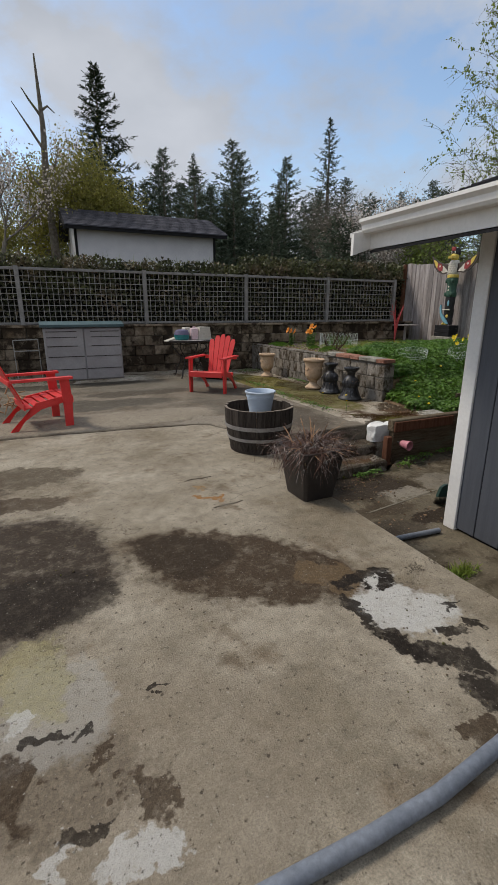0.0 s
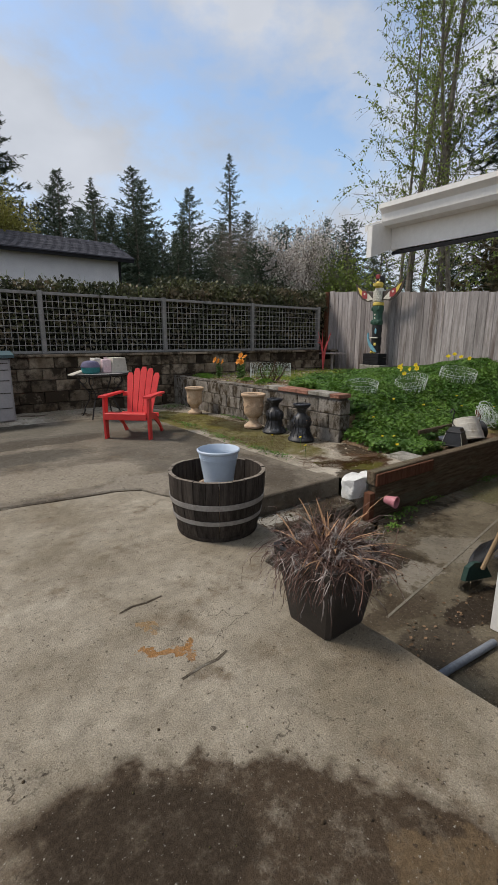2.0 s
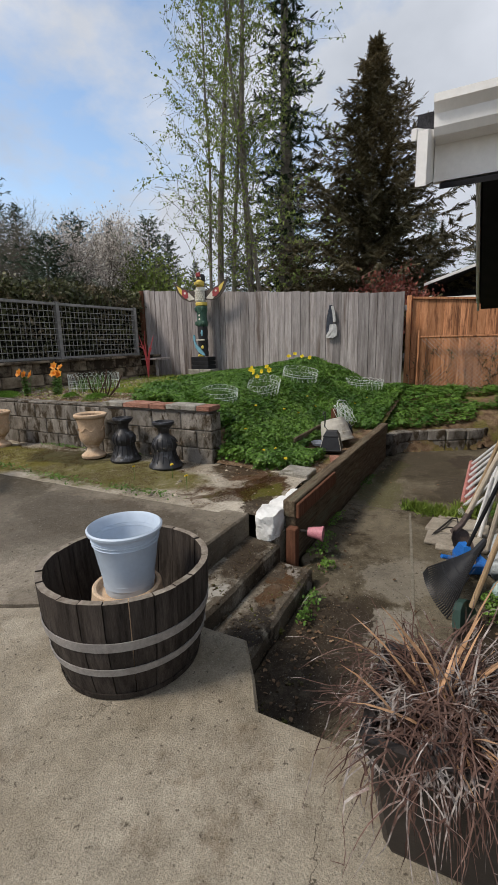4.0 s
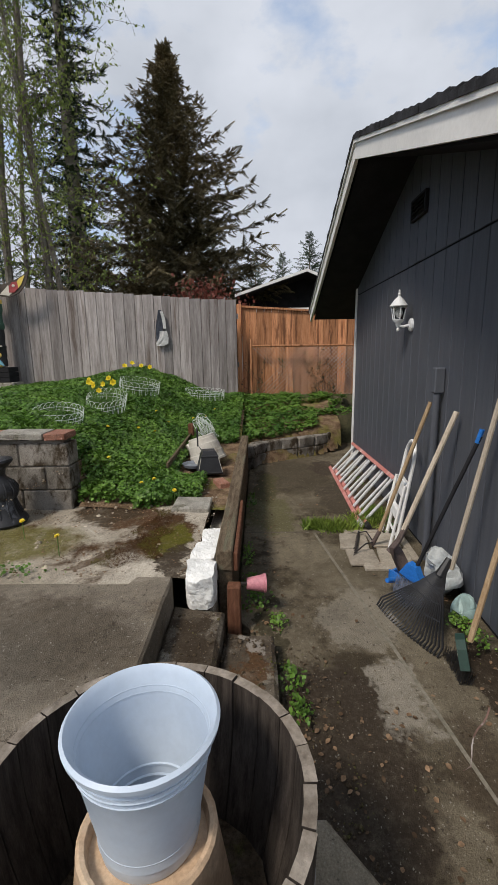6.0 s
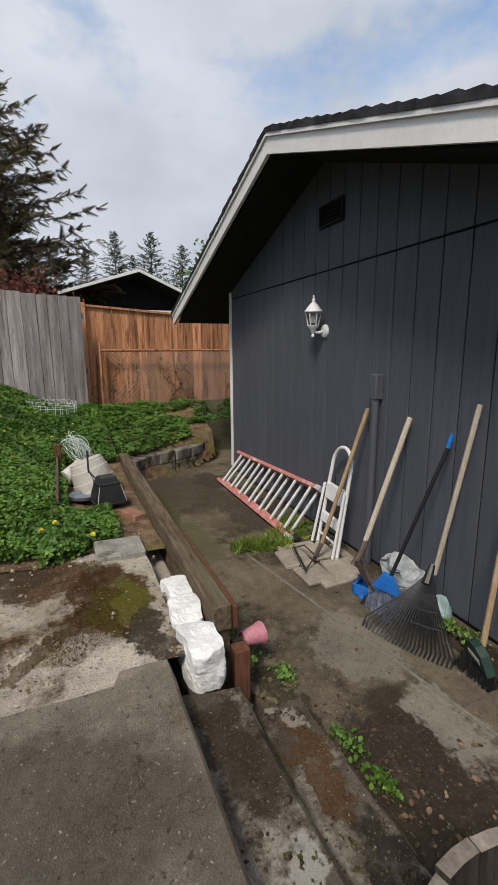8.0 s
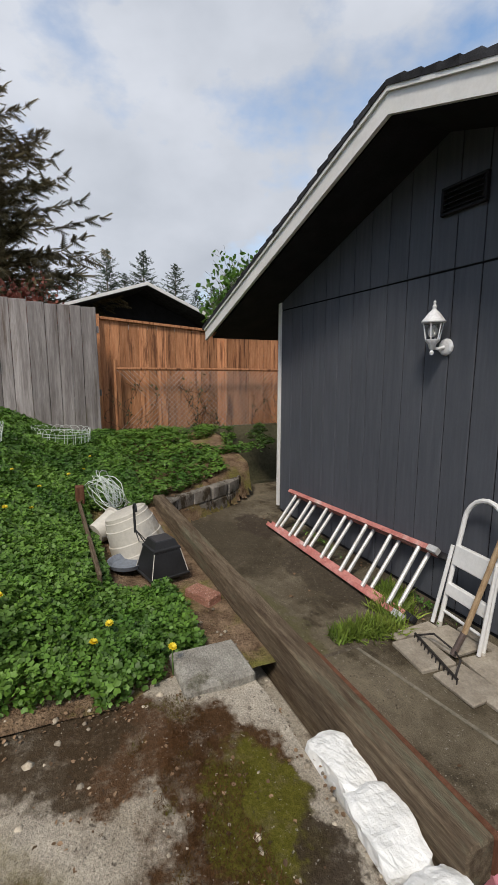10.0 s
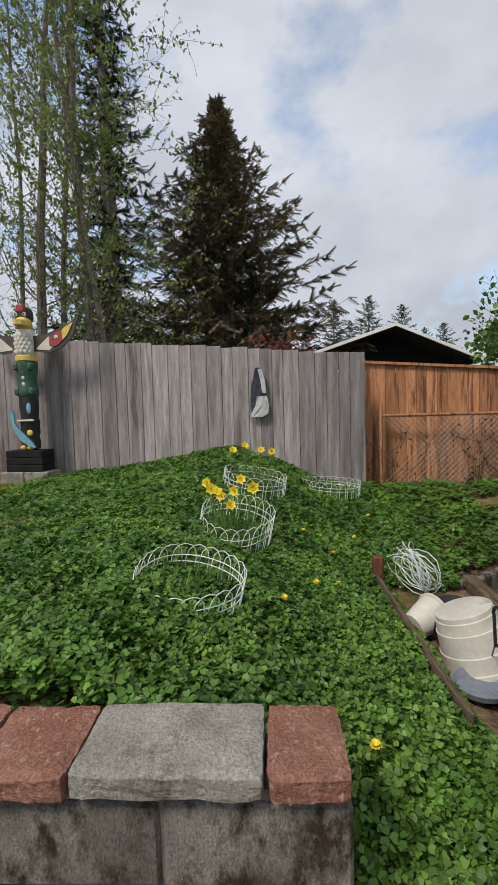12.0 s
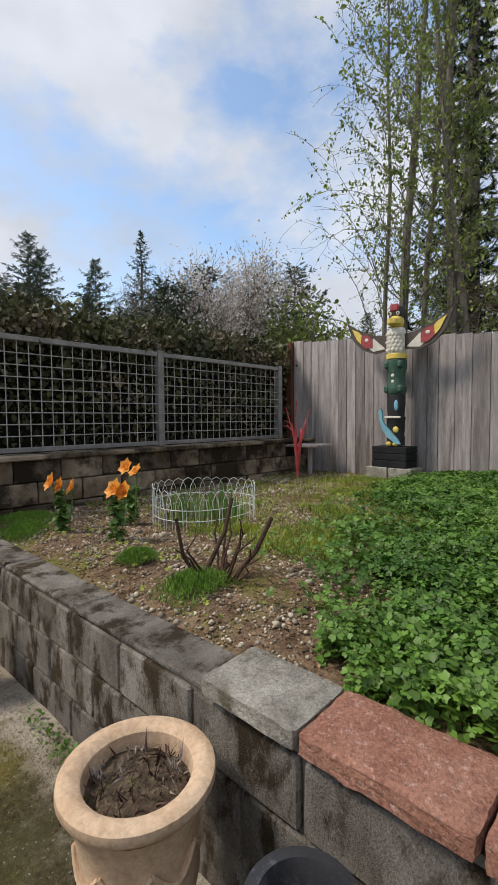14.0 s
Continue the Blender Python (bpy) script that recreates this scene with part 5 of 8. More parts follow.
NS, H = 24, 0.425


def bar_r(z):
    return 0.272 + 0.062 * math.sin(min(1, z / H) * math.pi / 2 * 1.05)


rb = random.Random(2)
for i in range(NS):
    a0, a1 = 2 * math.pi * (i + 0.02) / NS, 2 * math.pi * (i + 0.98) / NS
    vs, fs = [], []
    zs = [0, 0.1, 0.2, 0.3, H + rb.uniform(-0.005, 0.005)]
    jr = rb.uniform(-0.002, 0.002)
    for z in zs:
        for r in (bar_r(z) + jr, bar_r(z) - 0.026 + jr):
            for a in (a0, (a0 + a1) / 2, a1):
                vs.append((r * math.cos(a), r * math.sin(a), z))
    for j in range(len(zs) - 1):
        o, p = j * 6, j * 6 + 6
        for q in range(2):
            fs += [(o + q, o + q + 1, p + q + 1, p + q), (o + 4 + q, o + 3 + q, p + 3 + q, p + 4 + q)]
        fs += [(o + 2, o + 5, p + 5, p + 2), (o + 3, o, p, p + 3)]
    o = (len(zs) - 1) * 6
    nf = len(fs)
    fs += [(o, o + 1, o + 4, o + 3), (o + 1, o + 2, o + 5, o + 4), (0, 3, 4, 1), (1, 4, 5, 2)]
    mb = MB().add(vs, fs[:nf]).add([], [])
    mb.f += fs[nf:]
    mb.m += [1, 1, 0, 0]
    part("stave", mb, [M_STAVE, M_STAVE_TOP], barrel)
for z0, z1 in ((0.235, 0.272), (0.125, 0.155), (0.004, 0.03)):
    part("hoop", MB().lathe([(bar_r(z0) + 0.001, z0), (bar_r(z0) + 0.005, z0), (bar_r(z1) + 0.005, z1), (bar_r(z1) + 0.001, z1)], 48), M_HOOP if z0 > 0.01 else M_STAVE, barrel, "dull steel hoop" if z0 > 0.01 else "worn lower band")
part("soil", MB().lathe([(0.0, 0.06), (0.15, 0.055), (bar_r(0.05) - 0.03, 0.05)], 24).jitter(0.01, 1, 20), M_LITTER, barrel, "dark damp soil")

pot_base = thing("terracotta_pot", "sandy clay pot holding the plastic pot inside the barrel", "pot", pose(1.87, 3.82, 0.052))
part("body", MB().lathe([(0.0, 0.0), (0.172, 0.0), (0.170, 0.04), (0.140, 0.24), (0.138, 0.262), (0.131, 0.268), (0.122, 0.264), (0.116, 0.237), (0.0, 0.234)], 32), M_TERRA, pot_base, smooth=True)
white_pot = thing("flower_pot", "pale blue-white plastic pot standing in the barrel", "pot", pose(1.885, 3.82, 0.285))
part("body", MB().lathe([(0.0, 0.0), (0.098, 0.0), (0.103, 0.008), (0.104, 0.03), (0.108, 0.034), (0.107, 0.05), (0.134, 0.20), (0.137, 0.205), (0.136, 0.213), (0.140, 0.222), (0.139, 0.23), (0.143, 0.245), (0.155, 0.252), (0.157, 0.262), (0.150, 0.267),
                         (0.139, 0.255), (0.134, 0.225), (0.131, 0.220), (0.131, 0.2), (0.100, 0.04), (0.097, 0.03), (0.094, 0.012), (0.0, 0.012)], 48), M_POTWHITE, white_pot, m=Matrix.Diagonal((0.95, 0.95, 1.05, 1)), smooth=True)
for zz, rr in ((0.222, 0.126), (0.236, 0.129), (0.060, 0.097), (0.036, 0.092)):
    part("ring", MB().lathe([(rr + 0.006, zz - 0.004), (rr - 0.002, zz - 0.002), (rr - 0.002, zz + 0.003), (rr + 0.006, zz + 0.005)], 40), M_POTWHITE, white_pot)
rng = np.random.default_rng(5)
pp = np.column_stack([rng.normal(0, 0.03, 900).clip(-0.045, 0.045), rng.normal(0, 0.03, 900).clip(-0.045, 0.045), rng.uniform(0.014, 0.04, 900)])
part("litter", None, None, white_pot, "dead leaves in the bottom", data=np_mesh("litter", *strewn(*LEAF, pp, turns(rng, 900, 0.6), rng.uniform(0.012, 0.032, 900)), M_LITTER))

# dark planter with a dead grass
planter = thing("planter", "dark tapered square planter holding dead brown grass", "planter", pose(1.70, 2.60, 0.0, 0, 0, 2))
mb = MB()
b, t, hh = 0.125, 0.185, 0.37
rings = [(b, 0), (b + 0.004, 0.012), (t - 0.012, hh - 0.05), (t, hh - 0.045), (t + 0.004, hh), (t - 0.02, hh), (t - 0.024, hh - 0.05), (t - 0.026, hh - 0.06)]
for r, z in rings:
    c = 0.02
    mb.v += [(r - c, -r, z), (r, -r + c, z), (r, r - c, z), (r - c, r, z), (-r + c, r, z), (-r, r - c, z), (-r, -r + c, z), (-r + c, -r, z)]
for j in range(len(rings) - 1):
    for k in range(8):
        mb.f.append((j * 8 + k, j * 8 + (k + 1) % 8, (j + 1) * 8 + (k + 1) % 8, (j + 1) * 8 + k))
mb.f += [tuple(range(8))[::-1]]
mb.m = [0] * len(mb.f)
part("body", mb, M_PLANTER, planter)
part("soil", MB().box(-t + 0.022, t - 0.022, -t + 0.022, t - 0.022, hh - 0.08, hh - 0.05).jitter(0.006, 3, 20), M_LITTER, planter)


def ribbons(seed, n, base_r, length, width, droop, lift, mat, name, parent, z0, segs=6, frizz=0.0, spread=1.0):
    rng = np.random.default_rng(seed)
    V, F = [], []
    for i in range(n):
        a = rng.uniform(0, 2 * np.pi)
        L = length * rng.uniform(0.55, 1.15)
        w = width * rng.uniform(0.6, 1.3)
        p = np.array((rng.normal(0, base_r), rng.normal(0, base_r), z0))
        el = lift * rng.uniform(0.5, 1.1)
        d = np.array((np.cos(a) * np.cos(el), np.sin(a) * np.cos(el), np.sin(el)))
        side = np.array((-np.sin(a), np.cos(a), 0))
        o = len(V)
        for k in range(segs + 1):
            f = k / segs
            ww = w * (1 - f) ** 0.5 + 0.0004
            V += [p - side * ww, p + side * ww]
            d = d + np.array((0, 0, -droop * rng.uniform(0.6, 1.4) / segs)) + rng.normal(0, frizz, 3)
            d /= np.linalg.norm(d)
            p = p + d * L / segs
        F += [(o + 2 * k, o + 2 * k + 1, o + 2 * k + 3, o + 2 * k + 2) for k in range(segs)]
    return part(name, None, None, parent, data=np_mesh(name, np.array(V), F, mat))


grass = thing("dead_grass", "dry brown and mauve ornamental grass spilling over the planter", "plant", pose(1.70, 2.60, 0.31), kind="stuff")
ribbons(1, 620, 0.06, 0.33, 0.0020, 1.9, 0.95, M_DRY, "blades", grass, 0.03, segs=7, frizz=0.17)
ribbons(2, 40, 0.04, 0.34, 0.006, 0.9, 1.2, M_TAN, "long_leaves", grass, 0, segs=6, frizz=0.03)
ribbons(3, 420, 0.10, 0.22, 0.0022, 2.6, 0.8, M_DRY, "fringe", grass, 0.04, segs=7, frizz=0.24)
ribbons(4, 420, 0.13, 0.22, 0.0022, 1.6, 0.6, M_DRY, "seed_heads", grass, 0.08, segs=8, frizz=0.38)

# red slatted chairs


def garden_chair(m, label):
    ch = thing("garden_chair", label, "chair", m, group="red patio chairs")
    S = 0.30
    for s in (-1, 1):
        part("front_leg", MB().prism([(0.0, 0.0), (0.085, 0.0), (0.10, 0.30), (0.085, 0.545), (-0.02, 0.545), (0.0, 0.30)], 0, s * S - 0.014, s * S + 0.014).jitter(0.0), M_RED, ch, m=pose(0, -0.06, 0))
        part("rear_leg", MB().prism([(-0.64, 0.0), (-0.56, 0.0), (-0.34, 0.30), (0.02, 0.36), (0.02, 0.29), (-0.30, 0.22), (-0.46, 0.12)], 0, s * (S - 0.035) - 0.012, s * (S - 0.035) + 0.012), M_RED, ch)
        arm = MB().prism([(s * S - 0.045, 0.06), (s * S + 0.055, 0.06), (s * S + 0.06, -0.15), (s * S + 0.035, -0.58), (s * S - 0.03, -0.58)], 2, 0.545, 0.572)
        part("armrest", arm, M_RED, ch)
    for k in range(6):
        y = 0.02 - k * 0.088
        z = 0.365 - k * 0.022 - (0.015 if k == 0 else 0)
        part("seat_slat", MB().box(-S + 0.02, S - 0.02, y - 0.041, y + 0.041, z - 0.018, z, 0.007), M_RED, ch)
    part("apron", MB().box(-S + 0.018, S - 0.018, 0.045, 0.062, 0.26, 0.345, 0.006), M_RED, ch)
    for k in range(5):
        u = k - 2
        x0, x1 = u * 0.072, u * 0.098
        top = 0.72 - 0.022 * u * u
        mb = MB()
        w0, w1 = 0.032, 0.045
        lean = 0.40
        pts = []
        for f, w in ((0, w0), (0.5, (w0 + w1) / 2), (0.92, w1), (1.0, w1 * 0.55)):
            x = x0 + (x1 - x0) * f
            pts.append((x - w, x + w, f * top))
        vs = []
        for xa, xb, l in pts:
            for d in (0.009, -0.009):
                vs += [(xa, -0.44 - l * math.sin(lean) + d, 0.24 + l * math.cos(lean)), (xb, -0.44 - l * math.sin(lean) + d, 0.24 + l * math.cos(lean))]
        fs = []
        for j in range(len(pts) - 1):
            o, p = j * 4, j * 4 + 4
            fs += [(o, o + 1, p + 1, p), (o + 3, o + 2, p + 2, p + 3), (o + 1, o + 3, p + 3, p + 1), (o + 2, o, p, p + 2)]
        fs += [(0, 2, 3, 1), (12, 13, 15, 14)]
        mb.add(vs, fs)
        part("back_slat", mb, M_RED, ch)
    part("back_rail", MB().box(-S + 0.01, S - 0.01, -0.60, -0.575, 0.50, 0.56, 0.006), M_RED, ch)
    part("lower_rail", MB().box(-S + 0.03, S - 0.03, -0.475, -0.455, 0.22, 0.29, 0.006), M_RED, ch)
    return ch


garden_chair(pose(2.43, 6.88, 0.008, 0, 0, 136), "red plastic slatted garden chair beside the iron table")
garden_chair(pose(0.18, 5.80, 0.008, 0, 0, -78), "red plastic slatted garden chair near the slab joint")

# storage locker
locker = thing("storage_box", "grey resin storage box with a teal lid by the block wall", "storage box", pose(0.78, 9.22, 0.03))
part("body", MB().box(-0.68, 0.68, -0.22, 0.24, 0, 0.98, 0.02), M_LOCKER, locker)
for s in (-1, 1):
    dr = part("door", MB().box(min(s * 0.008, s * 0.655), max(s * 0.008, s * 0.655), -0.245, -0.222, 0.03, 0.96, 0.006), M_LOCKER, locker)
    for z in (0.22, 0.45, 0.64, 0.80, 0.90):
        a, b2 = (s * 0.12, s * 0.64) if z > 0.5 else (s * 0.02, s * 0.64)
        part("groove", MB().box(min(a, b2), max(a, b2), -0.252, -0.246, z, z + 0.012), M_PLANTER, dr)
part("lid", MB().prism([(-0.30, 0.985), (0.28, 1.03), (0.28, 1.08), (0.0, 1.085), (-0.31, 1.03)], 0, -0.73, 0.73), M_TEAL, locker, "teal lid")

# iron table with clutter
TX, TY = 2.72, 8.72
table = thing("iron_table", "round black iron table with a mosaic top", "table", pose(TX, TY, 0.03))
part("top", MB().lathe([(0.0, 0.70), (0.44, 0.70), (0.45, 0.705), (0.45, 0.722), (0.44, 0.728), (0.0, 0.728)], 40), M_TABLETOP, table)
part("rim", MB().lathe([(0.452, 0.695), (0.462, 0.70), (0.462, 0.725), (0.452, 0.73)], 40), M_IRON, table)
for k in range(4):
    a = math.pi / 4 + k * math.pi / 2
    c, s = math.cos(a), math.sin(a)
    pr = [(0.36, 0.695), (0.38, 0.60), (0.30, 0.50), (0.20, 0.40), (0.22, 0.28), (0.30, 0.15), (0.32, 0.06), (0.36, 0.0)]
    part("leg", MB().tube([(r * c, r * s, z) for r, z in pr], 0.012, 6), M_IRON, table)
    part("scroll", MB().tube([(c * (0.30 + 0.06 * math.cos(q)), s * (0.30 + 0.06 * math.cos(q)), 0.60 + 0.06 * math.sin(q)) for q in [i * 0.6 for i in range(10)]], 0.006, 5), M_IRON, table)
part("brace", MB().lathe([(0.19, 0.40), (0.202, 0.40), (0.202, 0.412), (0.19, 0.412)], 24), M_IRON, table)
bowl = thing("bowl", "teal lidded plastic tub on the iron table", "tub", pose(TX - 0.18, TY - 0.12, 0.76))
M_TEALPL = material("teal_plastic", (0.02, 0.16, 0.17), (0.03, 0.22, 0.22), scale=5, rough=0.4, bump=0.05)
M_PURPLE = material("dusty_purple_plastic", (0.13, 0.12, 0.20), (0.18, 0.17, 0.26), scale=5, rough=0.5, bump=0.05)
part("body", MB().lathe([(0, 0), (0.12, 0), (0.14, 0.02), (0.145, 0.10), (0, 0.10)], 24), M_TEALPL, bowl, smooth=True)
part("lid", MB().lathe([(0.15, 0.10), (0.15, 0.115), (0.12, 0.18), (0.05, 0.20), (0, 0.20)], 24), M_PURPLE, bowl, "dusty purple lid", smooth=True)
tub = thing("upturned_tub", "white square plastic tub upside down on the table", "tub", pose(TX + 0.24, TY - 0.08, 0.76, 0, 0, 15))
part("body", MB().prism([(-0.15, 0), (0.15, 0), (0.115, 0.24), (-0.115, 0.24)], 1, -0.12, 0.12), M_BUCKET, tub)
part("rim", MB().box(-0.165, 0.165, -0.135, 0.135, -0.002, 0.02, 0.006), M_BUCKET, tub)
jug = thing("jug", "pinkish white plastic canister on the table", "canister", pose(TX + 0.06, TY - 0.15, 0.76))
part("body", MB().box(-0.07, 0.07, -0.06, 0.06, 0, 0.22, 0.015), M_SHELLPINK, jug)
part("cap", MB().lathe([(0, 0.25), (0.03, 0.25), (0.03, 0.22), (0, 0.22)], 12), M_SHELLPINK, jug)
rag = thing("crumpled_bag", "crumpled striped plastic bag on the table", "bag", pose(TX - 0.02, TY + 0.05, 0.757))
part("body", MB().ball((0, 0, 0.12), 0.12, 12, s=(1.1, 0.8, 1.0)).jitter(0.05, 4, 14), M_BUCKET, rag)
lid2 = thing("white_tray", "white tilted tray at the table edge", "tray", pose(TX - 0.38, TY - 0.06, 0.762, 0, -16, 10))
part("body", MB().box(-0.12, 0.12, -0.08, 0.08, 0, 0.02, 0.006), M_BUCKET, lid2)
frame_ = thing("wire_rack", "thin white metal rack leaning on the block wall", "rack", pose(-0.42, 9.50, 0.04, 10, 0, 0))
for a, b2 in (((0, 0, 0), (0, 0, 0.75)), ((0, 0, 0.75), (0.42, 0, 0.76)), ((0.42, 0, 0.76), (0.42, 0, 0.02)), ((0, 0, 0.55), (0.42, 0, 0.55))):
    part("bar", MB().tube([a, b2], 0.009, 6), M_GALV, frame_)
twigpile = thing("stick_pile", "pile of pale sticks behind the red chair", "sticks", pose(-0.45, 6.3, 0.01), kind="stuff")
rng = np.random.default_rng(15)
sg = []
for _ in range(40):
    p = np.array((rng.normal(0, 0.18), rng.normal(0, 0.15), rng.uniform(0.03, 0.3)))
    d = rng.normal(0, 1, 3) * np.array((1, 1, 0.5))
    d = d / np.linalg.norm(d) * rng.uniform(0.1, 0.22)
    d[2] = max(d[2], -p[2] + 0.01)
    sg.append((p, p + d, 0.010, 0.006))
part("sticks", None, None, twigpile, data=tubes_mesh("sticks", sg, M_TAN, 4))

# urns along the low wall


def urn(m, mat, label, s=1.0, rim=True):
    u = thing("garden_urn", label, "urn", m, group="urns along the low wall")
    foot = [(0.0, 0.0), (0.125, 0.0), (0.13, 0.012), (0.13, 0.03), (0.11, 0.045), (0.075, 0.07), (0.06, 0.10), (0.062, 0.115), (0.078, 0.125), (0.078, 0.14)]
    bodyp = [(0.07, 0.14), (0.09, 0.15), (0.125, 0.19), (0.135, 0.24), (0.132, 0.32), (0.138, 0.38), (0.15, 0.42), (0.155, 0.43)]
    lip = [(0.150, 0.43), (0.166, 0.442), (0.174, 0.457), (0.172, 0.472), (0.158, 0.480), (0.138, 0.478), (0.122, 0.465), (0.116, 0.41)]
    part("foot", MB().lathe([(r * s, z * s) for r, z in foot], 32), mat, u, smooth=True)
    bw = part("bowl", MB().lathe([(r * s, z * s) for r, z in bodyp], 36), mat, u, smooth=True)
    for k in range(8):
        a = 2 * math.pi * k / 8
        arc = []
        for q in range(7):
            aa = a + (q / 6 - 0.5) * 2 * math.pi / 8
            z = 0.345 - 0.045 * math.sin(q / 6 * math.pi)
            arc.append((0.137 * s * math.cos(aa), 0.137 * s * math.sin(aa), z * s))
        part("swag", MB().tube(arc, 0.006 * s, 5), mat, bw, smooth=True)
    part("rim", MB().lathe([(r * s, z * s) for r, z in lip], 40), mat, u, smooth=True)
    part("soil", MB().lathe([(0.0, 0.44 * s), (0.07 * s, 0.435 * s), (0.118 * s, 0.425 * s)], 20).jitter(0.012, 3, 30), M_LITTER, u, "dead stems and moss in dry soil")
    rng = np.random.default_rng(int(m.translation.y * 100))
    n = 420
    rr, aa = 0.115 * s * np.sqrt(rng.random(n)), rng.uniform(0, 6.28, n)
    pos = np.column_stack([rr * np.cos(aa), rr * np.sin(aa), np.full(n, 0.42 * s)])
    V, F = strewn(*BLADE, pos, turns(rng, n, 1.3), rng.uniform(0.02, 0.065, n))
    w = part("dead_stem_tuft", None, None, u, data=np_mesh("dead_stem_tuft", V, F, [M_DRY]))
    return u


urn(pose(4.285, 6.60, 0.0), M_TERRA, "sandy terracotta garden urn with dead stems", 1.07)
urn(pose(4.22, 8.25, 0.0), M_TERRA, "pale terracotta garden urn near the wall corner", 0.98)


def dark_urn(m, label, s=1.0):
    u = thing("garden_urn", label, "urn", m, group="urns along the low wall")
    skirt = []
    part("base", MB().lathe([(0, 0), (0.17 * s, 0), (0.175 * s, 0.015), (0.165 * s, 0.035), (0.14 * s, 0.06), (0.115 * s, 0.12), (0.10 * s, 0.18)], 32), M_BLACKURN, u, smooth=True)
    bd = part("body", MB().lathe([(0.10 * s, 0.18), (0.115 * s, 0.20), (0.125 * s, 0.26), (0.10 * s, 0.31), (0.06 * s, 0.345), (0.055 * s, 0.365)], 32), M_BLACKURN, u, smooth=True)
    for k in range(14):
        a = 2 * math.pi * k / 14
        part("rib", MB().tube([(r * s * math.cos(a), r * s * math.sin(a), z) for r, z in ((0.142, 0.06), (0.117, 0.12), (0.104, 0.18), (0.122, 0.21), (0.128, 0.26), (0.10, 0.312))], 0.006, 5), M_BLACKURN, bd, smooth=True)
    part("rim", MB().lathe([(0.055 * s, 0.365), (0.062 * s, 0.41), (0.10 * s, 0.445), (0.115 * s, 0.465), (0.111 * s, 0.482), (0.085 * s, 0.485), (0.075 * s, 0.46), (0.055 * s, 0.40)], 32), M_BLACKURN, u, "dusty worn rim", smooth=True)
    return u


dark_urn(pose(4.32, 6.14, 0.0), "black fluted garden urn, dusty, beside the terracotta one")
dark_urn(pose(4.27, 5.53, 0.0), "black fluted garden urn near the wall end", 1.02)

# timber retaining beam
beam = thing("timber_retainer", "dark timber retaining beam between bed and walkway", "beam")
part("top_board", MB().box(3.54, 6.95, 3.758, 3.855, -0.02, 0.11, 0.008).jitter(0.006, 2, 2.5), M_BEAM, beam)
part("lower_board", MB().box(3.56, 6.93, 3.765, 3.850, -0.40, -0.023, 0.006).jitter(0.006, 4, 2.5), M_BEAM, beam)
part("facing_strip", MB().box(3.54, 4.45, 3.730, 3.755, -0.02, 0.095, 0.005).jitter(0.005, 6, 4), M_REDWOOD, beam, "split reddish facing strip")
part("end_post", MB().box(3.43, 3.50, 3.715, 3.79, -0.40, -0.06, 0.006).jitter(0.004, 8, 5), M_REDWOOD, beam, "red-brown end post")
edging = thing("board_edging", "old board holding back the soil by the buckets", "board")
part("board", MB().box(5.35, 6.80, 4.49, 4.515, -0.1, 0.17, 0.005).jitter(0.01, 3, 3), M_BEAM, edging)
part("stake", MB().box(6.80, 6.87, 4.46, 4.53, -0.1, 0.30, 0.006), M_REDWOOD, edging)
for i, (x, y, z, l, rz, s) in enumerate(((3.965, 3.925, -0.145, 0.27, 4, (1, 0.98, 1.08)), (3.735, 3.935, -0.145, 0.29, -6, (1, 1.15, 1.12)), (3.48, 3.935, -0.145, 0.29, 5, (1, 1.2, 1.15)))):
    mb = MB()
    k = 7
    bmx = bmesh.new()
    bmesh.ops.create_cube(bmx, size=1.0)
    bmesh.ops.subdivide_edges(bmx, edges=bmx.edges, cuts=16, use_grid_fill=True)
    for v in bmx.verts:
        c = v.co
        r = Vector((c.x * l, c.y * 0.15 * s[1], (c.z + 0.5) * 0.165 * s[2]))
        q = noise.noise_vector(r * 9 + Vector((i * 5, 0, 0))) * 0.016 + noise.noise_vector(r * 34 + Vector((i, 9, 0))) * 0.005 + noise.noise_vector(r * 95 + Vector((i, 4, 2))) * 0.0025
        k2 = 1 - 0.22 * (abs(c.x * 2) ** 3 + abs(c.y * 2) ** 3) / 2
        v.co = Vector((r.x * k2, r.y * k2, r.z * (1 - 0.12 * abs(c.x * 2) ** 2))) + q
    me = bpy.data.meshes.new("rock")
    bmx.to_mesh(me)
    bmx.free()
    me.materials.append(M_ROCK)
    ob = tagged(new("white_rock", me), "rough white painted rock lying along the timber", "rock", group="white rocks along the timber")
    ob.matrix_basis = pose(x, y, z, 0, 0, rz)
pink = thing("pink_pot", "small dusty pink pot hung sideways on the timber", "pot", pose(3.61, 3.685, -0.14, 92, 0, 8))
part("body", MB().lathe([(0.0, 0.0), (0.034, 0.0), (0.036, 0.006), (0.052, 0.10), (0.056, 0.102), (0.057, 0.115), (0.05, 0.116), (0.046, 0.10), (0.032, 0.01), (0.0, 0.01)][::-1], 24), M_PINK, pink, smooth=True)
part("bracket", MB().tube([(0, 0, -0.06), (0, 0.0, 0.0)], 0.012, 6), M_IRON, pink, "black bracket")

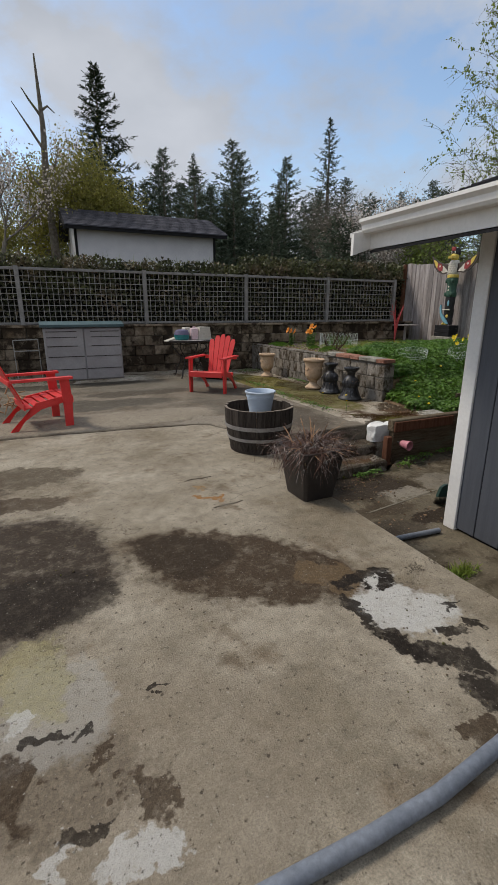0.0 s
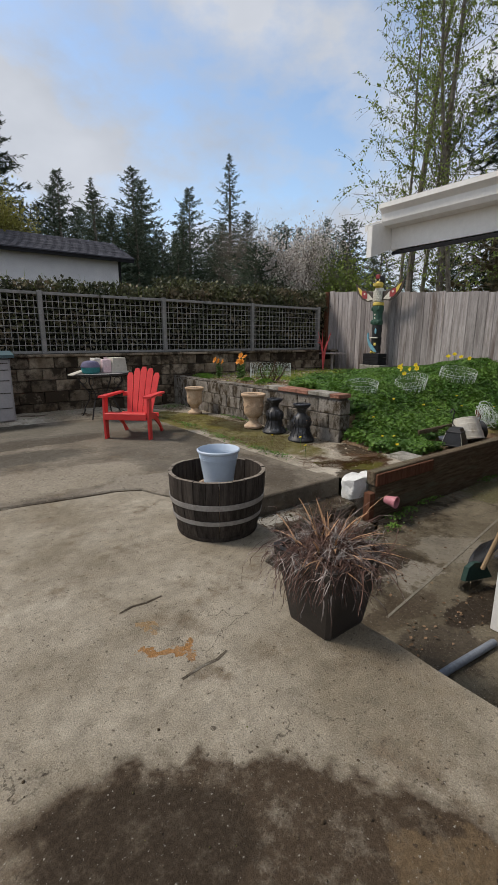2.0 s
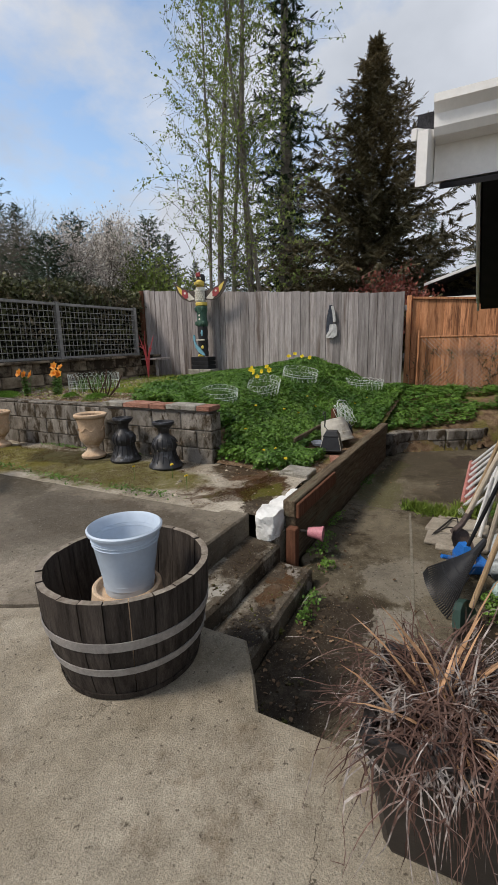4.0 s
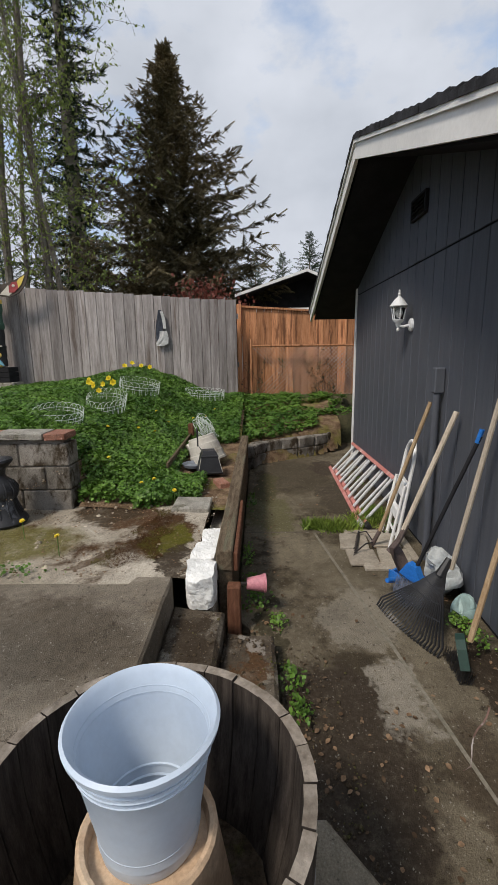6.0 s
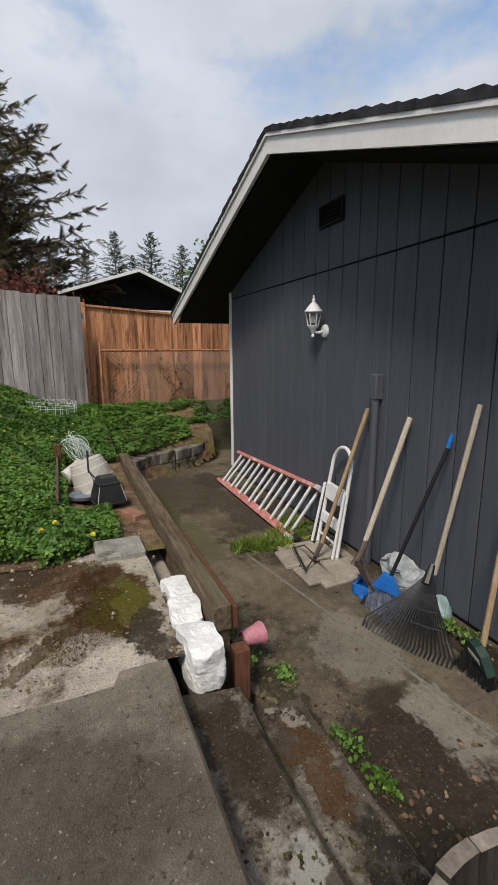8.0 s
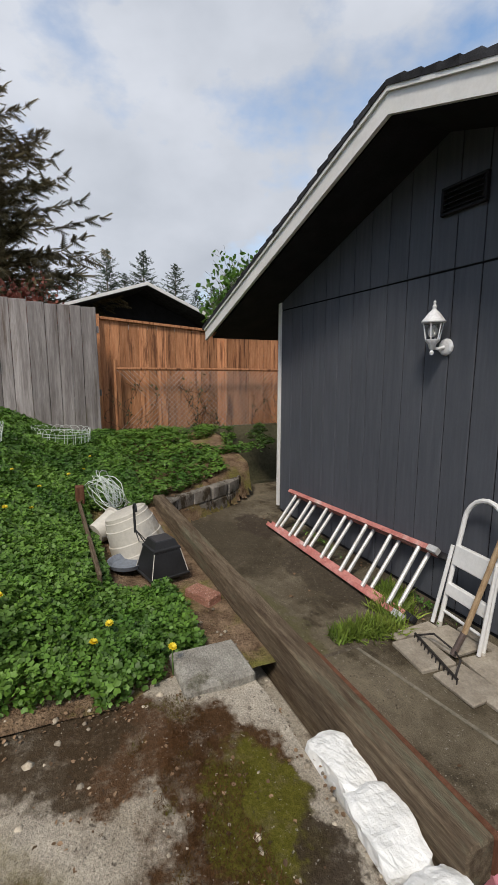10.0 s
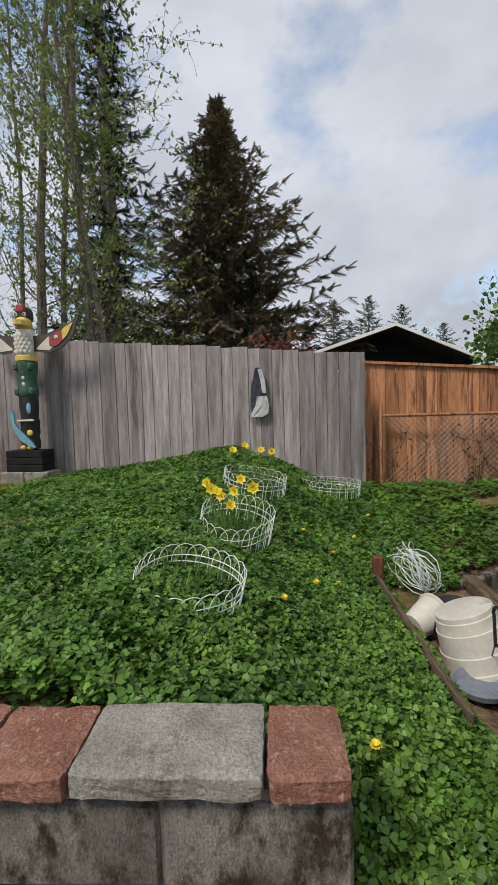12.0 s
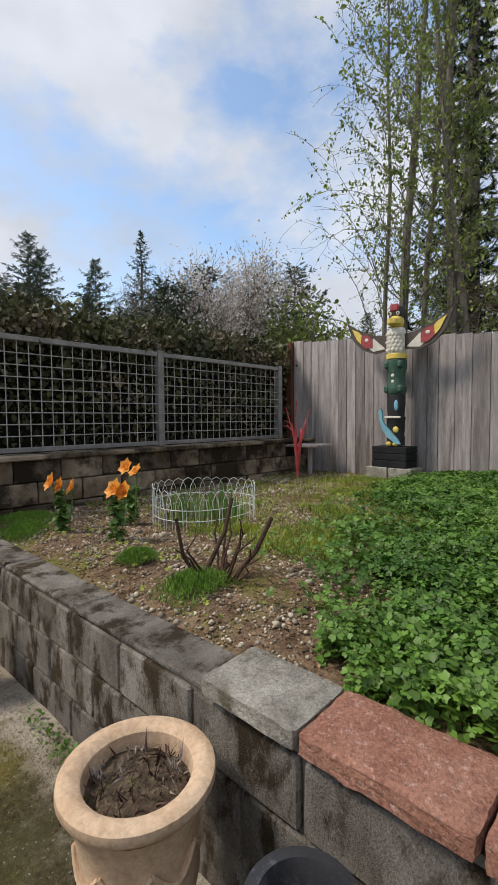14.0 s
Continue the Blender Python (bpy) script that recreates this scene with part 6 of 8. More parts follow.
# bucket pile behind the timber
bucket = thing("bucket", "upturned dirty cream plastic barrel-shaped planter", "planter", pose(5.96, 4.17, 0.02, -14, 14, 20) @ Matrix.Scale(0.88, 4))
part("body", MB().lathe([(0.0, 0.33), (0.155, 0.33), (0.165, 0.325), (0.168, 0.30), (0.175, 0.295), (0.176, 0.28), (0.185, 0.235), (0.192, 0.232), (0.193, 0.215), (0.205, 0.12), (0.213, 0.115), (0.214, 0.10), (0.22, 0.03), (0.23, 0.025), (0.232, 0.0), (0.22, 0.0)], 40), M_BUCKET, bucket, smooth=True)
blackpot = thing("black_planter", "black square tapered plastic planter upside down", "planter", pose(5.54, 4.12, 0.02, 0, 0, 12) @ Matrix.Scale(0.74, 4))
mb = MB()
rings = [(0.165, 0), (0.17, 0.02), (0.16, 0.028), (0.115, 0.22), (0.12, 0.225), (0.118, 0.24), (0.106, 0.25), (0.085, 0.30), (0.075, 0.305)]
for r, z in rings:
    mb.v += [(r, -r, z), (r, r, z), (-r, r, z), (-r, -r, z)]
for j in range(len(rings) - 1):
    for k in range(4):
        mb.f.append((j * 4 + k, j * 4 + (k + 1) % 4, (j + 1) * 4 + (k + 1) % 4, (j + 1) * 4 + k))
mb.f.append((32, 33, 34, 35))
mb.m = [0] * len(mb.f)
part("body", mb, M_BLACKPL, blackpot)
for s1, s2 in ((1, 1), (1, -1), (-1, 1), (-1, -1)):
    part("edge_strip", MB().tube([(0.161 * s1, 0.161 * s2, 0.03), (0.116 * s1, 0.116 * s2, 0.22)], 0.004, 4), M_BUCKET, blackpot, "worn pale edge")
hook = thing("pot_hanger", "black plastic pot hanger with a hook", "hanger", pose(5.66, 4.25, 0.05))
part("hook", MB().tube([(0.02, 0.0, 0.20), (0.03, 0.0, 0.30), (0.035, 0, 0.34)] + [(0.0 + 0.04 * math.cos(q), 0.0, 0.35 + 0.04 * math.sin(q)) for q in [i * 0.45 for i in range(8)]], 0.008, 6), M_BLACKPL, hook)
for k in range(3):
    part("strand", MB().tube([(0.02, 0, 0.22), (-0.05 + 0.09 * k, -0.10 + 0.03 * k, 0.10), (-0.10 + 0.14 * k, -0.16 + 0.05 * k, -0.02)], 0.0035, 4), M_BLACKPL, hook)
nur = thing("nursery_pot", "white nursery pot lying on its side", "pot", pose(6.28, 4.36, 0.10, 75, 0, 30))
part("body", MB().lathe([(0.0, -0.10), (0.075, -0.10), (0.105, 0.08), (0.115, 0.085), (0.115, 0.10), (0.10, 0.10), (0.07, -0.09), (0.0, -0.09)], 24), M_BUCKET, nur, smooth=True)
nur2 = thing("nursery_pot", "black nursery pot lying on its side", "pot", pose(6.22, 4.22, 0.10, 80, 0, 60))
part("body", MB().lathe([(0.0, -0.12), (0.085, -0.12), (0.115, 0.08), (0.125, 0.10), (0.11, 0.10), (0.08, -0.11), (0.0, -0.11)], 24), M_BLACKPL, nur2, smooth=True)
tray2 = thing("blue_tray", "faded blue plastic tray under the pots", "tray", pose(5.72, 4.30, 0.03, 0, 0, 10) @ Matrix.Scale(0.6, 4))
part("body", MB().lathe([(0, 0), (0.16, 0), (0.20, 0.05), (0.21, 0.05), (0.19, 0.0)], 28), M_PIPE, tray2, smooth=True)
brk = thing("brick", "broken red brick against the timber", "brick", pose(5.20, 3.97, -0.035, 0, 0, 25))
part("body", MB().box(-0.1, 0.1, -0.05, 0.05, 0, 0.06, 0.006).jitter(0.005, 2, 20), M_CAP_RED, brk)


def wire_hoops(m, r, h, n, label, name="wire_edging", tilt=0.0, gap=0.0, seed=0):
    """A round of looped wire edging: hoops, two long wires."""
    u = thing(name, label, "garden edging", m, group="white wire flower cages")
    rb = random.Random(seed)
    squash = rb.uniform(0.82, 1.0)

    def at(f, z):
        a = 2 * math.pi * f * (1 - gap)
        rr = r * (1 + 0.05 * math.sin(3 * a + seed))
        return (rr * math.cos(a), rr * squash * math.sin(a), z + tilt * math.cos(a + 1) * 0.5)
    for k in range(n):
        f0, w = k / n, 1.7 / n
        pts = [at(f0, -0.05)] + [at(f0 + w * (0.5 - 0.5 * math.cos(math.pi * q / 6)), h * (0.45 + 0.55 * math.sin(math.pi * q / 6))) for q in range(7)] + [at(f0 + w, -0.05)]
        part("hoop", MB().tube(pts, 0.0022, 4, cap=False), M_WHITEWIRE, u)
    for z in (h * 0.22, h * 0.5):
        part("ring_wire", MB().tube([at(q / 36, z) for q in range(37)], 0.0028, 4, cap=False), M_WHITEWIRE, u)
    return u


CAGES = [(5.54, 5.63, 0.24, 0.115, 22, "white wire flower cage sunk in the groundcover", 0.06, 0.0), (6.55, 5.50, 0.27, 0.14, 22, "leaning white wire cage round daffodils", 0.16, 0.0),
         (7.75, 5.40, 0.29, 0.13, 20, "white wire cage round tall daffodils", 0.12, 0.0), (8.75, 4.55, 0.33, 0.12, 22, "low white wire cage by the board fence", 0.0, 0.0)]
for i, (x, y, r, h, n, lab, tl, gp) in enumerate(CAGES):
    wire_hoops(pose(x, y, bed_z(x, y) + (0.06 if i == 0 else 0.10), 12 if i < 3 else 0, -4, 30 * i), r, h, n, lab, tilt=tl, gap=gp, seed=i)
wire_hoops(pose(6.02, 8.35, 0.56), 0.42, 0.27, 30, "upright white wire cage in the stony bed", seed=9)
ball = thing("wire_coil", "tangled roll of white wire edging on the pots", "wire", pose(6.62, 4.30, 0.30))
rb = random.Random(12)
for k in range(16):
    rr = rb.uniform(0.10, 0.19)
    ax = pose(rb.uniform(-0.05, 0.05), rb.uniform(-0.05, 0.05), rb.uniform(-0.06, 0.04), rb.uniform(35, 85), rb.uniform(-30, 30), rb.uniform(-25, 45))
    part("loop", MB().tube([ax @ Vector((rr * math.cos(q * 0.5), rr * math.sin(q * 0.5), 0.01 * math.sin(q * 1.7))) for q in range(14)], 0.003, 4, cap=False), M_WHITEWIRE, ball)

# grey hose pipe
hose = thing("hose_pipe", "thick grey-blue plastic hose lying on the concrete", "hose", pose(0, 0, 0))
part("hose", MB().tube([(-0.2, 0.52, 0.024), (0.10, 0.585, 0.024), (0.30, 0.605, 0.024), (0.61, 0.597, 0.024), (0.85, 0.60, 0.024), (1.17, 0.635, 0.024), (1.45, 0.715, 0.024), (1.75, 0.855, 0.024)], 0.023, 12), M_PIPE, hose, smooth=True)
hose2 = thing("hose_pipe", "grey-blue hose end lying on the walkway", "hose", pose(0, 0, 0))
part("hose", MB().tube([(1.95, 2.285, -0.338), (2.3, 2.262, -0.338), (2.66, 2.23, -0.338)], 0.021, 10), M_PIPE, hose2, smooth=True)

# ---- things on the house wall ----
lamp = thing("wall_lantern", "white carriage lantern on the siding, unlit", "lamp", pose(5.13, 2.30, 1.45) @ Matrix.Scale(0.90, 4))
M_LAMP = material("white_lamp_enamel", (0.72, 0.73, 0.74), (0.80, 0.81, 0.82), scale=8, rough=0.4, bump=0.05)
M_GLASS = bpy.data.materials.new("clear_glass")
M_GLASS.use_nodes = True
_b = M_GLASS.node_tree.nodes["Principled BSDF"]
_b.inputs["Roughness"].default_value, _b.inputs["Transmission Weight"].default_value, _b.inputs["IOR"].default_value = 0.05, 1.0, 1.3
part("wall_plate", MB().lathe([(0, 0.0), (0.062, 0.0), (0.06, 0.015), (0.045, 0.025), (0.0, 0.03)], 12), M_LAMP, lamp, m=pose(-0.02, 0.002, -0.04, -90, 0, 0))
part("arm", MB().tube([(-0.02, 0.02, -0.04), (-0.02, 0.08, -0.055), (0.0, 0.12, -0.045), (0.0, 0.125, -0.01)], 0.012, 8), M_LAMP, lamp, smooth=True)
part("finial", MB().lathe([(0, -0.10), (0.012, -0.095), (0.016, -0.08), (0.008, -0.065), (0.02, -0.05), (0.03, -0.02), (0.05, 0.0), (0.052, 0.012), (0, 0.012)], 16, (0, 0.125, 0)), M_LAMP, lamp, smooth=True)
for k in range(6):
    a = 2 * math.pi * k / 6
    part("cage_bar", MB().tube([(0.048 * math.cos(a), 0.125 + 0.048 * math.sin(a), 0.01), (0.07 * math.cos(a), 0.125 + 0.07 * math.sin(a), 0.13)], 0.005, 5), M_LAMP, lamp)
gl = part("glass", MB().lathe([(0.045, 0.012), (0.066, 0.13)], 6, (0, 0.125, 0)), M_GLASS, lamp, "clear glass")
part("bulb", MB().ball((0, 0.125, 0.07), 0.03, 8, s=(1, 1, 1.4)), M_LAMP, gl, "white bulb")
part("roof", MB().lathe([(0.082, 0.128), (0.085, 0.135), (0.055, 0.175), (0.035, 0.20), (0.018, 0.215), (0.012, 0.225), (0.016, 0.24), (0.008, 0.255), (0.010, 0.27), (0.0, 0.285)], 18, (0, 0.125, 0)), M_LAMP, lamp, smooth=True)

vent = thing("gable_vent", "dark painted louvred gable vent", "vent", pose(5.05, 2.30, 2.235) @ Matrix.Diagonal((0.88, 1, 0.70, 1)))
for a in ((-0.19, 0.19, 0.0, 0.025), (-0.19, 0.19, 0.215, 0.24)):
    part("frame_rail", MB().box(a[0], a[1], 0.001, 0.03, a[2], a[3], 0.003), M_DARK, vent)
for s in (-1, 1):
    part("frame_stile", MB().box(min(s * 0.165, s * 0.19), max(s * 0.165, s * 0.19), 0.001, 0.03, 0.026, 0.214, 0.003), M_DARK, vent)
part("backing", MB().box(-0.164, 0.164, 0.0005, 0.004, 0.026, 0.214), M_BLACKPL, vent)
for k in range(4):
    part("louvre", MB().box(-0.162, 0.162, -0.02, 0.02, -0.003, 0.003), M_DARK, vent, m=pose(0, 0.018, 0.05 + 0.045 * k, -40, 0, 0))

spout = thing("downspout", "charcoal painted vent pipe standing against the siding", "pipe", pose(4.36, 2.345, -0.36))
part("pipe", MB().tube([(0, 0, 0), (0, 0, 1.30)], 0.027, 14), M_SIDING, spout, smooth=True)
part("head", MB().box(-0.035, 0.035, -0.042, 0.03, 1.27, 1.45, 0.008), M_SIDING, spout)

# ---- ladder ----
M_LADRED = material("faded_red_fibreglass", (0.40, 0.13, 0.11), (0.55, 0.25, 0.22), scale=6, rough=0.6, fine=50, bump=0.12, c3=(0.60, 0.45, 0.42), c3_at=0.6, c3_scale=4)
M_ALU = material("dull_aluminium", (0.50, 0.50, 0.49), (0.64, 0.64, 0.63), scale=9, rough=0.45, metal=0.35, bump=0.08)
ladder = thing("extension_ladder", "faded red extension ladder with pale rungs lying along the wall", "ladder")
for sec, (off, dx) in enumerate(((Vector((0, 0, 0)), 0.0), (Vector((0, -0.055, -0.045)), -0.05))):
    lo0, lo1 = Vector((4.98, 2.70, -0.32)) + off, Vector((6.90, 2.68, -0.32)) + off
    hi0, hi1 = Vector((5.02, 2.38, 0.06)) + off * 0.9, Vector((6.98, 2.38, -0.02)) + off * 0.9
    lo0.x += dx
    hi0.x += dx
    lo0.z, lo1.z = max(lo0.z, -0.325), max(lo1.z, -0.325)
    part("rail", MB().tube([lo0, lo1], 0.026, 4), M_LADRED, ladder)
    part("rail", MB().tube([hi0, hi1], 0.026, 4), M_LADRED, ladder)
    for k in range(7):
        f = (k + 0.45) / 7
        part("rung", MB().tube([lo0.lerp(lo1, f), hi0.lerp(hi1, f)], 0.016, 8), M_ALU, ladder, smooth=True)
    for e in ((lo0, 1), (hi0, 1)):
        part("end_cap", MB().tube([e[0] - Vector((0.03, 0, 0)), e[0] + Vector((0.05, 0, 0))], 0.030, 4), M_ALU if sec == 0 else M_BLACKPL, ladder)

# ---- step stool ----
M_STOOL = material("white_metal_enamel", (0.70, 0.70, 0.69), (0.78, 0.78, 0.77), scale=5, rough=0.4, fine=40, fine_amt=0.06, bump=0.04)
stool = thing("step_stool", "folded white metal step stool leaning on the siding", "step stool", pose(4.66, 2.52, -0.335, 9, 0, -6))
arch = [(-0.17, 0, 0.0), (-0.155, 0, 0.45), (-0.145, 0, 0.68)] + [(0.145 * math.cos(math.pi - math.pi * q / 10), 0, 0.70 + 0.15 * math.sin(math.pi * q / 10)) for q in range(11)] + [(0.145, 0, 0.68), (0.155, 0, 0.45), (0.17, 0, 0.0)]
hf = part("hoop_frame", MB().tube(arch, 0.015, 8), M_STOOL, stool, smooth=True)
for s in (-1, 1):
    part("rear_leg", MB().tube([(s * 0.185, 0.045, 0.0), (s * 0.165, 0.03, 0.52)], 0.012, 8), M_STOOL, stool, smooth=True)
    part("foot", MB().tube([(s * 0.17, 0, -0.022), (s * 0.17, 0, 0.012)], 0.018, 8), M_BUCKET, hf)
part("step", MB().box(-0.155, 0.155, -0.02, 0.02, 0.40, 0.53, 0.006), M_STOOL, stool)
part("step", MB().box(-0.16, 0.16, -0.02, 0.02, 0.20, 0.28, 0.006), M_STOOL, stool)
part("cross_bar", MB().tube([(-0.165, 0, 0.09), (0.165, 0, 0.09)], 0.010, 6), M_STOOL, stool)

# ---- garden tools leaning on the wall ----
M_ASH = material("worn_ash_handle", (0.34, 0.23, 0.13), (0.46, 0.34, 0.21), scale=8, rough=0.65, fine=50, stretch=(6, 6, 1), bump=0.15, rnd=0.12)
M_PALE = material("bleached_handle", (0.42, 0.36, 0.28), (0.54, 0.47, 0.38), scale=8, rough=0.75, fine=50, stretch=(6, 6, 1), bump=0.15, rnd=0.12)
M_RUST = material("rusty_dark_steel", (0.10, 0.075, 0.065), (0.17, 0.13, 0.12), scale=9, rough=0.6, metal=0.35, fine=60, bump=0.2)
M_BLUE = material("bright_blue_plastic", (0.015, 0.13, 0.48), (0.025, 0.18, 0.58), scale=5, rough=0.4, bump=0.05)
M_BRISTLE = material("grey_blue_bristle", (0.10, 0.12, 0.17), (0.19, 0.21, 0.27), scale=30, rough=0.8, isl=0.3, bump=0.0)
M_DKGREEN = material("dark_green_plastic", (0.010, 0.030, 0.022), (0.018, 0.045, 0.035), scale=6, rough=0.5, bump=0.06)
M_PALETEAL = material("pale_teal_bag", (0.24, 0.36, 0.36), (0.36, 0.48, 0.47), scale=7, rough=0.35, fine=30, bump=0.4, bump_d=0.02)
M_SHEET = material("clear_grey_plastic_sheet", (0.30, 0.33, 0.34), (0.46, 0.48, 0.48), scale=8, rough=0.3, fine=30, bump=0.5, bump_d=0.03)

gr = thing("garden_rake", "steel garden rake with a long ash handle", "rake")
part("handle", MB().tube([(4.535, 2.655, -0.22), (4.42, 2.36, 0.84)], 0.016, 8), M_ASH, gr, smooth=True)
part("ferrule", MB().tube([(4.553, 2.70, -0.33), (4.533, 2.65, -0.20)], 0.018, 8), M_RUST, gr)
part("bow", MB().tube([(4.40, 2.86, -0.315), (4.44, 2.78, -0.27), (4.553, 2.69, -0.31), (4.68, 2.72, -0.27), (4.76, 2.76, -0.315)], 0.006, 6), M_IRON, gr)
hb = part("head_bar", MB().tube([(4.38, 2.87, -0.315), (4.78, 2.76, -0.315)], 0.008, 6), M_IRON, gr)
for k in range(12):
    f = k / 11
    part("tine", MB().tube([(4.38 + 0.40 * f, 2.87 - 0.11 * f, -0.315), (4.36 + 0.40 * f, 2.90 - 0.11 * f, -0.345)], 0.004, 4), M_IRON, hb)

sh = thing("shovel", "round point shovel with a worn pale handle", "shovel")
part("handle", MB().tube([(4.03, 2.63, 0.02), (4.0, 2.35, 0.83)], 0.018, 8), M_PALE, sh, smooth=True)
part("socket", MB().tube([(4.03, 2.72, -0.14), (4.032, 2.66, -0.06), (4.03, 2.61, 0.06)], [0.024, 0.021, 0.020], 8), M_RUST, sh, smooth=True)
mb = MB()
rows = [(0.0, 0.03), (0.05, 0.095), (0.14, 0.105), (0.22, 0.095), (0.27, 0.06), (0.295, 0.01)]
for l, w in rows:
    for q in range(7):
        u = q / 3 - 1
        mb.v.append((u * w, 0.035 * u * u, -l))
for j in range(len(rows) - 1):
    for q in range(6):
        mb.f.append((j * 7 + q, j * 7 + q + 1, (j + 1) * 7 + q + 1, (j + 1) * 7 + q))
back = [(x, y + 0.005, z) for x, y, z in mb.v]
nv = len(mb.v)
mb.v += back
mb.f += [tuple(i + nv for i in f[::-1]) for f in mb.f]
mb.m = [0] * len(mb.f)
part("blade", mb, M_RUST, sh, "rusty dark blade", m=pose(4.03, 2.72, -0.11, 28, 0, 150), smooth=True)

br = thing("angle_broom", "broom with a dark handle and grey-blue bristles", "broom")
part("handle", MB().tube([(3.80, 2.62, -0.16), (3.65, 2.36, 0.74)], 0.012, 8), M_DARK, br, smooth=True)
part("grip", MB().tube([(3.658, 2.372, 0.70), (3.647, 2.356, 0.78)], 0.014, 8), M_BLUE, br, "blue grip end")
part("head", MB().prism([(-0.09, 0), (0.09, 0.04), (0.03, 0.13), (-0.03, 0.12)], 1, -0.025, 0.025), M_BLUE, br, "translucent blue head", m=pose(3.80, 2.63, -0.24, 0, 0, 35))
rng = np.random.default_rng(3)
n = 300
pos = np.column_stack([3.80 + rng.uniform(-0.13, 0.09, n), 2.66 + rng.uniform(-0.05, 0.07, n), np.full(n, -0.35)])
part("bristles", None, None, br, data=np_mesh("bristles", *strewn([(-0.02, 0, 0), (0.02, 0, 0), (0.0, -0.25, 1.0)], [(0, 1, 2)], pos, turns(rng, n, 0.25, np.full(n, 0.6)), rng.uniform(0.10, 0.16, n)), M_BRISTLE))

lr = thing("leaf_rake", "wide black plastic leaf rake leaning on the siding", "rake")
part("handle", MB().tube([(3.56, 2.50, -0.02), (3.48, 2.36, 0.97)], 0.015, 8), M_PALE, lr, smooth=True)
top, axis, side = Vector((3.57, 2.51, 0.02)), Vector((-0.10, 0.27, -0.36)).normalized(), Vector((0.72, 0.28, 0.0)).normalized()
so = part("socket", MB().tube([top + Vector((0.0, 0, 0.02)), top + axis * 0.10], [0.018, 0.03], 8), M_BLACKPL, lr, smooth=True)
for k in range(24):
    u = (k - 11.5) / 11.5
    p1 = top + axis * 0.20 + side * 0.10 * u
    p2 = top + axis * (0.45 - 0.04 * u * u) + side * 0.26 * u
    p3 = p2 + axis * 0.03 + Vector((0.0, 0.01, -0.03))
    for p in (p1, p2, p3):
        p.z = max(p.z, -0.35)
    part("tine", MB().tube([top + axis * 0.05 + side * 0.012 * u, p1, p2, p3], 0.0055, 4), M_BLACKPL, so)
for d, w in ((0.17, 0.07), (0.25, 0.115), (0.33, 0.165)):
    part("cross_web", MB().tube([top + axis * (d - 0.02 * u * u) + side * w * u for u in (-1, -0.5, 0, 0.5, 1)], 0.006, 4), M_BLACKPL, lr)
part("web", MB().prism([(0, 0.02), (0.09, 0.20), (-0.09, 0.20), (-0.0, 0.02)], 2, -0.003, 0.003), M_BLACKPL, lr, m=Matrix.Translation(top) @ Matrix((side, axis, side.cross(axis))).transposed().to_4x4())

gb = thing("push_broom", "broom with a bare wooden handle and dark green head", "broom")
part("handle", MB().tube([(3.16, 2.56, -0.20), (3.24, 2.36, 0.62)], 0.015, 8), M_ASH, gb, smooth=True)
part("head", MB().prism([(-0.11, -0.01), (0.11, -0.01), (0.07, 0.075), (0.025, 0.10), (-0.025, 0.10), (-0.07, 0.075)], 1, -0.022, 0.022), M_DKGREEN, gb, m=pose(3.15, 2.59, -0.27, -14, 0, -20))
part("label_strip", MB().box(-0.05, 0.05, 0.0225, 0.025, 0.02, 0.045), M_BUCKET, gb, "pale label strip", m=pose(3.15, 2.59, -0.27, -14, 0, -20))
n = 260
pos = np.column_stack([3.15 + rng.uniform(-0.11, 0.11, n), 2.62 + rng.uniform(-0.03, 0.03, n), np.full(n, -0.352)])
part("bristles", None, None, gb, data=np_mesh("bristles", *strewn([(-0.03, 0, 0), (0.03, 0, 0), (0.0, -0.2, 1.0)], [(0, 1, 2)], pos, turns(rng, n, 0.2, np.zeros(n)), rng.uniform(0.07, 0.09, n)), M_BLACKPL))

pan = thing("dustpan", "bright blue plastic dustpan on the walkway", "dustpan", pose(4.05, 2.46, -0.35, 0, 0, 30))
part("pan", MB().prism([(-0.14, 0), (0.14, 0), (0.12, 0.22), (-0.12, 0.22)], 2, 0.0, 0.012).prism([(-0.14, 0.0), (-0.125, 0), (-0.105, 0.22), (-0.12, 0.22)], 2, 0.012, 0.06).prism([(0.125, 0.0), (0.14, 0), (0.12, 0.22), (0.105, 0.22)], 2, 0.012, 0.06).box(-0.12, 0.12, 0.205, 0.22, 0.012, 0.07), M_BLUE, pan)
part("handle", MB().tube([(0, 0.22, 0.05), (0, 0.36, 0.085)], [0.02, 0.016], 8), M_BLUE, pan, smooth=True)
for nm, lab, x, y, s, mt, sd in (("plastic_bag", "pale teal crumpled plastic bag by the siding", 3.60, 2.39, (0.075, 0.05, 0.09), M_PALETEAL, 3), ("plastic_sheet", "crumpled clear plastic sheet behind the tools", 3.92, 2.40, (0.20, 0.09, 0.16), M_SHEET, 5)):
    ob = thing(nm, lab, "plastic", pose(x, y, -0.355))
    part("body", MB().ball((0, 0, s[2] * 0.8), 1.0, 14, s=(s[0], s[1], s[2] * 0.8)).jitter(0.06, sd, 11), mt, ob)
M_FLAG = material("pale_flagstone", (0.27, 0.235, 0.19), (0.38, 0.34, 0.28), scale=8, rough=0.85, fine=60, bump=0.6, rnd=0.14)
mat_ = thing("stone_slab_mat", "cracked pale stone slab under the step stool", "paving slab", pose(4.55, 2.67, -0.362))
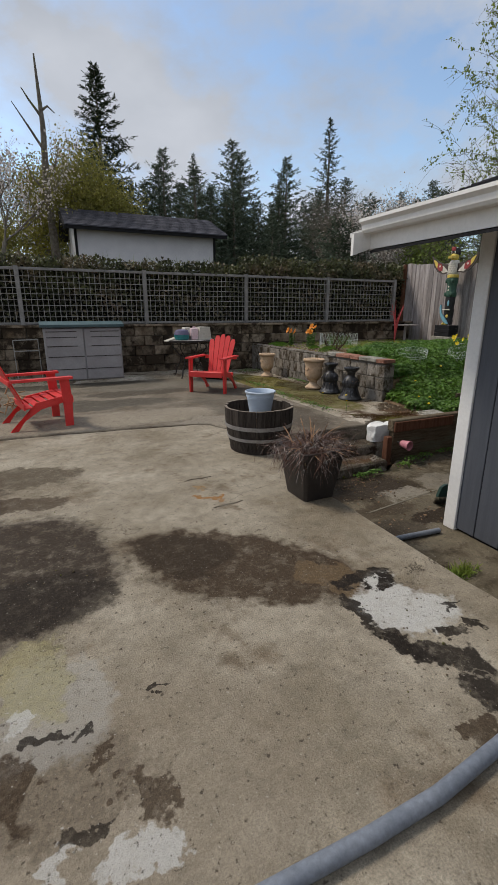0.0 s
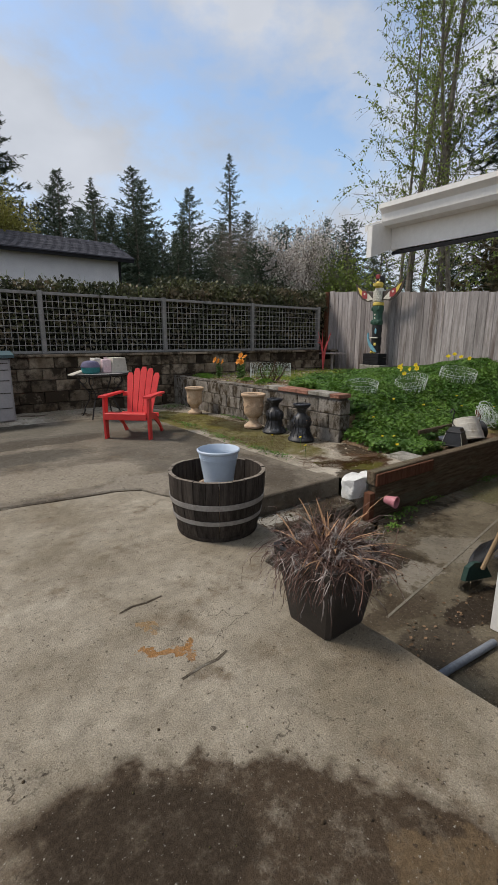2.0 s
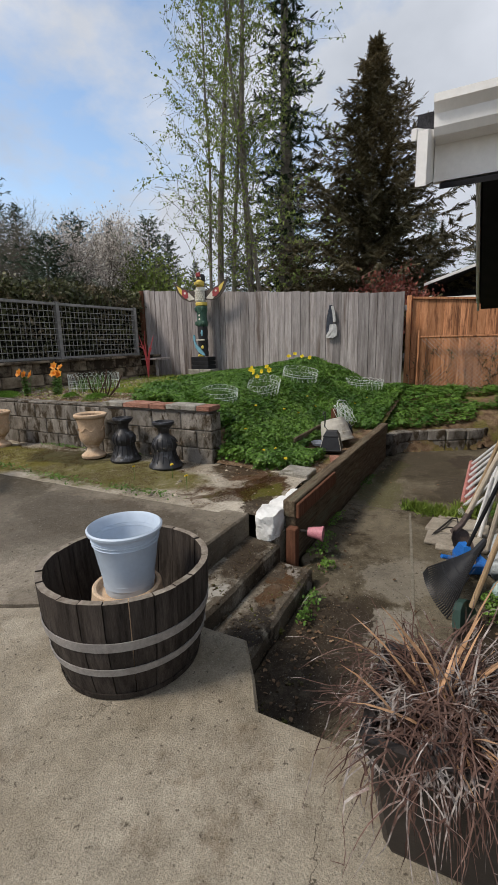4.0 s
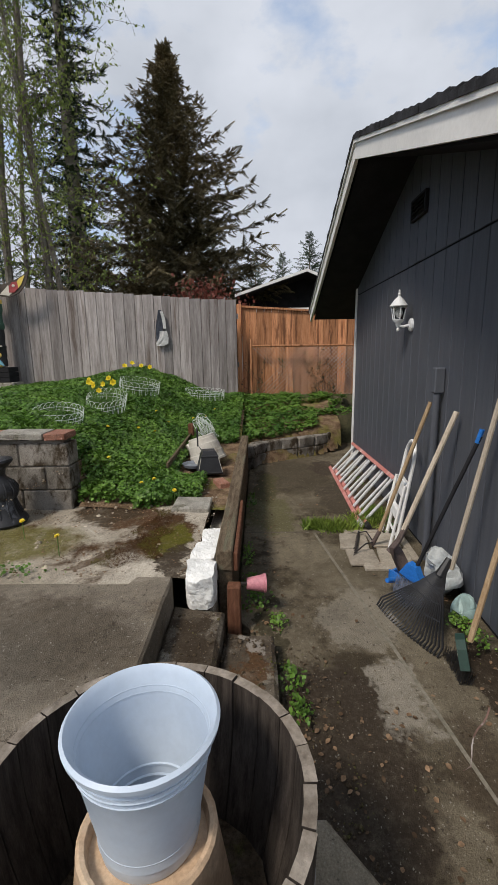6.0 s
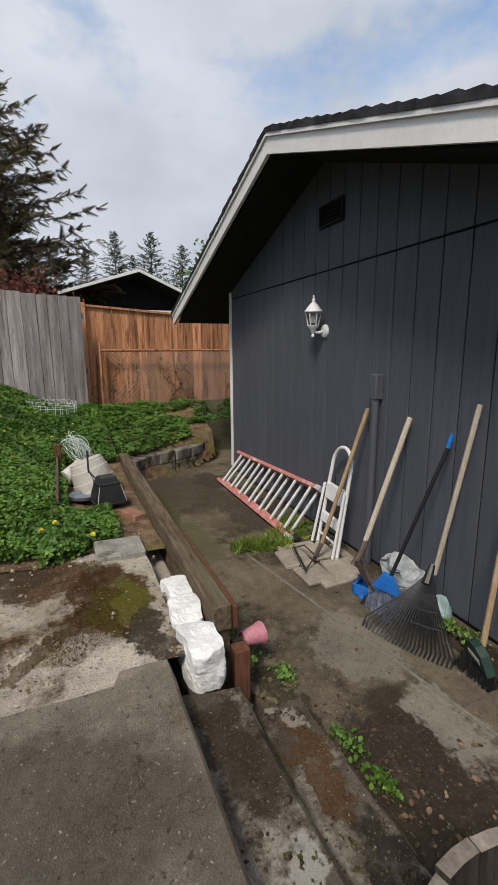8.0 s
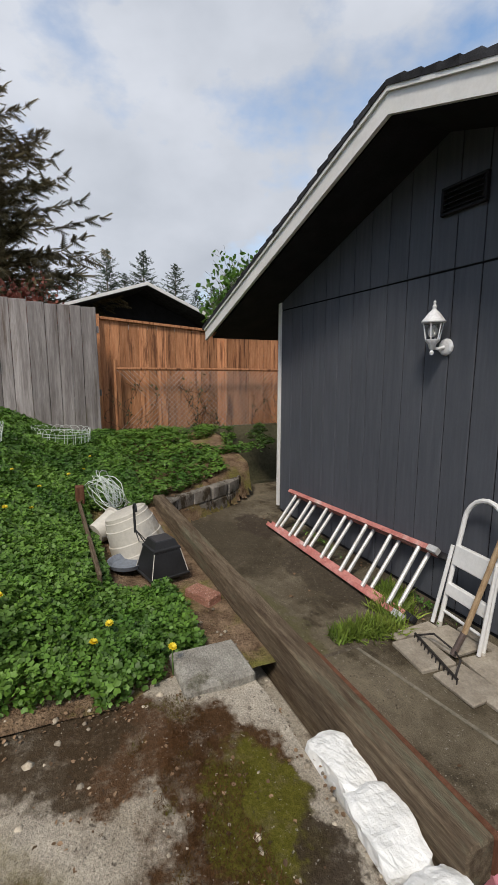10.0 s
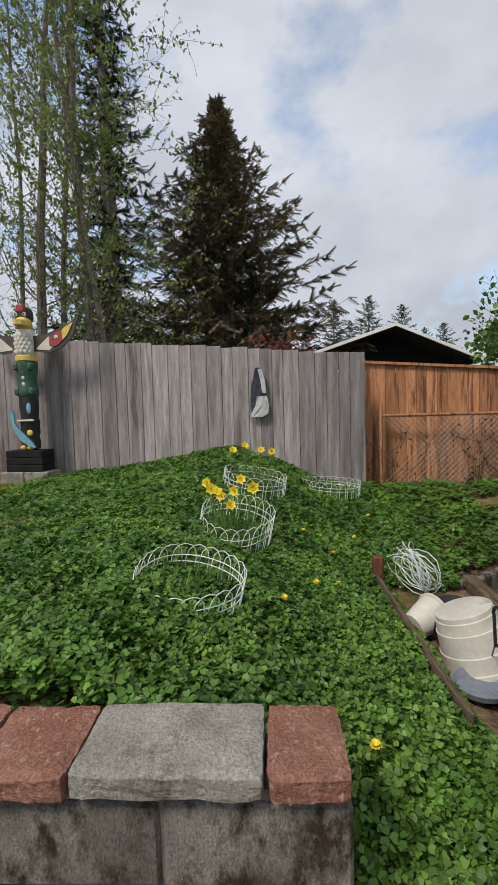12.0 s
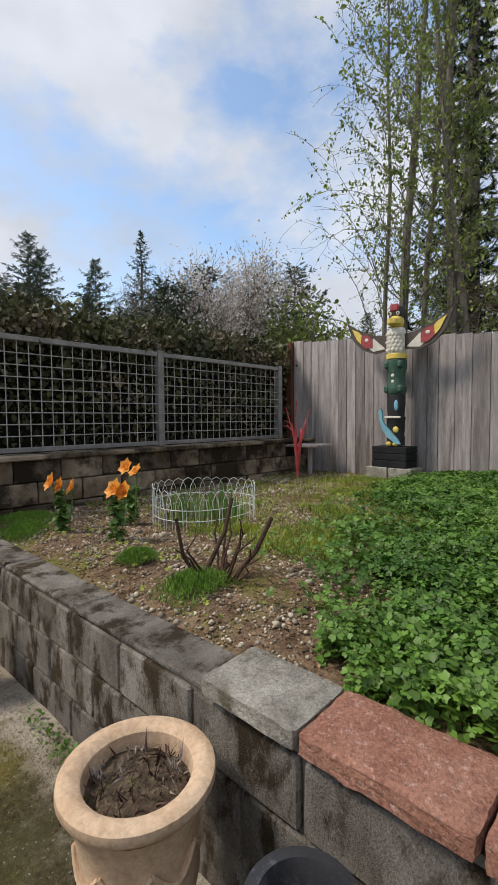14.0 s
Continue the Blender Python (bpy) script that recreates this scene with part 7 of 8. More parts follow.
for px, py, w, d, a in ((-0.19, 0.15, 0.26, 0.22, 4), (0.10, 0.16, 0.28, 0.22, -3), (-0.18, -0.10, 0.28, 0.24, -4), (0.12, -0.09, 0.27, 0.23, 3), (-0.33, 0.02, 0.09, 0.30, 8), (0.29, 0.04, 0.08, 0.34, 6), (-0.02, -0.25, 0.44, 0.06, 2)):
    part("stone", MB().box(-w / 2, w / 2, -d / 2, d / 2, 0, 0.028, 0.007).jitter(0.012, px * 30 + py, 8), M_FLAG, mat_, m=pose(px, py, 0, 0, 0, a - 4))

# ---- carved post ----
M_T = {k: material("painted_" + k, *c, scale=14, rough=0.6, fine=80, fine_amt=0.18, bump=0.25) for k, c in dict(
    black=((0.018, 0.018, 0.02), (0.03, 0.03, 0.032)), green=((0.028, 0.075, 0.052), (0.05, 0.11, 0.075)), yellow=((0.62, 0.45, 0.07), (0.72, 0.56, 0.14)),
    cream=((0.55, 0.52, 0.44), (0.66, 0.63, 0.55)), red=((0.26, 0.035, 0.04), (0.34, 0.06, 0.06)), blue=((0.13, 0.33, 0.43), (0.20, 0.42, 0.52)), brown=((0.055, 0.042, 0.034), (0.085, 0.066, 0.052))).items()}
TM = ["black", "green", "yellow", "cream", "red", "blue", "brown"]
mb = MB()
mb.lathe([(0.0, 0.0), (0.125, 0.0), (0.13, 0.10), (0.115, 0.14), (0.13, 0.20), (0.128, 0.32), (0.135, 0.33), (0.135, 0.36), (0.118, 0.365), (0.122, 0.44), (0.132, 0.52), (0.128, 0.64)], 20, mi=0)
mb.lathe([(0.128, 0.64), (0.142, 0.66), (0.145, 0.72), (0.125, 0.78), (0.122, 0.90), (0.145, 0.97), (0.145, 1.06), (0.13, 1.075)], 20, mi=1)
mb.lathe([(0.13, 1.075), (0.148, 1.08), (0.15, 1.135), (0.135, 1.145)], 20, mi=2)
mb.lathe([(0.125, 1.145), (0.138, 1.20), (0.14, 1.32), (0.125, 1.42), (0.105, 1.46)], 20, mi=3)
mb.ball((0, -0.02, 1.54), 0.115, 12, mi=2, s=(0.95, 0.95, 0.95))
mb.lathe([(0.10, 1.56), (0.118, 1.60), (0.115, 1.68), (0.09, 1.72), (0.0, 1.725)], 16, (0, 0.01, 0), mi=0)
mb.box(-0.06, 0.06, -0.12, -0.06, 1.66, 1.75, 0.015, mi=4)
mb.prism([(-0.095, -0.08), (0.095, -0.08), (0.06, -0.20), (0.0, -0.235), (-0.06, -0.20)], 2, 1.50, 1.555, mi=2)
for s in (-1, 1):
    mb.ball((s * 0.06, -0.105, 1.63), 0.026, 6, mi=3)
    mb.ball((s * 0.062, -0.125, 1.63), 0.013, 6, mi=0)
    wing = [(s * 0.12, 1.20), (s * 0.26, 1.17), (s * 0.42, 1.24), (s * 0.54, 1.38), (s * 0.62, 1.62), (s * 0.50, 1.52), (s * 0.38, 1.46), (s * 0.24, 1.40), (s * 0.12, 1.38)]
    mb.prism([(x, z) for x, z in wing], 1, -0.03, 0.005, mi=6)
    mb.prism([(s * 0.16, 1.22), (s * 0.27, 1.20), (s * 0.36, 1.28), (s * 0.27, 1.37)], 1, -0.036, -0.031, mi=3)
    mb.prism([(s * 0.28, 1.25), (s * 0.36, 1.25), (s * 0.44, 1.33), (s * 0.42, 1.43), (s * 0.34, 1.42), (s * 0.28, 1.35)], 1, -0.042, -0.037, mi=4)
    mb.prism([(s * 0.43, 1.32), (s * 0.48, 1.38), (s * 0.55, 1.53), (s * 0.46, 1.48), (s * 0.42, 1.43)], 1, -0.043, -0.037, mi=2)
    mb.ball((s * 0.355, -0.042, 1.36), 0.024, 6, mi=3, s=(1, 0.3, 1))
    mb.box(s * 0.10 - 0.04, s * 0.10 + 0.04, -0.14, -0.04, 0.66, 0.75, 0.02, mi=1)
    mb.box(s * 0.10 - 0.035, s * 0.10 + 0.035, -0.145, -0.04, 0.96, 1.05, 0.02, mi=1)
    mb.ball((s * 0.05, -0.12, 0.02), 0.045, 8, mi=2, s=(1, 1, 0.7))
for k in range(4):
    mb.ball((0.0, -0.125, 0.72 + 0.075 * k), 0.024, 6, mi=3, s=(1, 0.4, 1))
for r_ in range(5):
    for q in range(5):
        a = -math.pi / 2 + (q - 2 + 0.5 * (r_ % 2)) * 0.42
        mb.ball((0.138 * math.cos(a), 0.138 * math.sin(a), 1.19 + 0.048 * r_), 0.03, 5, mi=3, s=(1, 0.6, 0.9))
mb.ball((0.055, -0.125, 0.50), 0.042, 8, mi=5, s=(0.8, 0.4, 1.6))
mb.ball((0.05, -0.12, 0.20), 0.05, 8, mi=2, s=(0.9, 0.5, 0.8))
fish = [(-0.20, 0.42), (-0.17, 0.47), (-0.14, 0.42), (-0.145, 0.34), (-0.10, 0.26), (0.0, 0.17), (0.10, 0.08), (0.14, 0.02), (0.06, 0.03), (-0.05, 0.10), (-0.14, 0.20), (-0.175, 0.30)]
mb.prism(fish, 1, -0.165, -0.13, mi=5)
mb.box(-0.12, 0.12, -0.14, -0.10, 0.34, 0.365, 0.006, mi=3)
for i_, q_ in enumerate(mb.v):
    mb.v[i_] = (q_[0] * (1.12 if abs(q_[0]) > 0.2 else 0.86), q_[1] * 0.86, q_[2])
post = part("carved_post", mb, [M_T[k] for k in TM], m=pose(9.12, 8.20, 0.985, 0, 0, -90))
soft_edges(post, 35)
tagged(post, "painted carved wooden post with a winged bird on top", "statue")
plinth = thing("plinth", "black timber plinth on pale concrete blocks", "plinth", pose(9.12, 8.22, 0.50, 0, 0, -92))
for k in (-1, 0):
    part("block", MB().box(0.31 * k + 0.0, 0.31 * k + 0.30, -0.17, 0.17, 0.0, 0.21, 0.01).jitter(0.003, k, 8), M_CAP_GREY, plinth, "pale concrete block")
for z in (0.212, 0.30, 0.388):
    part("timber", MB().box(-0.23, 0.23, -0.15, 0.15, z, z + 0.084, 0.006).jitter(0.003, z * 9, 6), M_DARK, plinth, "black timber")

bag = thing("hanging_rag", "dark and pale rag hanging on the board fence", "cloth", pose(9.37, 5.36, 1.30))
M_DENIM = material("dark_denim", (0.035, 0.04, 0.055), (0.07, 0.075, 0.09), scale=12, rough=0.9, bump=0.4)
M_RAG = material("pale_rag", (0.40, 0.40, 0.40), (0.52, 0.52, 0.51), scale=12, rough=0.9, bump=0.4)


def cloth(outline, mat, x, name, seed):
    mb = MB()
    rows = len(outline)
    for z, ya, yb in outline:
        for q in range(6):
            y = ya + (yb - ya) * q / 5
            mb.v.append((x + 0.022 * noise.noise(Vector((y * 14, z * 9, seed))), y, z))
    for j in range(rows - 1):
        for q in range(5):
            mb.f.append((j * 6 + q, j * 6 + q + 1, (j + 1) * 6 + q + 1, (j + 1) * 6 + q))
    n = len(mb.v)
    mb.v += [(a + 0.006, b, c) for a, b, c in mb.v]
    mb.f += [tuple(i + n for i in f[::-1]) for f in mb.f]
    mb.m = [0] * len(mb.f)
    return part(name, mb, mat, bag)


cloth([(0.62, -0.02, 0.03), (0.50, -0.06, 0.06), (0.36, -0.05, 0.09), (0.20, -0.02, 0.10), (0.06, 0.02, 0.09)], M_DENIM, -0.03, "dark_cloth", 1)
cloth([(0.60, -0.05, 0.0), (0.45, -0.09, -0.03), (0.30, -0.10, -0.05)], M_RAG, -0.045, "pale_cloth", 2)
cloth([(0.26, -0.11, 0.02), (0.14, -0.13, 0.04), (0.04, -0.12, 0.10), (0.0, -0.04, 0.09)], M_RAG, -0.05, "pale_cloth", 4)

bench = thing("bird_bath_bench", "small grey plank shelf in the fence corner", "bench", pose(8.95, 9.62, 0.55))
part("top", MB().box(-0.22, 0.25, -0.42, 0.30, 0.38, 0.415, 0.006), M_GREYWOOD, bench)
part("leg", MB().box(-0.1, -0.05, -0.30, -0.25, 0, 0.38, 0.004), M_GREYWOOD, bench)
part("leg", MB().box(-0.1, -0.05, 0.15, 0.20, 0, 0.38, 0.004), M_GREYWOOD, bench)
coral = thing("coral_maple", "small sapling with bright coral-red twigs", "shrub", pose(8.45, 9.25, 0.53))
M_CORAL = material("coral_red_bark", (0.50, 0.06, 0.07), (0.60, 0.12, 0.12), scale=14, rough=0.6, bump=0.1)
rb = random.Random(31)
for k in range(15):
    a = rb.uniform(0, 6.28)
    l = rb.uniform(0.5, 1.0)
    z0 = 0.05 + 0.25 * rb.random()
    part("twig", MB().tube([(0, 0, z0 * 0.3), (0.03 * math.cos(a), 0.03 * math.sin(a), z0 + 0.2), (0.07 * math.cos(a), 0.07 * math.sin(a), z0 + 0.2 + l * 0.35), (0.17 * math.cos(a + 0.3), 0.17 * math.sin(a + 0.3), 0.2 + l * 0.85)], [0.014, 0.011, 0.008, 0.004], 5), M_CORAL, coral)

rose = thing("pruned_rose", "pruned dark thorny rose stump in the soil", "shrub", pose(5.12, 7.22, 0.53))
M_ROSE = material("dark_rose_bark", (0.055, 0.035, 0.026), (0.10, 0.065, 0.045), scale=20, rough=0.9, fine=90, bump=0.7)
for pts, r in (([(0, 0, -0.02), (0.06, -0.04, 0.05), (0.16, -0.10, 0.17), (0.22, -0.15, 0.33)], 0.012), ([(0, 0, 0), (-0.03, 0.05, 0.08), (0.07, 0.02, 0.26), (0.12, 0.02, 0.42)], 0.011),
               ([(0, 0, 0), (-0.06, 0.07, 0.06), (-0.12, 0.10, 0.17), (-0.15, 0.11, 0.35)], 0.009), ([(0, 0, 0), (0.05, 0.05, 0.04), (0.1, 0.03, 0.1)], 0.016), ([(-0.05, 0.02, 0.0), (-0.1, 0.04, 0.06)], 0.015)):
    part("cane", MB().tube(pts, [r * (1.3 - 0.6 * k / len(pts)) for k in range(len(pts))], 7).jitter(0.004, 2, 30), M_ROSE, rose)

rb = random.Random(77)
for k in range(14):
    a, l = rb.uniform(0, 6.28), rb.uniform(0.10, 0.34)
    c, s = math.cos(a), math.sin(a)
    pts = [(0.03 * c, 0.03 * s, 0.0), (0.10 * c, 0.10 * s, l * 0.4), (0.15 * c + rb.uniform(-0.03, 0.03), 0.15 * s, l * 0.75), (0.18 * c + rb.uniform(-0.05, 0.05), 0.18 * s + rb.uniform(-0.04, 0.04), l)]
    part("cane", MB().tube(pts, [0.007, 0.006, 0.005, 0.003], 6), M_ROSE, rose)

# ---- flowers ----
M_STEM = material("fresh_stem", (0.08, 0.16, 0.035), (0.14, 0.24, 0.06), scale=9, rough=0.6, isl=0.25, bump=0.0, translucent=0.2)
M_YELLOW = material("yellow_petal", (0.75, 0.58, 0.02), (0.85, 0.70, 0.05), scale=20, rough=0.5, isl=0.15, bump=0.0, translucent=0.3)
M_ORANGE = material("orange_petal", (0.75, 0.28, 0.03), (0.85, 0.42, 0.08), scale=20, rough=0.5, isl=0.15, bump=0.0, translucent=0.3)


def bloom(m, mat, r, n, parent, cup=0.5, name="flower"):
    mb = MB()
    for k in range(n):
        R = Matrix.Rotation(2 * math.pi * k / n, 3, "Z") @ Matrix.Rotation(cup, 3, "X")
        mb.add([R @ (Vector(p) * r) for p in LEAF[0]], LEAF[1])
    if n == 6:
        mb.lathe([(0.15 * r, 0.02 * r), (0.22 * r, 0.25 * r), (0.32 * r, 0.42 * r)], 8)
    return part(name, mb, mat, parent, m=m)


def clump(x, y, z, n, h, r, seed, label, name, heads, mat, hr, petals=6, width=0.012):
    rng = np.random.default_rng(seed)
    u = thing(name, label, "flower", pose(x, y, z))
    rr, aa = r * np.sqrt(rng.random(n)), rng.uniform(0, 6.28, n)
    pos = np.column_stack([rr * np.cos(aa), rr * np.sin(aa), np.full(n, -0.03)])
    tv = [(-width / 2, 0, 0), (width / 2, 0, 0), (width / 2, 0.05, 0.5), (-width / 2, 0.05, 0.5), (0, 0.2, 1.0)]
    part("leaves", None, None, u, data=np_mesh("leaves", *strewn(tv, BLADE[1], pos, turns(rng, n, 0.28), h * rng.uniform(0.6, 1.05, n)), M_STEM))
    for k, (hx, hy, hz) in enumerate(heads):
        part("stem", MB().tube([(hx * 0.4, hy * 0.4, -0.02), (hx * 0.8, hy * 0.8, hz * 0.6), (hx, hy, hz)], 0.005, 5), M_STEM, u)
        bloom(pose(hx, hy, hz, rng.uniform(40, 80), 0, rng.uniform(-120, -60)), mat, hr * rng.uniform(0.85, 1.15), petals, u)
    return u


clump(6.50, 5.50, bed_z(6.5, 5.5), 150, 0.36, 0.17, 1, "clump of yellow daffodils inside a wire cage", "daffodil_clump", [(-0.08, 0.08, 0.38), (0.02, -0.02, 0.37), (0.02, -0.14, 0.39), (0.06, 0.16, 0.42), (-0.1, 0.0, 0.30), (0.10, -0.06, 0.43), (-0.10, 0.05, 0.36), (-0.06, 0.12, 0.40)], M_YELLOW, 0.044)
clump(7.75, 5.42, bed_z(7.75, 5.42), 150, 0.40, 0.18, 2, "tall clump of yellow daffodils by the fence", "daffodil_clump", [(0.0, 0.05, 0.46), (-0.05, -0.10, 0.42), (0.05, -0.20, 0.40), (0.0, 0.16, 0.42)], M_YELLOW, 0.042)
clump(5.62, 5.64, bed_z(5.62, 5.64), 60, 0.26, 0.18, 3, "grassy bulb leaves inside a wire cage", "bulb_leaves", [], M_YELLOW, 0.04, width=0.03)
clump(6.02, 8.35, 0.54, 130, 0.32, 0.30, 4, "iris leaves inside the upright wire cage", "iris_clump", [], M_YELLOW, 0.04, width=0.05)
for x, y, hts, sd in ((5.10, 8.80, ((0.0, 0.0, 0.34), (0.05, -0.08, 0.33), (-0.04, 0.05, 0.36)), 5), (5.22, 8.28, ((0.0, 0.0, 0.35), (0.04, -0.05, 0.34)), 6), (5.55, 8.62, ((0.0, 0.05, 0.44), (-0.03, -0.12, 0.42)), 7)):
    u = clump(x, y, 0.53, 10, 0.12, 0.03, sd, "orange lilies on leafy stems in the stony bed", "lily", hts, M_ORANGE, 0.076, petals=6)
    rng = np.random.default_rng(sd)
    n = 90
    pos = np.column_stack([rng.normal(0, 0.012, n), rng.normal(0, 0.012, n), rng.uniform(0.03, 0.30, n)])
    part("stem_leaves", None, None, u, data=np_mesh("stem_leaves", *strewn(LEAF[0], LEAF[1], pos, turns(rng, n, 0.6), np.full(n, 0.06)), M_STEM))

rng = np.random.default_rng(77)
for x, y in ((4.74, 4.60), (4.86, 4.52), (5.0, 4.95), (4.62, 4.30), (6.35, 4.85), (6.9, 4.8), (7.4, 4.55), (7.6, 4.4), (6.2, 5.0), (5.75, 5.2), (7.1, 5.0), (3.95, 5.2), (3.75, 5.5), (3.7, 4.85), (8.0, 4.3)):
    z = (bed_z(x, y) if x > 4.5 else 0.0) + 0.13
    u = thing("dandelion", "yellow dandelion flower in the groundcover", "flower", pose(x, y, z), group="dandelions")
    mb = MB()
    for k in range(2):
        for q in range(10):
            R = Matrix.Rotation(2 * math.pi * (q + 0.5 * k) / 10, 3, "Z") @ Matrix.Rotation(0.25 + 0.5 * k, 3, "X")
            mb.add([R @ (Vector(p) * 0.021) for p in LEAF[0]], LEAF[1])
    part("head", mb, M_YELLOW, u, m=pose(0, 0, 0, rng.uniform(-20, 20), rng.uniform(-20, 20), 0))
    part("stem", MB().tube([(0, 0, -0.13), (0, 0, 0)], 0.003, 4), M_STEM, u)

# ---- carpets of leaves ----


def carpet(name, label, n, box, keep, fz, tex, size, mat, seed, lift=(0.0, 0.12), tilt=0.55, category="groundcover"):
    rng = np.random.default_rng(seed)
    P = rng.uniform((box[0], box[2]), (box[1], box[3]), (n, 2))
    k = np.array([keep(a, b) for a, b in P])
    P = P[rng.random(n) < k]
    mound = np.array([0.5 + 0.5 * noise.noise(Vector((a * 3.1, b * 3.1, 2))) for a, b in P])
    Z = np.array([fz(a, b) for a, b in P]) + lift[0] + (lift[1] - lift[0]) * rng.random(len(P)) ** 0.6 * (0.45 + 0.9 * mound)
    pos = np.column_stack([P, Z])
    V, F = strewn(*tex, pos, turns(rng, len(pos), tilt), size * rng.uniform(0.55, 1.3, len(pos)))
    ob = tagged(new(name, np_mesh(name, V, F, mat)), label, category, kind="stuff")
    return ob


def cover(x, y):
    edge = 6.32 + (x - 4.75) * 0.36 + 0.45 * noise.noise(Vector((x * 1.4, y * 1.4, 1))) + 0.2 * noise.noise(Vector((x * 4.5, y * 4.5, 1)))
    if x < 4.42 or y > edge + 0.7 or (y > edge and x < 5.0):
        return 0.0
    if y > edge:
        return 0.30 * (1 - (y - edge) / 0.7) ** 2
    if y < 5.1 and x < 4.55 + 0.14 * noise.noise(Vector((x * 5, y * 5, 0))):
        return 0.0
    if x < 4.76 and y > 5.08:
        return 0.0
    if (5.34 < x < 6.85 and y < 4.44) or (5.0 < x < 5.35 and y < 4.12):
        return 0.0
    if y < 4.12 and x < 5.05 or (x < 4.72 and y < 4.33):
        return 0.0
    if x < 7.0 and y < 3.9:
        return 0.0
    return 1.0 if x < 6.3 else 0.8


carpet("groundcover", "thick carpet of small round green leaves on the slope", 130000, (4.4, 9.36, 3.9, 8.0), cover, bed_z, CLOVER, 0.031, M_LEAF, 91, lift=(0.0, 0.12), tilt=0.8)
carpet("side_groundcover", "green leaves along the side bed", 9000, (7.1, 9.7, 1.4, 3.95), lambda x, y: 1.0 if (x - 7.0) > 0.28 + (3.8 - y) * 0.62 and (y > 2.7 or x > 8.4) and not (x > 8.6 and y < 2.9 and noise.noise(Vector((x * 3, y * 3, 0))) < 0.1) else 0.0, lambda x, y: -0.06 + 0.36 * sm((x - 7.3) / 2.1), CLOVER, 0.046, M_LEAF, 92)


def lawn(x, y):
    d = noise.noise(Vector((x * 1.6, y * 1.6, 4))) + 0.5 * noise.noise(Vector((x * 5, y * 5, 4)))
    lim = 6.15 + (x - 4.75) * 0.36
    if y < lim - 0.2 or x < 5.6:
        return 0.0
    if y > lim + 1.6:
        return 0.15 if d > 0.1 else 0.0
    return 0.9 if d > -0.15 + 0.25 * (y - lim) else 0.1


M_GRASS2 = material("yellowish_grass", (0.17, 0.24, 0.04), (0.33, 0.37, 0.08), scale=3, rough=0.7, isl=0.4, bump=0.0, translucent=0.3)
carpet("grass_patch", "thin yellowish green grass between soil and leaves", 70000, (5.5, 9.3, 6.2, 9.6), lawn, bed_z, BLADE, 0.06, M_GRASS2, 93, lift=(-0.01, 0.0), tilt=0.6, category="grass")
M_MOSSTUFT = material("bright_moss", (0.08, 0.17, 0.025), (0.15, 0.26, 0.04), scale=30, rough=0.8, isl=0.35, bump=0.0)
M_MOSSYEL = material("yellow_moss", (0.22, 0.24, 0.02), (0.32, 0.33, 0.04), scale=30, rough=0.8, isl=0.25, bump=0.0)


def tuft(name, label, spots, n, mat, size, fz, tex=BLADE, tilt=0.7, seed=0, hump=0.03, category="grass"):
    rng = np.random.default_rng(seed)
    pos = []
    for x, y, rx, ry in spots:
        q = rng.normal(0, 0.45, (n, 2)).clip(-1, 1)
        P = np.column_stack([x + q[:, 0] * rx, y + q[:, 1] * ry])
        z = np.array([fz(a, b) for a, b in P]) + hump * (1 - (q ** 2).sum(1) / 2).clip(0, 1)
        pos.append(np.column_stack([P, z]))
    pos = np.vstack(pos)
    V, F = strewn(*tex, pos, turns(rng, len(pos), tilt), size * rng.uniform(0.5, 1.3, len(pos)))
    return tagged(new(name, np_mesh(name, V, F, mat)), label, category, kind="stuff")


tuft("moss_cushion", "round cushions of green moss in the stony bed", [(4.98, 7.22, 0.16, 0.14), (5.05, 7.78, 0.10, 0.10), (5.05, 9.3, 0.22, 0.25), (4.9, 9.0, 0.15, 0.2)], 3000, M_MOSSTUFT, 0.03, bed_z, seed=1, hump=0.05, category="moss")
tuft("yellow_moss_cushion", "small yellow moss cushions in the stony bed", [(5.95, 7.18, 0.12, 0.10), (5.93, 7.80, 0.09, 0.08)], 2500, M_MOSSYEL, 0.022, bed_z, seed=2, hump=0.02, category="moss")
tuft("walkway_grass", "tuft of green grass across the walkway joint", [(4.95, 2.90, 0.12, 0.20), (4.98, 3.1, 0.06, 0.12), (5.1, 2.65, 0.15, 0.12), (5.25, 2.50, 0.15, 0.1)], 700, M_GRASS, 0.085, lambda x, y: -0.36, seed=3, tilt=0.8, hump=0.0)
tuft("walkway_weeds", "leafy weeds growing along the timber and steps", [(3.72, 3.62, 0.14, 0.10), (3.95, 3.66, 0.14, 0.08), (4.35, 3.70, 0.25, 0.05), (3.5, 3.5, 0.10, 0.06), (3.05, 3.45, 0.12, 0.06), (2.85, 3.42, 0.08, 0.05), (5.0, 2.45, 0.25, 0.08), (3.35, 2.42, 0.14, 0.08), (3.5, 2.46, 0.1, 0.08), (5.6, 3.70, 0.3, 0.05), (6.3, 2.45, 0.5, 0.06)], 110, M_LEAF, 0.022, lambda x, y: -0.35, LEAF, 1.0, 4, 0.05, "weeds")
tuft("patio_weeds", "low weeds and leaf litter along the rear slab edge", [(3.45, 5.2, 0.10, 0.5), (3.45, 6.2, 0.10, 0.5), (3.5, 7.2, 0.12, 0.5), (-0.2, 9.0, 0.9, 0.08), (1.6, 9.1, 0.6, 0.12), (4.2, 9.1, 0.3, 0.3), (4.45, 7.3, 0.06, 0.5), (4.46, 6.2, 0.05, 0.2), (2.5, 9.4, 0.8, 0.15)], 230, M_LEAF, 0.021, lambda x, y: 0.02, LEAF, 0.9, 5, 0.02, "weeds")
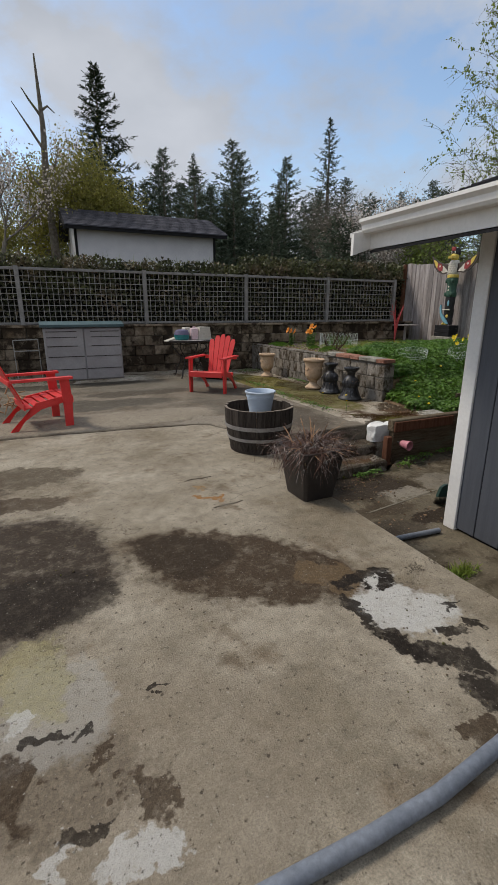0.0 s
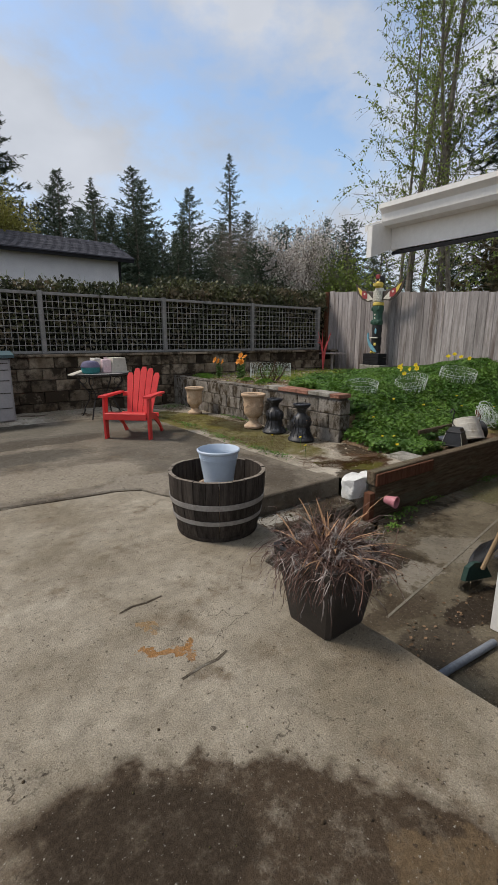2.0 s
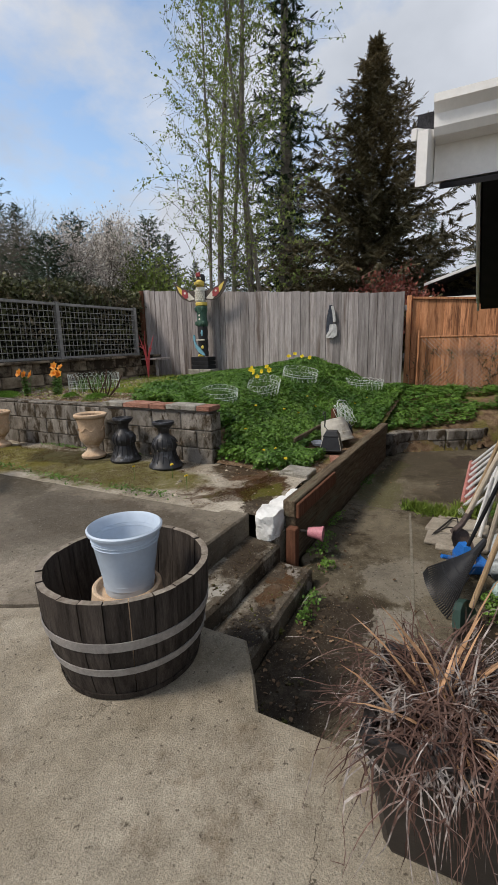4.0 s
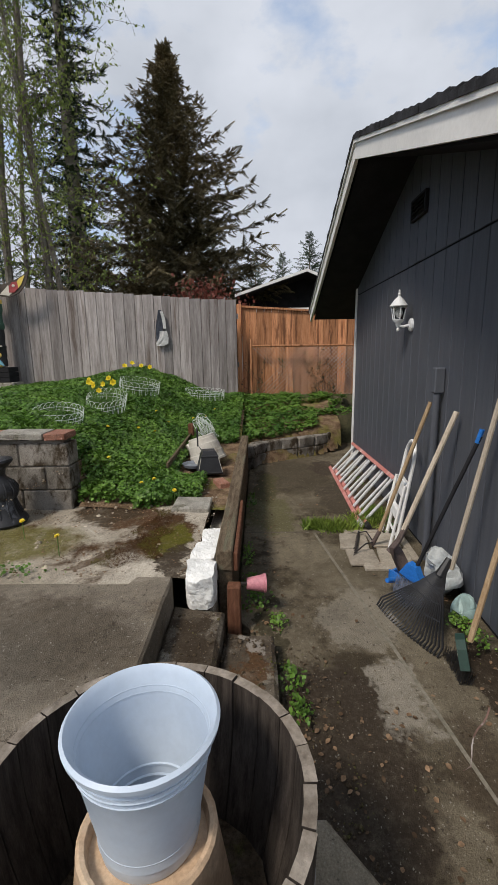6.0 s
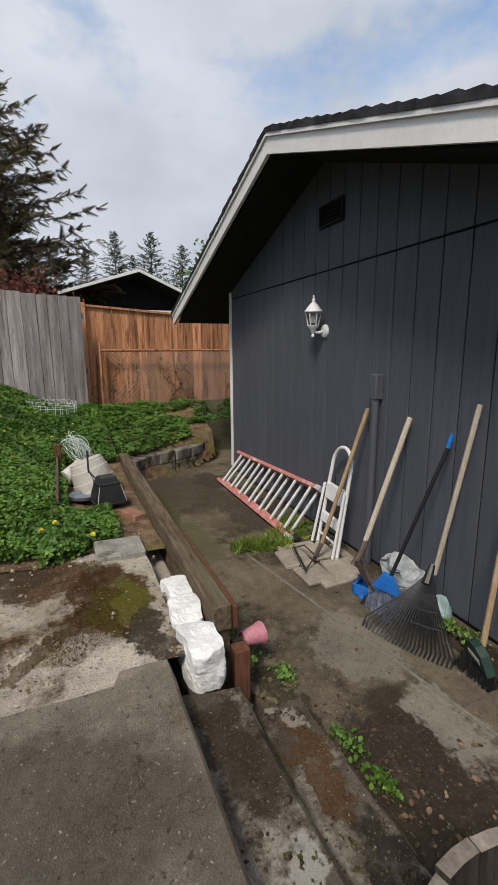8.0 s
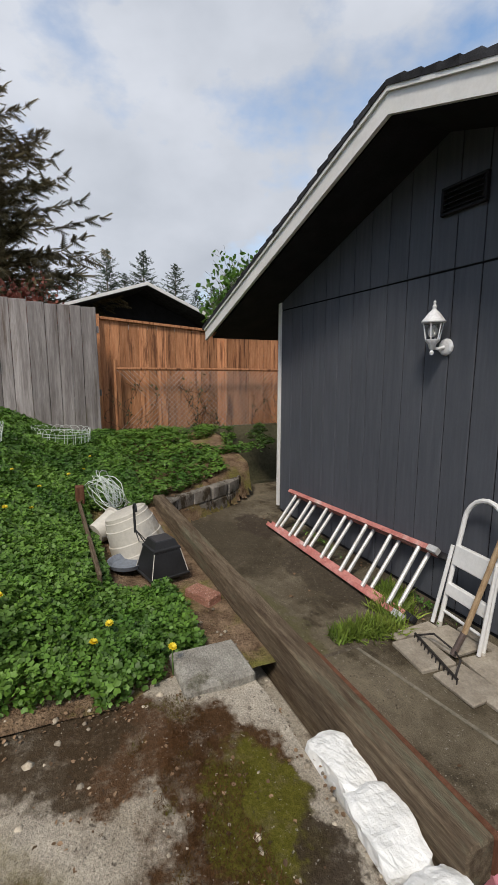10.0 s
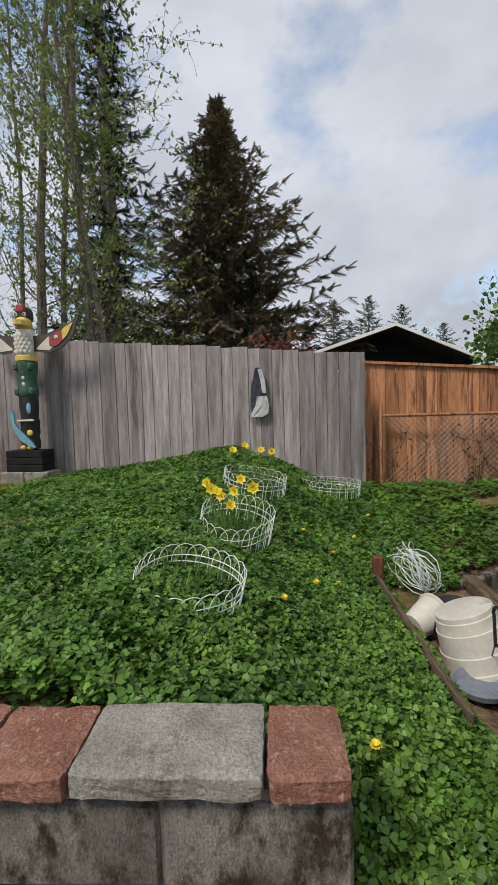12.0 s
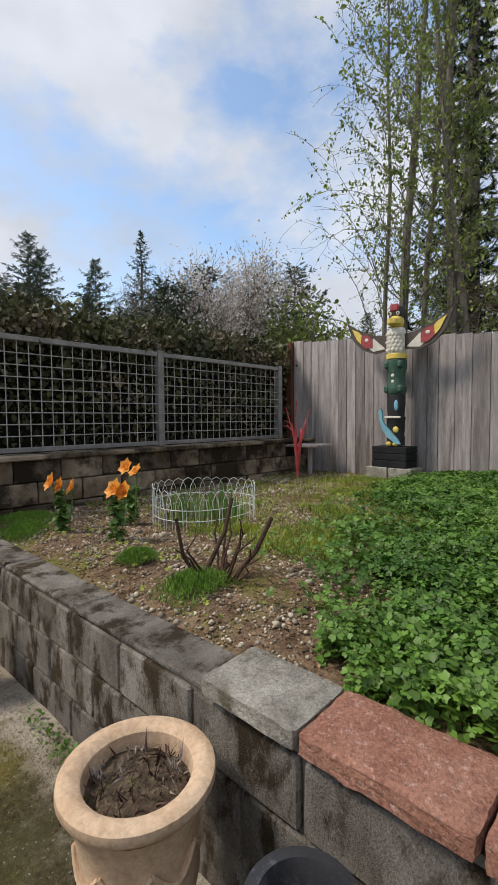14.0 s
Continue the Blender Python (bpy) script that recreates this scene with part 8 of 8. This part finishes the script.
tuft("side_tuft", "small grass tuft by the house corner", [(2.35, 1.75, 0.14, 0.06), (2.2, 1.7, 0.08, 0.05)], 260, M_GRASS, 0.06, lambda x, y: -0.36, seed=6, tilt=0.8, hump=0.0)
# vines on the chain link
rng = np.random.default_rng(41)
sg, lf = [], []
for _ in range(26):
    p = np.array((9.585, rng.uniform(0.8, 3.8), 0.35))
    for q in range(9):
        d = np.array((rng.normal(0, 0.01), rng.normal(0, 0.07), rng.uniform(0.03, 0.12)))
        p2 = p + d
        p2[0] = min(9.60, max(9.55, p2[0]))
        if p2[2] > 1.3:
            break
        sg.append((p, p2, 0.004, 0.003))
        if rng.random() < 0.6:
            lf.append(p2)
        p = p2
vine = thing("climbing_vine", "sparse climbing vine on the chain link fence", "vine", kind="stuff")
part("stems", None, None, vine, data=tubes_mesh("stems", sg, M_ROSE, 3))
lf = np.repeat(np.array(lf), 2, axis=0) + rng.normal(0, 0.03, (len(lf) * 2, 3)) * np.array((0.3, 1, 1))
part("leaves", None, None, vine, data=np_mesh("leaves", *strewn(*LEAF, lf, turns(rng, len(lf), 1.4), rng.uniform(0.02, 0.05, len(lf))), M_HEDGE))

# moss grown over the apron
M_MOSSBR = material("brown_moss", (0.045, 0.021, 0.008), (0.095, 0.048, 0.018), scale=9, rough=0.95, isl=0.4, bump=0.0, c3=(0.085, 0.085, 0.009), c3_at=0.54, c3_scale=2.0)


def mossy(x, y):
    v = noise.noise(Vector((x * 2.6, y * 2.6, 3))) + 0.6 * noise.noise(Vector((x * 8, y * 8, 3)))
    d = ((x - 4.02) / 0.60) ** 2 + ((y - 4.36) / 0.36) ** 2
    return 1.0 if v + 0.75 - 0.75 * d > 0.62 else 0.0


carpet("moss", "brown and olive moss cushions on the old concrete", 90000, (3.45, 4.62, 4.0, 5.2), mossy, lambda x, y: 0.0, BLADE, 0.011, M_MOSSBR, 95, lift=(-0.006, 0.008), tilt=0.9, category="moss")
carpet("moss_by_urns", "olive moss on the ground by the low wall", 60000, (3.5, 4.5, 5.2, 9.4), lambda x, y: 1.0 if noise.noise(Vector((x * 2.0, y * 2.0, 6))) + 0.5 * noise.noise(Vector((x * 7, y * 7, 6))) > -0.1 else 0.0, lambda x, y: 0.0, BLADE, 0.012, M_MOSSBR, 96, lift=(-0.006, 0.008), tilt=0.9, category="moss")

# stones of the bed and crumbs on the concrete
M_PEBBLE = material("pale_bed_stone", (0.24, 0.20, 0.15), (0.48, 0.42, 0.33), scale=9, rough=0.85, isl=0.4, bump=0.3)
icov = [(0, 0, 1), (0.9, 0, 0.35), (0.28, 0.85, 0.4), (-0.72, 0.53, 0.3), (-0.72, -0.53, 0.4), (0.28, -0.85, 0.3), (0, 0, -0.5)]
icof = [(0, 1, 2), (0, 2, 3), (0, 3, 4), (0, 4, 5), (0, 5, 1), (6, 2, 1), (6, 3, 2), (6, 4, 3), (6, 5, 4), (6, 1, 5)]


def stones(name, label, n, box, keep, fz, size, mat, seed):
    rng = np.random.default_rng(seed)
    P = rng.uniform((box[0], box[2]), (box[1], box[3]), (n, 2))
    P = P[[keep(a, b) for a, b in P]]
    pos = np.column_stack([P, [fz(a, b) for a, b in P]])
    s = size * rng.lognormal(-0.3, 0.5, len(P))
    V, F = strewn(icov, icof, pos, turns(rng, len(P), 0.5), s)
    return tagged(new(name, np_mesh(name, V, F, mat)), label, "stones", kind="stuff")


stones("bed_stones", "small pale stones scattered over the bed soil", 26000, (4.75, 9.3, 6.2, 9.6), lambda x, y: y > 6.3 + (x - 4.75) * 0.36 and noise.noise(Vector((x * 2, y * 2, 8))) > -0.35, bed_z, 0.009, M_PEBBLE, 1)
stones("apron_stones", "pebbles and crumbs on the mossy apron", 800, (3.45, 5.3, 3.95, 5.2), lambda x, y: x < 5.0 or y < 4.5, lambda x, y: bed_z(x, y), 0.010, M_PEBBLE, 2)
stones("walkway_crumbs", "dark crumbs and leaf scraps on the walkway", 900, (2.0, 8.0, 2.3, 3.75), lambda x, y: x < 3.4 or (x > 5.3 and y < 2.9) or y > 3.5 or y < 2.5, lambda x, y: -0.358, 0.006, M_LITTER, 3)
stones("patio_crumbs", "dark crumbs of dirt on the stained concrete", 1500, (-0.8, 1.8, 0.6, 3.4), lambda x, y: ((x - 0.8) / 0.75) ** 2 + ((y - 2.0) / 0.5) ** 2 < 1 or ((x + 0.1) / 0.5) ** 2 + ((y - 2.7) / 0.95) ** 2 < 1 or ((x - 1.28) / 0.35) ** 2 + ((y - 1.1) / 0.4) ** 2 < 1, lambda x, y: 0.0, 0.0038, M_LITTER, 4)
stones("step_crumbs", "black soil crumbs on the lower step", 1500, (1.9, 3.3, 3.2, 4.05), lambda x, y: y < 3.5 or x > 2.15, lambda x, y: -0.36 if y < 3.5 else (-0.25 if y < 3.8 else -0.15), 0.006, M_LITTER, 5)

# dead leaves and bark scraps lying in the bed, seedlings between them
M_SCRAP = material("dead_brown_leaf", (0.09, 0.055, 0.032), (0.24, 0.16, 0.10), scale=14, rough=0.9, isl=0.5, bump=0.0)


def open_soil(x, y):
    lim = 6.25 + (x - 4.75) * 0.36
    return 0.9 if x > 4.76 and y > lim and noise.noise(Vector((x * 2.4, y * 2.4, 12))) > -0.25 else 0.0


carpet("bed_litter", "dead leaves and bark scraps over the bed soil", 26000, (4.75, 9.3, 6.2, 9.6), open_soil, bed_z, LEAF, 0.017, M_SCRAP, 97, lift=(0.0, 0.012), tilt=0.5, category="leaf litter")
carpet("bed_seedlings", "small green weeds sprouting in the bed soil", 5200, (4.78, 9.2, 6.4, 9.6), lambda x, y: open_soil(x, y) * (1.0 if noise.noise(Vector((x * 3.4, y * 3.4, 15))) > 0.12 else 0.05), bed_z, CLOVER, 0.019, M_GRASS2, 98, lift=(0.0, 0.05), tilt=0.7, category="weeds")
carpet("apron_litter", "brown leaf scraps on the mossy apron", 2600, (3.45, 4.9, 3.98, 5.2), lambda x, y: 0.8 if noise.noise(Vector((x * 4, y * 4, 18))) > -0.05 else 0.1, bed_z, LEAF, 0.014, M_SCRAP, 99, lift=(0.004, 0.016), tilt=0.5, category="leaf litter")
carpet("walkway_litter", "dead brown leaves blown along the walkway edges", 1500, (2.0, 7.3, 2.33, 3.72), lambda x, y: 0.9 if (y < 2.62 and not 4.2 < x < 4.9) or (y > 3.45 and x > 3.4) or (x < 2.9 and y > 2.9) else 0.04, lambda x, y: -0.357, LEAF, 0.024, M_SCRAP, 100, lift=(0.0, 0.012), tilt=0.4, category="leaf litter")
